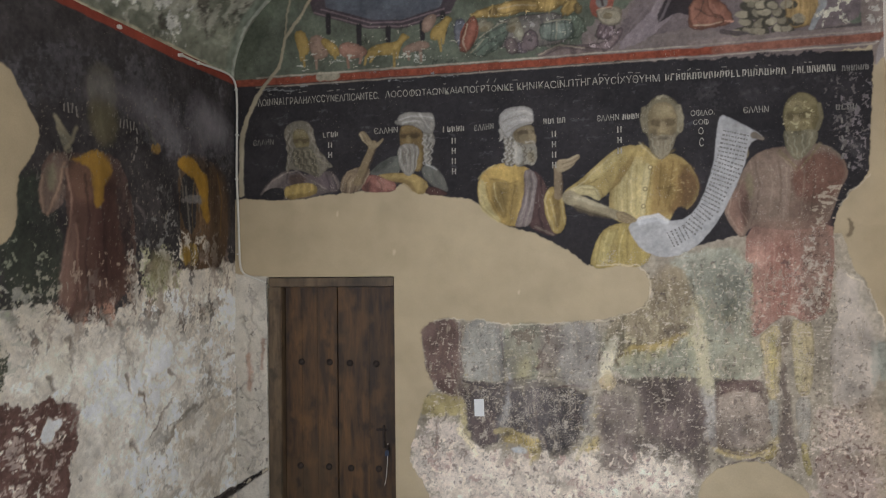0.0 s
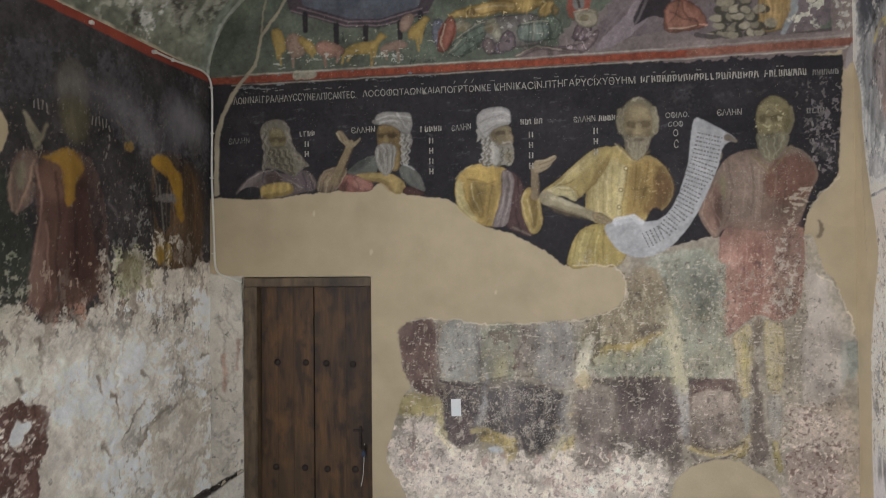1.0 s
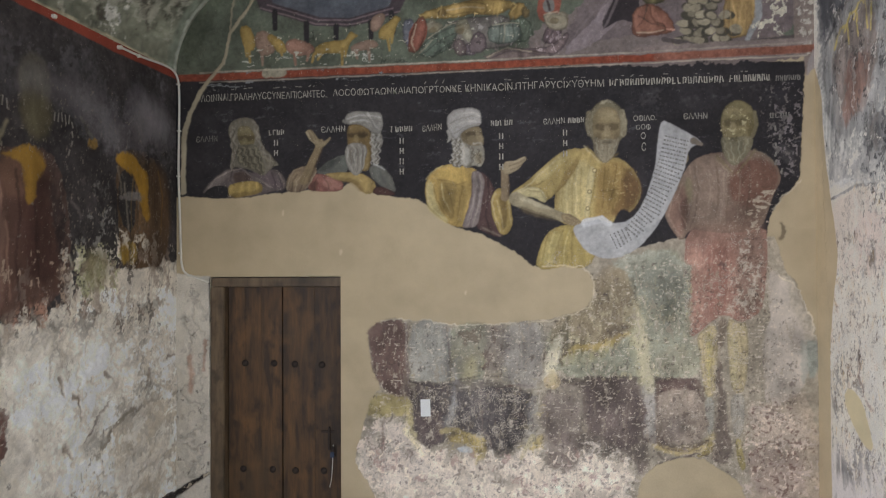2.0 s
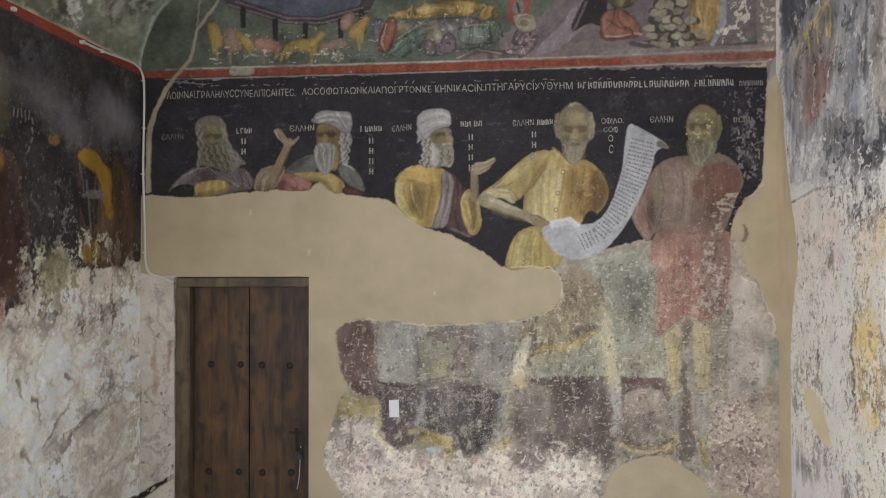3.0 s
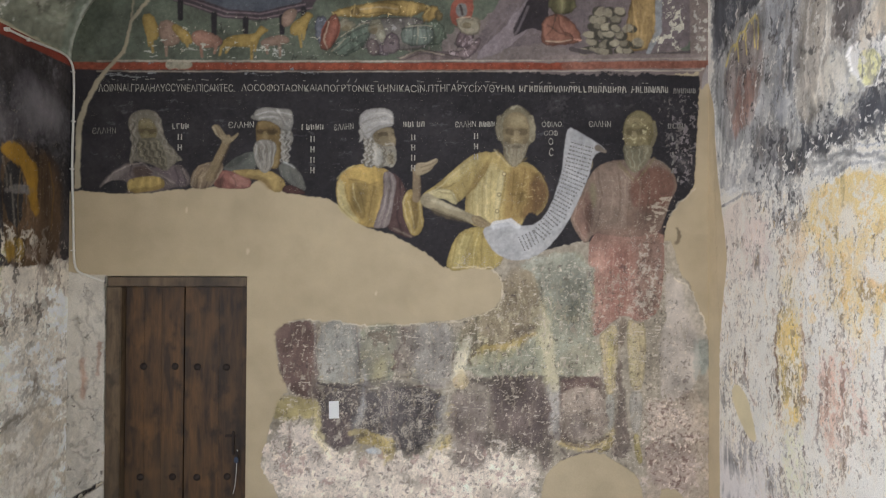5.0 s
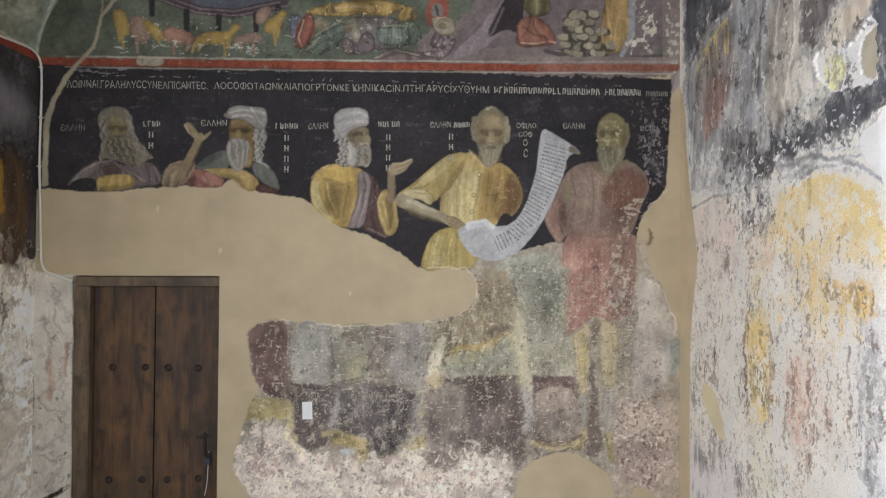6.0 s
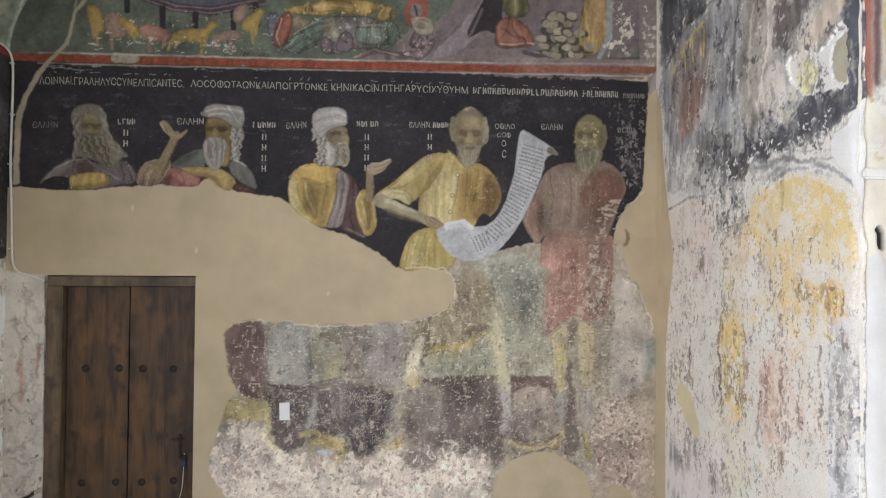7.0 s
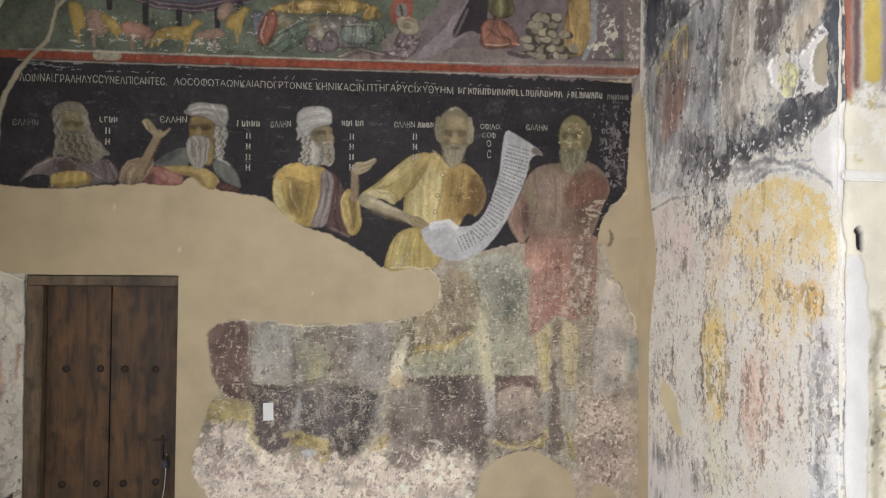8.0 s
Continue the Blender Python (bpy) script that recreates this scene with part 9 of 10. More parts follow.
wash([(1.078, 1.344), (1.169, 1.394), (1.271, 1.372), (1.281, 1.067), (1.188, 0.941), (1.108, 0.972)], (154, 124, 108), 0.75, 0.025)
wash([(1.337, 1.256), (1.406, 1.284), (1.437, 1.105), (1.368, 1.064)], (160, 130, 116), 0.7, 0.02)
wash([(1.584, 1.602), (1.701, 1.620), (1.796, 1.589), (1.802, 1.321), (1.790, 0.977), (1.605, 0.872), (1.578, 1.139), (1.558, 1.367)], (150, 147, 144), 0.8, 0.02)
wash([(1.605, 1.535), (1.676, 1.565), (1.682, 1.298), (1.618, 1.308)], (118, 118, 121), 0.7, 0.02)
for outline in ([(0.991, 1.555), (1.186, 1.623), (1.254, 1.473), (1.187, 1.360), (1.050, 1.340)], [(0.435, 1.413), (0.717, 1.473), (0.742, 1.087), (0.541, 1.015)], [(1.436, 1.590), (1.557, 1.507), (1.551, 1.272), (1.466, 1.304)], [(1.003, 1.167), (1.098, 1.185), (1.108, 0.865), (1.005, 0.835)], [(0.149, 1.627), (0.365, 1.637), (0.341, 1.304), (0.168, 1.282)], [(1.273, 1.015), (1.537, 1.129), (1.572, 0.907), (1.314, 0.799)]):
    wash(outline, (216, 209, 198), 0.75, 0.025)
wash([(0.082, 0.779), (0.440, 0.833), (0.766, 0.855), (0.801, 0.543), (0.118, 0.302)], (164, 158, 156), 0.75)
wash([(0.798, 0.951), (0.955, 1.000), (1.005, 0.753), (0.854, 0.677)], (178, 174, 146), 0.7)
for outline, tint, share, grain in (([(0.490, 2.511), (0.896, 2.470), (0.999, 1.947), (0.495, 1.964)], (52, 51, 54), 0.34, (0.022, 0.030)), ([(0.653, 2.329), (1.226, 2.411), (1.756, 2.483), (1.719, 2.378), (1.389, 2.327), (0.887, 2.211)], (196, 192, 186), 0.24, (0.020, 0.022)),
                                    ([(0.998, 2.199), (1.701, 2.147), (1.731, 1.746), (1.000, 1.723)], (222, 212, 196), 0.34, (0.035, 0.050)), ([(0.998, 2.199), (1.701, 2.147), (1.731, 1.746), (1.000, 1.723)], (158, 128, 78), 0.24, (0.022, 0.040)),
                                    ([(0.143, 2.185), (1.604, 1.742), (1.572, 0.861), (0.125, 0.374)], (226, 219, 208), 0.24, (0.030, 0.060)), ([(0.143, 2.185), (1.604, 1.742), (1.572, 0.861), (0.125, 0.374)], (104, 92, 82), 0.22, (0.020, 0.050)),
                                    ([(0.143, 2.185), (1.604, 1.742), (1.572, 0.861), (0.125, 0.374)], (158, 146, 132), 0.22, (0.030, 0.080)), ([(0.143, 2.185), (1.604, 1.742), (1.572, 0.861), (0.125, 0.374)], (228, 221, 210), 0.22, (0.014, 0.030)), ([(0.143, 2.185), (1.604, 1.742), (1.572, 0.861), (0.125, 0.374)], (92, 80, 70), 0.15, (0.012, 0.028)), ([(1.584, 1.602), (1.802, 1.598), (1.802, 0.938), (1.605, 0.872)], (224, 220, 214), 0.24, (0.026, 0.024)),
                                    ([(0.130, 3.457), (1.669, 2.878), (1.669, 2.513), (0.141, 2.396)], (164, 158, 150), 0.20, (0.030, 0.060)), ([(0.130, 3.457), (1.669, 2.878), (1.669, 2.513), (0.141, 2.396)], (60, 56, 56), 0.22, (0.030, 0.070))):
    rw.scour(outline, tint, share, grain, 301 + int(share * 100) + int(outline[0][0] * 50) + tint[0], soft=0.04, strength=0.8, blend=0.3)
for path, w, tint in (([(0.761, 1.537), (0.757, 1.298), (0.776, 1.052)], 0.022, (104, 80, 60)), ([(0.982, 1.554), (0.993, 1.276), (0.974, 1.050)], 0.018, (140, 112, 84)), ([(1.151, 1.408), (1.143, 1.247), (1.161, 1.144)], 0.020, (110, 84, 74)), ([(1.280, 1.399), (1.272, 1.219), (1.289, 1.019)], 0.020, (118, 92, 82)),
                      ([(0.435, 1.316), (0.423, 1.185), (0.540, 1.059)], 0.028, (122, 106, 96)), ([(0.123, 1.207), (0.156, 1.038), (0.202, 0.910)], 0.026, (112, 106, 102)), ([(1.097, 1.212), (1.107, 1.079), (1.089, 0.994)], 0.024, (128, 112, 104)), ([(1.523, 1.456), (1.537, 1.316), (1.523, 1.126)], 0.022, (124, 112, 106)),
                      ([(1.311, 1.885), (1.319, 1.733), (1.304, 1.580)], 0.026, (170, 140, 84)), ([(1.390, 1.735), (1.406, 1.588), (1.391, 1.513)], 0.026, (184, 158, 98)), ([(1.494, 1.691), (1.501, 1.596), (1.480, 1.498)], 0.026, (190, 166, 112)), ([(1.074, 2.273), (1.269, 2.289), (1.464, 2.256), (1.570, 2.208)], 0.020, (98, 96, 96)),
                      ([(1.093, 2.238), (1.269, 2.263), (1.464, 2.232), (1.591, 2.178)], 0.012, (176, 172, 166)), ([(0.143, 2.213), (0.360, 2.234), (0.556, 2.183)], 0.016, (150, 148, 146)), ([(0.943, 3.151), (0.904, 2.933), (0.874, 2.650)], 0.024, (62, 60, 62)), ([(1.180, 3.062), (1.163, 2.825), (1.092, 2.572)], 0.018, (170, 164, 154)),
                      ([(1.042, 3.058), (1.024, 2.811), (0.996, 2.593)], 0.014, (158, 150, 140)), ([(0.135, 2.995), (0.295, 3.170), (0.586, 3.222), (0.728, 3.232)], 0.016, (58, 58, 60))):
    rw.stroke(path, w, w * 0.7, tint, strength=0.75, soft=0.010, ragged=0.018, mottle=0.5)
for path in ([(0.240, 2.967), (0.296, 3.054), (0.366, 3.060), (0.381, 2.949)], [(0.339, 3.028), (0.393, 3.098), (0.460, 3.097), (0.474, 2.962)], [(0.433, 3.059), (0.472, 3.126), (0.536, 3.137), (0.563, 2.975)], [(0.524, 3.115), (0.561, 3.148), (0.599, 3.103), (0.588, 2.955)]):
    rw.stroke(path, 0.020, 0.014, (160, 140, 66), strength=0.85, soft=0.005, ragged=0.006, mottle=0.4)
for outline, tint, share, grain, seed in (([(0.144, 2.115), (1.604, 1.788), (1.578, 0.863), (0.125, 0.374)], (228, 221, 208), 0.26, (0.050, 0.13), 351), ([(0.144, 2.115), (1.604, 1.788), (1.578, 0.863), (0.125, 0.374)], (122, 100, 84), 0.25, (0.036, 0.11), 352),
                                          ([(0.144, 2.115), (1.000, 1.891), (1.006, 0.670), (0.125, 0.374)], (140, 136, 132), 0.28, (0.050, 0.12), 353), ([(0.792, 1.954), (1.731, 1.878), (1.669, 1.429), (0.796, 1.304)], (182, 152, 92), 0.30, (0.050, 0.10), 354),
                                          ([(1.050, 1.450), (1.465, 1.496), (1.466, 0.969), (1.053, 0.849)], (146, 106, 92), 0.28, (0.040, 0.12), 355), ([(1.571, 1.578), (1.802, 1.598), (1.802, 0.938), (1.592, 0.867)], (94, 93, 94), 0.28, (0.040, 0.09), 356),
                                          ([(1.571, 1.276), (1.802, 1.321), (1.802, 0.938), (1.592, 0.867)], (232, 228, 221), 0.34, (0.050, 0.05), 357), ([(0.490, 2.576), (1.045, 2.471), (1.048, 1.917), (0.495, 1.931)], (60, 58, 60), 0.34, (0.040, 0.08), 358),
                                          ([(0.139, 2.571), (0.997, 2.340), (0.999, 2.003), (0.145, 2.045)], (190, 184, 174), 0.26, (0.045, 0.07), 359), ([(0.123, 1.276), (0.500, 1.325), (0.507, 0.502), (0.132, 0.376)], (112, 106, 100), 0.30, (0.030, 0.07), 360)):
    rw.scour(outline, tint, share, grain, seed, soft=0.05, strength=0.7, blend=0.35)
# pier colours raised once more, standing in for the brighter light that falls here
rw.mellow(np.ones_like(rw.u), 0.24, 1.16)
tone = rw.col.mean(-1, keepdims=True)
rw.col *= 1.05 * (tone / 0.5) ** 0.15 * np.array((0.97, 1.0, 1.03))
rw.wear *= 0.60
for k, (tint, share, grain) in enumerate((((98, 84, 72), 0.20, (0.018, 0.060)), ((150, 140, 128), 0.28, (0.022, 0.070)), ((222, 214, 200), 0.20, (0.016, 0.050)), ((170, 146, 104), 0.16, (0.020, 0.060)), ((120, 110, 102), 0.22, (0.050, 0.16)))):
    rw.scour([(0.112, 2.223), (1.047, 2.166), (1.802, 1.877), (1.802, 0.938), (0.125, 0.374)], tint, share, grain, 371 + k, soft=0.05, strength=0.55, blend=0.4)
for k, (tint, share, grain) in enumerate((((70, 67, 68), 0.24, (0.020, 0.070)), ((150, 145, 138), 0.24, (0.022, 0.060)), ((112, 104, 98), 0.30, (0.060, 0.16)))):
    rw.scour([(0.067, 3.480), (1.762, 2.843), (1.762, 2.468), (1.604, 2.204), (0.998, 2.171), (0.112, 2.223)], tint, share, grain, 381 + k, soft=0.05, strength=0.5, blend=0.4)
# the strongest colours that are left
for outline, tint, k in (([(0.778, 1.597), (0.890, 1.633), (0.962, 1.440), (0.984, 1.163), (0.944, 1.032), (0.841, 1.031), (0.785, 1.243)], (172, 148, 86), 0.5), ([(1.335, 1.733), (1.465, 1.762), (1.571, 1.755), (1.657, 1.716), (1.682, 1.655), (1.631, 1.565), (1.584, 1.602), (1.515, 1.668), (1.390, 1.681)], (146, 120, 76), 0.5),
                         ([(1.097, 1.347), (1.178, 1.385), (1.271, 1.372), (1.281, 1.042), (1.188, 0.941), (1.117, 0.975)], (146, 120, 104), 0.4), ([(1.591, 1.580), (1.701, 1.611), (1.796, 1.585), (1.799, 1.320), (1.790, 1.105), (1.618, 1.058), (1.578, 1.278)], (144, 139, 134), 0.5), ([(1.605, 1.512), (1.676, 1.542), (1.682, 1.298), (1.624, 1.309)], (110, 106, 103), 0.5),
                         ([(0.139, 1.209), (0.228, 1.188), (0.246, 0.920), (0.157, 0.935)], (124, 118, 112), 0.5), ([(0.159, 0.763), (0.721, 0.843), (0.745, 0.582), (0.148, 0.381)], (158, 151, 146), 0.5), ([(0.824, 2.011), (0.999, 2.031), (1.029, 1.779), (0.858, 1.719)], (160, 136, 106), 0.45), ([(0.429, 2.031), (0.678, 2.049), (0.703, 1.774), (0.471, 1.739)], (158, 140, 132), 0.45)):
    rw.area(outline, tint, strength=k, soft=0.03, ragged=0.030, mottle=0.7, fold=0.45)
for path, w, tint in (([(0.762, 1.447), (0.758, 1.268), (0.776, 1.052)], 0.026, (98, 76, 58)), ([(0.972, 1.497), (0.993, 1.276), (0.964, 1.036)], 0.020, (128, 100, 74)), ([(1.151, 1.355), (1.143, 1.220), (1.170, 1.120)], 0.022, (108, 82, 72)), ([(1.271, 1.372), (1.280, 1.195), (1.273, 0.989)], 0.022, (112, 86, 76)), ([(0.435, 1.316), (0.423, 1.185), (0.553, 1.055)], 0.026, (118, 102, 92)),
                      ([(1.107, 1.214), (1.098, 1.104), (1.080, 0.992)], 0.026, (110, 96, 88)), ([(1.523, 1.456), (1.537, 1.316), (1.516, 1.124)], 0.024, (112, 100, 94)), ([(1.406, 1.245), (1.391, 1.143), (1.414, 1.075)], 0.024, (120, 96, 86)), ([(1.278, 1.834), (1.295, 1.732), (1.279, 1.629)], 0.030, (150, 120, 72)), ([(1.375, 1.660), (1.398, 1.587), (1.383, 1.497)], 0.026, (176, 148, 88)), ([(1.480, 1.642), (1.494, 1.571), (1.473, 1.497)], 0.026, (180, 154, 96))):
    rw.stroke(path, w, w * 0.6, tint, strength=0.7, soft=0.012, ragged=0.022, mottle=0.6)
for k, (tint, share, grain) in enumerate((((222, 214, 200), 0.26, (0.022, 0.055)), ((100, 86, 74), 0.20, (0.020, 0.055)), ((226, 218, 205), 0.18, (0.012, 0.020)), ((92, 80, 72), 0.14, (0.012, 0.022)))):
    rw.scour([(0.143, 2.185), (1.047, 2.139), (1.802, 1.855), (1.802, 0.938), (0.125, 0.374)], tint, share, grain, 391 + k, soft=0.05, strength=0.75, blend=0.28)
# smooth repair plaster in the corner and a sliver further along
rw.area([(-0.194, 2.970), (0.074, 2.904), (0.110, 2.400), (0.220, 1.973), (0.251, 1.802), (0.166, 1.489), (0.126, 0.998), (0.152, -0.029), (-0.154, -0.161)], BEIGE, label=0, rounds=1, ragged=0.004, wear=0.05)
rw.area([(0.273, 1.060), (0.343, 1.132), (0.477, 1.066), (0.529, 0.950), (0.567, 0.849), (0.479, 0.843), (0.372, 0.928)], (172, 160, 130), label=5, ragged=0.004, wear=0.05)
right_things[5] = ("repair_patch", 1, "sliver of smooth beige repair plaster")
# bright limewash along the broken edge
rw.area([(1.725, 2.444), (1.791, 2.472), (1.876, 2.462), (1.874, 0.715), (1.761, 0.667), (1.790, 1.105), (1.808, 1.535), (1.791, 1.791), (1.767, 1.921), (1.719, 2.144), (1.604, 2.227), (1.591, 2.334), (1.701, 2.359)], (222, 218, 212), label=0, ragged=0.012, wear=0.1, mottle=0.06, relief=0.006)
rw.rel += 0.003 * fbm(rw.u, rw.v, 0.2, 0.25, 411, 4)
rw.rel *= step(rw.u, 0.0, 0.08)

chip = 0.016 + 0.014 * fbm(rw.v, rw.u * 0, 0.12, 1.0, 430, 4)
rw.rel -= np.clip(chip, 0.002, 0.05) * step(rw.u, 1.68, 1.76) ** 2
rw.col *= np.minimum(1.0, 0.90 / rw.col.max(-1))[..., None]
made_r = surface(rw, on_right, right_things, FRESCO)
tagged(made_r[0], "whitewashed pier wall with smooth plaster in its corner", "wall", kind="structure")
tagged(made_r[1], "flaking pale fresco of a haloed saint on the pier", "mural")

ew = Canvas(0.0, 0.60, 0.30, 3.70, 0.0075, (210, 202, 184), 1.1, 500)
end_things = {0: ("pier_end", None, ""), 1: ("painted_arch_border", None, "red and ochre painted stripes on the arch")}
ew.col *= (1 + 0.12 * ew.cloud)[..., None]
ew.area([(0.012, 3.511), (0.433, 3.559), (0.429, 2.468), (0.100, 2.430), (0.026, 2.448)], (176, 168, 156), label=1, rounds=0, ragged=0.012, mottle=0.2, wear=0.2)
ew.stroke([(0.029, 3.290), (0.033, 2.471)], 0.034, 0.030, (150, 98, 84), mottle=0.3, label=1, soft=0.008)
ew.stroke([(0.066, 3.294), (0.065, 2.516)], 0.034, 0.030, (104, 82, 80), mottle=0.3, label=1, soft=0.010)
ew.stroke([(0.133, 3.301), (0.135, 2.564)], 0.080, 0.075, (172, 152, 82), mottle=0.35, label=1, soft=0.008, ragged=0.012)
ew.stroke([(0.191, 3.306), (0.190, 2.501)], 0.030, 0.030, (136, 126, 128), mottle=0.3, label=1, soft=0.010)
ew.scour([(0.063, 2.605), (0.378, 2.623), (0.377, 2.196), (0.063, 2.186)], (176, 160, 104), 0.30, (0.04, 0.07), 2, blend=0.4)
ew.scour([(0.026, 2.580), (0.378, 2.600), (0.377, 2.196), (0.026, 2.184)], (212, 207, 198), 0.55, (0.06, 0.08), 6, blend=0.5)
ew.stroke([(0.075, 1.949), (0.082, 1.883)], 0.030, 0.034, (44, 40, 40), relief=-0.02, ragged=0.010)
ew.stroke([(0.149, 1.616), (0.156, 1.440), (0.146, 1.222), (0.153, 0.895)], 0.035, 0.045, (150, 142, 122), mottle=0.5, soft=0.02, strength=0.85, ragged=0.02)
ew.scour([(0.124, 1.616), (0.211, 1.616), (0.210, 0.871), (0.123, 0.875)], (104, 98, 88), 0.26, (0.02, 0.03), 7, soft=0.03)
ew.scour([(0.164, 1.924), (0.428, 1.928), (0.424, 0.861), (0.163, 0.873)], (176, 164, 122), 0.48, (0.10, 0.012), 3, blend=0.5)
ew.area([(0.016, 1.834), (0.080, 1.857), (0.114, 1.703), (0.124, 1.441), (0.109, 1.180), (0.113, 0.876), (0.001, 0.881)], (204, 200, 194), ragged=0.012, mottle=0.05, relief=0.006)
ew.wear += 0.05
ew.rel += 0.004 * fbm(ew.u, ew.v, 0.15, 0.2, 511, 4)
ew.rel -= (0.016 + 0.010 * fbm(ew.v, ew.u * 0, 0.12, 1.0, 431, 4)) * step(-ew.u, -0.08, 0.0) ** 2
made_e = surface(ew, on_end, end_things, FRESCO)
tagged(made_e[0], "whitewashed end of the pier with painted arch stripes", "wall", kind="structure")
made_e[1].parent = made_e[0]

# impost ledge that crowns the pier end
imp = (0.026, 2.162)
bm = bmesh.new()
add_box(bm, (2.244, 1.322, imp[1] - 0.022), (2.8, 1.345, imp[1] + 0.018), 0.008)
impost = part("impost_ledge", bm, plain_material("limewash", (224, 220, 212), vary=0.06), None)
tagged(impost, "whitewashed stone impost ledge on the pier end", "ledge", kind="structure")

bm = bmesh.new()
add_box(bm, (2.265, 1.36, 0), (2.85, 3.6, 4.4))
add_box(bm, (2.252, 1.342, 0), (2.85, 3.1, 0.31))
part("wall_backing", bm, PLASTER, made_r[0])

# ---------------------------------------------------------------- vault, floor and the unseen rest of the porch
vc = Canvas(0.0, 1.0, 0.0, 1.0, 0.006, (100, 101, 87), 1.85, 600)
vc.col *= (1 + 0.5 * fbm(vc.u * 4, vc.v * 4, 0.5, 0.4, 601, 5))[..., None]
vc.scour([(0, 0.05), (1, 0.05), (1, 0.55), (0, 0.55)], (132, 130, 116), 0.55, (0.03, 0.05), 1)
vc.scour([(0.25, 0.0), (0.75, 0.0), (0.75, 0.3), (0.25, 0.3)], (168, 166, 158), 0.40, (0.03, 0.06), 2)
vc.scour([(0.05, 0), (0.6, 0), (0.6, 0.4), (0.05, 0.4)], (58, 52, 46), 0.34, (0.03, 0.05), 3, blend=0.4, strength=0.8)
vc.stroke([(0.012, 0.0), (0.014, 0.5), (0.014, 1.0)], 0.014, 0.016, (146, 148, 136), soft=0.004, mottle=0.3)
vc.stroke([(0.035, 0.0), (0.04, 0.5), (0.04, 1.0)], 0.03, 0.03, (104, 110, 96), soft=0.012, mottle=0.3)
vc.stroke([(0.06, 0.012), (1, 0.012)], 0.012, 0.012, (150, 142, 118), mottle=0.5, soft=0.003)
vc.patina(np.ones_like(vc.u), 0.8, 0.1, 1)
vc.wear += 0.2
vc.rel += 0.001


def on_vault(u, v, d):
    """u runs 2.1 m out from the corner, v over a quarter ellipse from the springing to the crown."""
    a = v * np.pi / 2
    y = 3.1 - 2.1 * u
    x0 = -1.562 - 0.11 * (3.1 - y)
    x = 0.36 - (0.36 - x0) * np.cos(a) + d * np.cos(a)
    z = 2.962 + 1.0 * np.sin(a) - d * np.sin(a)
    return x, y, z


made_v = surface(vc, on_vault, {0: ("ceiling", None, "")}, FRESCO)
tagged(made_v[0], "low vault painted in faded green and grey", "ceiling", kind="structure")


def sheet(name, rows, mat, label, category):
    """A thick shell through rows of points."""
    bm = bmesh.new()
    grid = [[bm.verts.new(p) for p in row] for row in rows]
    for a, b in zip(grid, grid[1:]):
        for i in range(len(a) - 1):
            bm.faces.new((a[i], a[i + 1], b[i + 1], b[i]))
    bmesh.ops.solidify(bm, geom=bm.faces[:], thickness=0.12)
    return tagged(part(name, bm, mat), label, category, kind="structure")


# shell over the painted vault, added out of view to close the room
rows = []
for y in (3.14, 1.0, -1.5, -3.9):
    row = []
    for k in range(13):
        a = math.pi / 2 * k / 12
        back = 3.1 - y
        x0 = -1.58 - 0.11 * min(back, 2.1)
        row.append((0.36 - (0.36 - x0) * math.cos(a), y, 3.02 + math.sin(a)))
    for k in range(1, 13):
        a = math.pi / 2 * k / 12
        row.append((0.36 + 1.93 * math.sin(a), y, 3.55 + 0.47 * math.cos(a)))
    rows.append(row)
sheet("ceiling_shell", rows, PLASTER, "plastered barrel vault over the porch", "ceiling")

FLOOR_BM = bmesh.new()
add_box(FLOOR_BM, (-6, -6, -0.15), (6, 3.7, -0.012))
floor = tagged(part("floor", FLOOR_BM, STONE), "grey stone slab floor", "floor", kind="structure")
slab_bm = box((-0.295, -0.295, -0.03), (0.295, 0.295, 0.0), 0.008)
slab_me = None
for i in range(7):
    for j in range(11):
        if slab_me is None:
            first = part("slab", slab_bm, STONE, floor)
            slab_me = first.data
            ob = first
        else:
            ob = new("slab", slab_me)
            ob.parent = floor
        ob.location = (-1.5 + 0.6 * i, 2.79 - 0.6 * j, 0.0)


def wall_boxes(name, boxes, label):
    bm = bmesh.new()
    for lo, hi in boxes:
        add_box(bm, lo, hi)
    return tagged(part(name, bm, PLASTER), label, "wall", kind="structure")


# unseen walls added to shut out light except at the assumed openings
wall_boxes("wall_west_rest", [((-2.2, -0.75, 0), (-1.81, 1.02, 3.3)), ((-2.2, -3.9, 0), (-1.81, -2.85, 3.3)), ((-2.2, -2.85, 0), (-1.81, -0.75, 0.55)), ((-2.2, -2.85, 2.85), (-1.81, -0.75, 3.3)),
                              ((-2.3, 1.02, 0), (-1.81, 3.6, 3.3)), ((-1.81, 2.3, 0), (-1.70, 3.6, 3.3))], "plain plastered wall with a broad opening on the west, added out of view")
wall_boxes("wall_south", [((-2.2, -4.0, 0), (0.45, -3.7, 4.4)), ((2.15, -4.0, 0), (2.85, -3.7, 4.4)), ((0.45, -4.0, 0), (2.15, -3.7, 0.7)), ((0.45, -4.0, 3.1), (2.15, -3.7, 4.4))], "plain plastered wall with a broad opening on the south, added out of view")
wall_boxes("wall_east_rest", [((2.45, -3.9, 0), (2.85, 1.338, 0.3)), ((2.9, -3.9, 0), (3.2, -1.9, 4.4)), ((2.9, 0.1, 0), (3.2, 1.338, 4.4)), ((2.9, -1.9, 0), (3.2, 0.1, 0.55)), ((2.9, -1.9, 2.65), (3.2, 0.1, 4.4))], "plain plastered wall behind the pier, added out of view")
ground_bm = box((-60, -60, -0.5), (60, 60, -0.2))
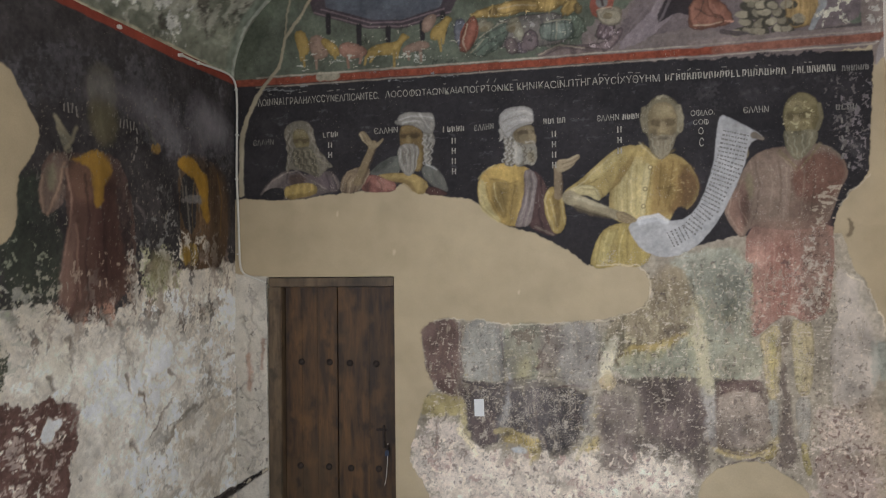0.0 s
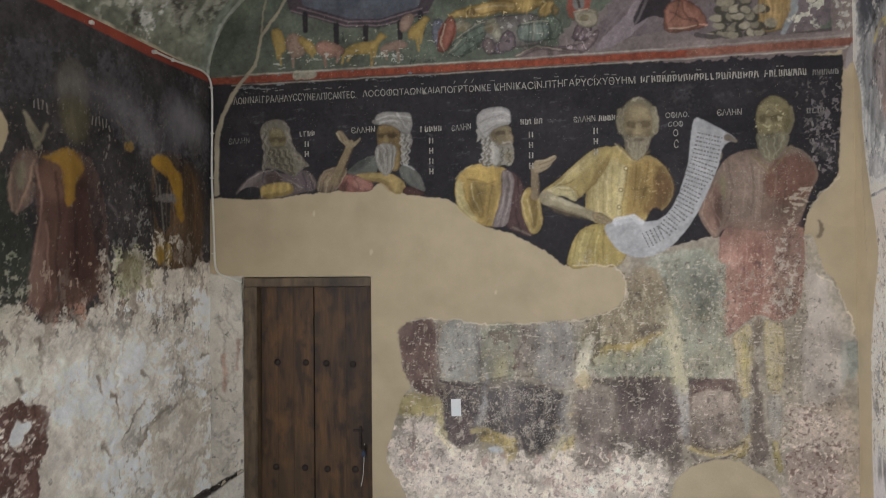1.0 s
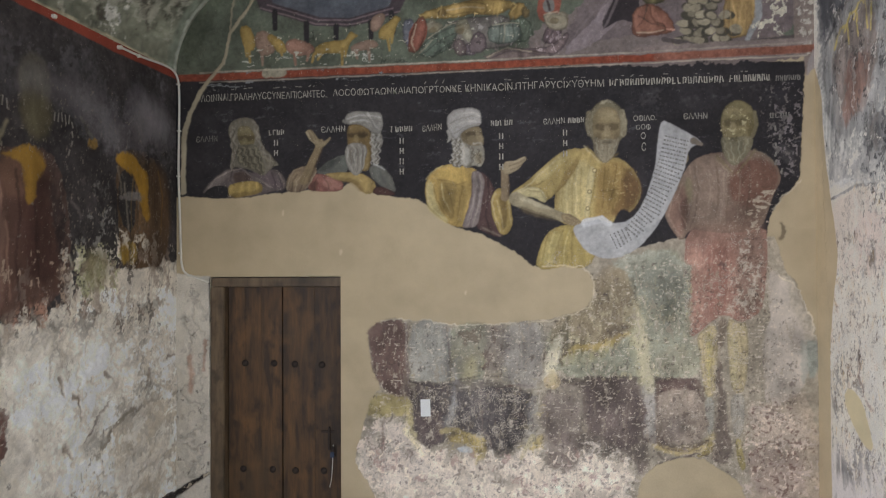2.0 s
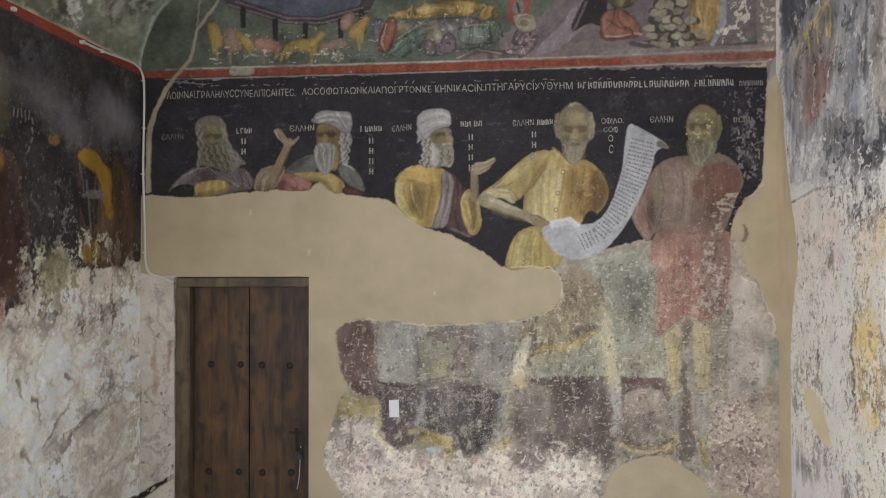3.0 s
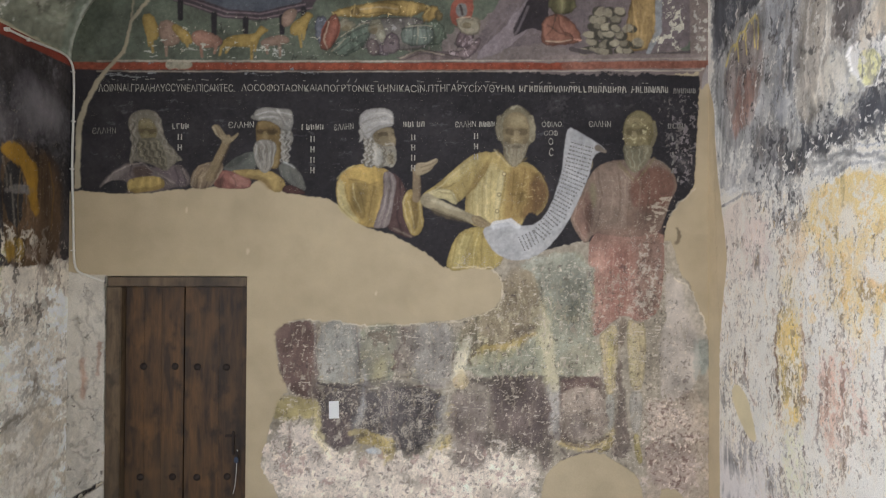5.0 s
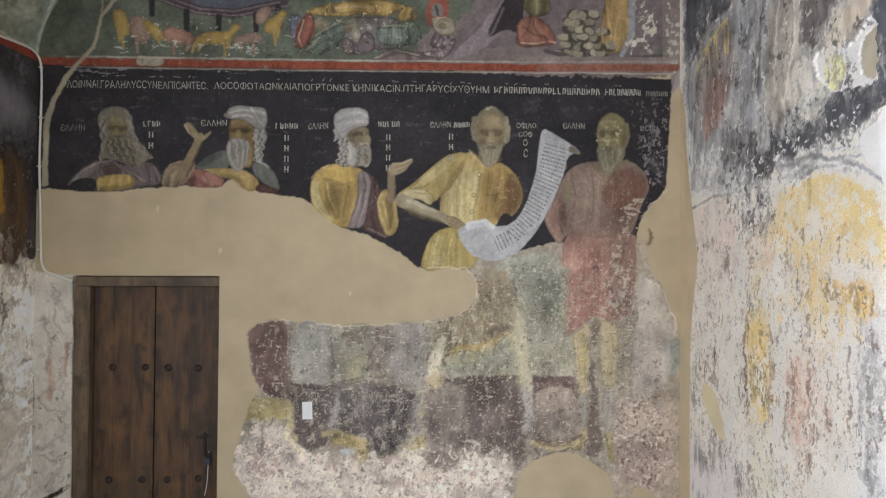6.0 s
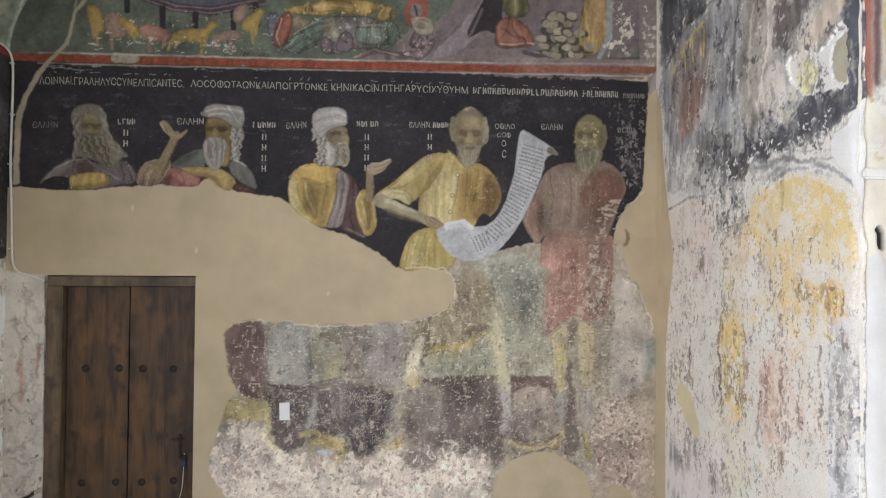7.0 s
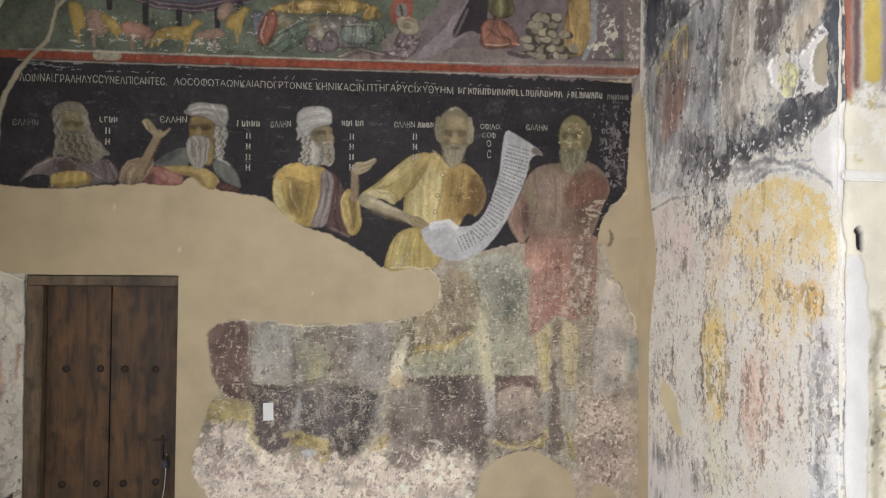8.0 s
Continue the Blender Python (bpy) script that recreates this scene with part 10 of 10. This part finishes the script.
tagged(part("ground", ground_bm, STONE), "stony courtyard ground", "ground", kind="structure")

# ---------------------------------------------------------------- door
# unseen block added behind the leaves so no light shows through their gaps
part("wall_backing", box((DOOR[0], 3.32, 0), (DOOR[1], 3.6, DOOR[2])), PLASTER, wall_n)
door = tagged(new("plank_door"), "closed old double-leaf plank door with iron nails, in the doorway", "door")
D0, D1, DH = DOOR
add = box((D0 + 0.004, 3.095, 0.0), (D0 + 0.088, 3.19, DH - 0.062), 0.006)
part("door_post", add, FRAME_WOOD, door, "weathered grey-brown door post")
part("door_post", box((D1 - 0.035, 3.135, 0.0), (D1 - 0.003, 3.20, DH - 0.062), 0.004), DOOR_WOOD, door)
part("lintel", box((D0 + 0.004, 3.105, DH - 0.060), (D1 - 0.003, 3.19, DH - 0.006), 0.005), FRAME_WOOD, door, "weathered lintel board")
split = (-0.923, 1.349)
edges = [D0 + 0.092, D0 + 0.20, D0 + 0.30, split[0] - 0.003]
leaf = part("leaf", box((D0 + 0.09, 3.185, 0.02), (split[0] - 0.003, 3.205, DH - 0.07)), DOOR_WOOD, door)
for a, b in zip(edges, edges[1:]):
    part("plank", box((a + 0.0003, 3.16, 0.02), (b - 0.0003, 3.185, DH - 0.064), 0.0015), DOOR_WOOD, leaf)
leaf2 = part("leaf", box((split[0] + 0.003, 3.185, 0.02), (D1 - 0.037, 3.205, DH - 0.07)), DOOR_WOOD, door)
edges = [split[0] + 0.003, split[0] + 0.20, D1 - 0.037]
for a, b in zip(edges, edges[1:]):
    part("plank", box((a + 0.0003, 3.163, 0.02), (b - 0.0003, 3.185, DH - 0.064), 0.0015), DOOR_WOOD, leaf2)
nail_me = None
for u, v in ((-1.156, 1.183), (-0.975, 1.182), (-0.846, 1.178), (-0.678, 1.174), (-1.168, 0.535), (-0.984, 0.533), (-0.843, 0.528), (-0.668, 0.529)):
    if nail_me is None:
        bm = bmesh.new()
        bmesh.ops.create_uvsphere(bm, u_segments=14, v_segments=8, radius=0.021)
        for q in bm.verts:
            q.co.y *= 0.45
        nail = part("nail_head", bm, IRON, door, "round iron nail head")
        nail_me = nail.data
    else:
        nail = new("nail_head", nail_me)
        nail.parent = door
    nail.location = (u, 3.158, v)
lu, lv = (-0.636, 0.768)
hasp = part("hasp", box((lu - 0.045, 3.150, lv - 0.006), (lu + 0.03, 3.158, lv + 0.010), 0.003), IRON, door, "iron hasp")
part("latch", box((lu - 0.004, 3.146, lv - 0.11), (lu + 0.010, 3.158, lv + 0.03), 0.003), IRON, hasp)
padlock = tagged(part("padlock", box((lu + 0.012, 3.130, lv - 0.155), (lu + 0.036, 3.146, lv - 0.118), 0.005), BLUE), "small blue padlock hanging from the iron hasp", "padlock")
part("shackle", box((lu + 0.018, 3.134, lv - 0.118), (lu + 0.036, 3.142, lv - 0.085), 0.003), IRON, padlock)
tagged(tube("cord", [(lu + 0.028, 3.150, lv - 0.08), (lu + 0.026, 3.140, lv - 0.20), (lu + 0.018, 3.142, lv - 0.30), (lu + 0.006, 3.146, lv - 0.335)], 0.0018, CABLE), "thin pale cord hanging from the door latch", "cord")

# ---------------------------------------------------------------- cable and paper
def left_point(u, v):
    return tuple(float(c) for c in on_left(np.array(u), np.array(v), np.array(0.010)))


run = [left_point(*q) for q in ((0.577, 2.955), (0.407, 2.955), (0.191, 2.973), (0.071, 2.977))]
run += [(u, 3.087, v) for u, v in ((-1.550, 2.945), (-1.539, 2.859), (-1.541, 2.609), (-1.546, 2.360), (-1.536, 2.111), (-1.530, 1.898), (-1.527, 1.791), (-1.505, 1.735), (-1.439, 1.716), (-1.358, 1.684))]
cable = tagged(tube("cable", run, 0.0065, CABLE), "white electric cable clipped along the corner of the walls", "cable")
for u, v in ((-1.541, 2.609), (-1.546, 2.332), (-1.534, 1.862), (-1.547, 2.895)):
    part("clip", box((u - 0.011, 3.078, v - 0.004), (u + 0.011, 3.099, v + 0.004), 0.002), CABLE, cable)
for q in ((0.567, 2.954), (0.407, 2.955)):
    x, y, z = left_point(*q)
    part("clip", box((x - 0.008, y - 0.006, z - 0.010), (x + 0.010, y + 0.006, z + 0.010), 0.002), CABLE, cable)
for q in ((1.059, 2.950), (0.577, 2.952)):
    x, y, z = left_point(*q)
    tagged(part("wall_clip", box((x - 0.012, y - 0.010, z - 0.010), (x + 0.010, y + 0.012, z + 0.008), 0.003), CABLE), "small white cable clip fixed to the dark wall", "clip", "cable clips")
pu, pv = (-0.038, 0.930)
bm = box((pu - 0.029, 3.089, pv - 0.051), (pu + 0.029, 3.0903, pv + 0.051))
bmesh.ops.rotate(bm, verts=bm.verts[:], cent=(pu, 3.09, pv), matrix=Matrix.Rotation(radians(-1.5), 3, "Y"))
tagged(part("paper_label", bm, PAPER), "small blank white paper label stuck on the worn fresco", "label")

# ---------------------------------------------------------------- lettering
fresco = made[MID]


def line_text(text, a, b, height, mat=LETTER, label=""):
    """Lettering on the main wall from the lower left corner a to the lower right corner b."""
    turn = math.degrees(math.atan2(b[1] - a[1], b[0] - a[0]))
    return lettering("inscription", text, a, height, on_main, mat, fresco, label, math.hypot(b[0] - a[0], b[1] - a[1]), turn)


rng = np.random.default_rng(11)


def word_bars(a, b, height, count, mat=LETTER):
    """Upright strokes in place of a name, from a to b."""
    spots = []
    pitch = math.hypot(b[0] - a[0], b[1] - a[1]) / count
    for k in range(count):
        f = (k + 0.5) / count
        u, v = a[0] + (b[0] - a[0]) * f, a[1] + (b[1] - a[1]) * f + height / 2
        tall = height * rng.uniform(0.85, 1.0)
        spots.append((u - 0.26 * pitch, v, 0.0075, tall, rng.uniform(-8, 8)))
        if rng.random() < 0.75:
            spots.append((u + 0.22 * pitch, v, 0.0075, tall * rng.uniform(0.7, 1.0), rng.uniform(-14, 14)))
        if rng.random() < 0.8:
            spots.append((u, v + rng.choice((-0.38, 0.0, 0.38)) * height, 0.55 * pitch, 0.0065, 0))
    bars("name_bar", spots, on_main, mat, fresco)


H = 0.044
line_text("ΛΟΙΝΝΑΙ.ΓΡΑΛΗΛΥССΥΝΕΛΠΙСΑΝΤΕС.", (-1.407, 2.786), (-0.632, 2.803), H, LETTER, "white painted Greek lettering")
line_text("ΛΟСΟΦΩΤΑΩΝΚΑΙΑΠΟΓΡΤΟΝΚΕ", (-0.592, 2.806), (0.188, 2.820), H, LETTER, "white painted Greek lettering")
line_text("ΚΗΝΙΚΑСΙΝ.ΠΤΗΓΑΡΥСΙΧΥΘΥΗΜ", (0.209, 2.821), (1.034, 2.837), H, LETTER, "white painted Greek lettering")
word_bars((1.061, 2.837), (1.732, 2.846), H, 22)
word_bars((1.760, 2.847), (1.997, 2.852), H, 9)
word_bars((2.025, 2.849), (2.172, 2.854), H * 0.8, 6, FAINT)
for k, (a, b) in enumerate((((-1.438, 2.537), (-1.307, 2.541)), ((-0.664, 2.586), (-0.517, 2.590)), ((-0.048, 2.583), (0.067, 2.591)), ((0.674, 2.615), (0.801, 2.619)), ((1.495, 2.631), (1.634, 2.635)))):
    line_text("ЄΛΛΗΝ", a, b, 0.038, FAINT if k == 0 else LETTER, "small white Greek word")
line_text("ΟΦΙΛΟ.", (1.205, 2.626), (1.336, 2.630), 0.036, LETTER, "small white Greek word")
line_text("СΟΦ", (1.219, 2.574), (1.302, 2.575), 0.034)
line_text("Ο", (1.246, 2.523), (1.274, 2.523), 0.036)
line_text("С", (1.250, 2.451), (1.274, 2.451), 0.050)
word_bars((-0.990, 2.573), (-0.890, 2.577), 0.036, 4)
word_bars((-0.243, 2.582), (-0.108, 2.586), 0.036, 5)
word_bars((0.358, 2.610), (0.494, 2.614), 0.036, 5)
word_bars((0.818, 2.619), (0.917, 2.624), 0.036, 4)
word_bars((1.988, 2.631), (2.107, 2.635), 0.034, 4, FAINT)
for a, n in (((-0.943, 2.530), 2), ((-0.175, 2.531), 4), ((0.422, 2.552), 4), ((0.801, 2.565), 3)):
    bars("name_bar", [(a[0] + dx, a[1] - 0.062 * k, w, h, 0) for k in range(n) for dx, w, h in ((-0.009, 0.0075, 0.036), (0.009, 0.0075, 0.034), (0.0, 0.022, 0.0065))[:2 + k % 2]], on_main, LETTER, fresco)
a = (2.037, 2.573)
bars("name_bar", [(a[0] + rng.uniform(-0.03, 0.03), a[1] - 0.05 * k, 0.012, 0.034, rng.uniform(-20, 20)) for k in range(6)], on_main, FAINT, fresco)
# writing on the scroll: rows of short dark bars across its curve
spine = np.array([(1.453, 2.528), (1.411, 2.363), (1.355, 2.219), (1.279, 2.082), (1.183, 1.966), (1.066, 1.911)])
seg = np.linalg.norm(np.diff(spine, axis=0), axis=1)
along = np.concatenate([[0], np.cumsum(seg)])
spots = []
rows_n = 32
for k in range(rows_n):
    s = along[-1] * (k + 0.3) / rows_n
    i = min(np.searchsorted(along, s, "right") - 1, len(seg) - 1)
    f = (s - along[i]) / seg[i]
    c = spine[i] * (1 - f) + spine[i + 1] * f
    d = (spine[i + 1] - spine[i]) / seg[i]
    across = np.array((-d[1], d[0]))
    half = 0.070 if k < 12 else 0.056 if k < 20 else 0.044
    turn = math.degrees(math.atan2(across[1], across[0]))
    q = -half
    while q < half:
        w = rng.uniform(0.006, 0.018)
        p = c + across * (q + w / 2)
        spots.append((p[0], p[1], w, rng.uniform(0.006, 0.012), turn + rng.uniform(-6, 6)))
        q += w + rng.uniform(0.003, 0.007)
bars("scroll_writing", spots, on_main, INK, made[45], "rows of small dark bars of writing", True)
# accents over the long line
a, b = (-1.395, 2.859), (1.976, 2.911)
bars("accent_mark", [(a[0] + (b[0] - a[0]) * f, a[1] + (b[1] - a[1]) * f + rng.uniform(-0.004, 0.004), rng.uniform(0.012, 0.03), 0.006, rng.choice((0, 0, 35, 60))) for f in np.sort(rng.uniform(0.01, 0.99, 34))], on_main, FAINT, fresco)
# faint names beside the saints on the dark wall
for q, n in (((1.398, 2.495), 4), ((1.069, 2.492), 6)):
    bars("name_bar", [(q[0] - 0.024 * k, q[1] + rng.uniform(-0.008, 0.008), 0.009, 0.045, rng.uniform(-8, 8)) for k in range(n)], on_left, FAINT, made_l[SAINTS])
q = (0.940, 2.470)
bars("name_bar", [(q[0] + rng.uniform(-0.015, 0.015), q[1] - 0.045 * k, 0.012, 0.032, rng.uniform(-20, 20)) for k in range(4)], on_left, FAINT, made_l[SAINTS])
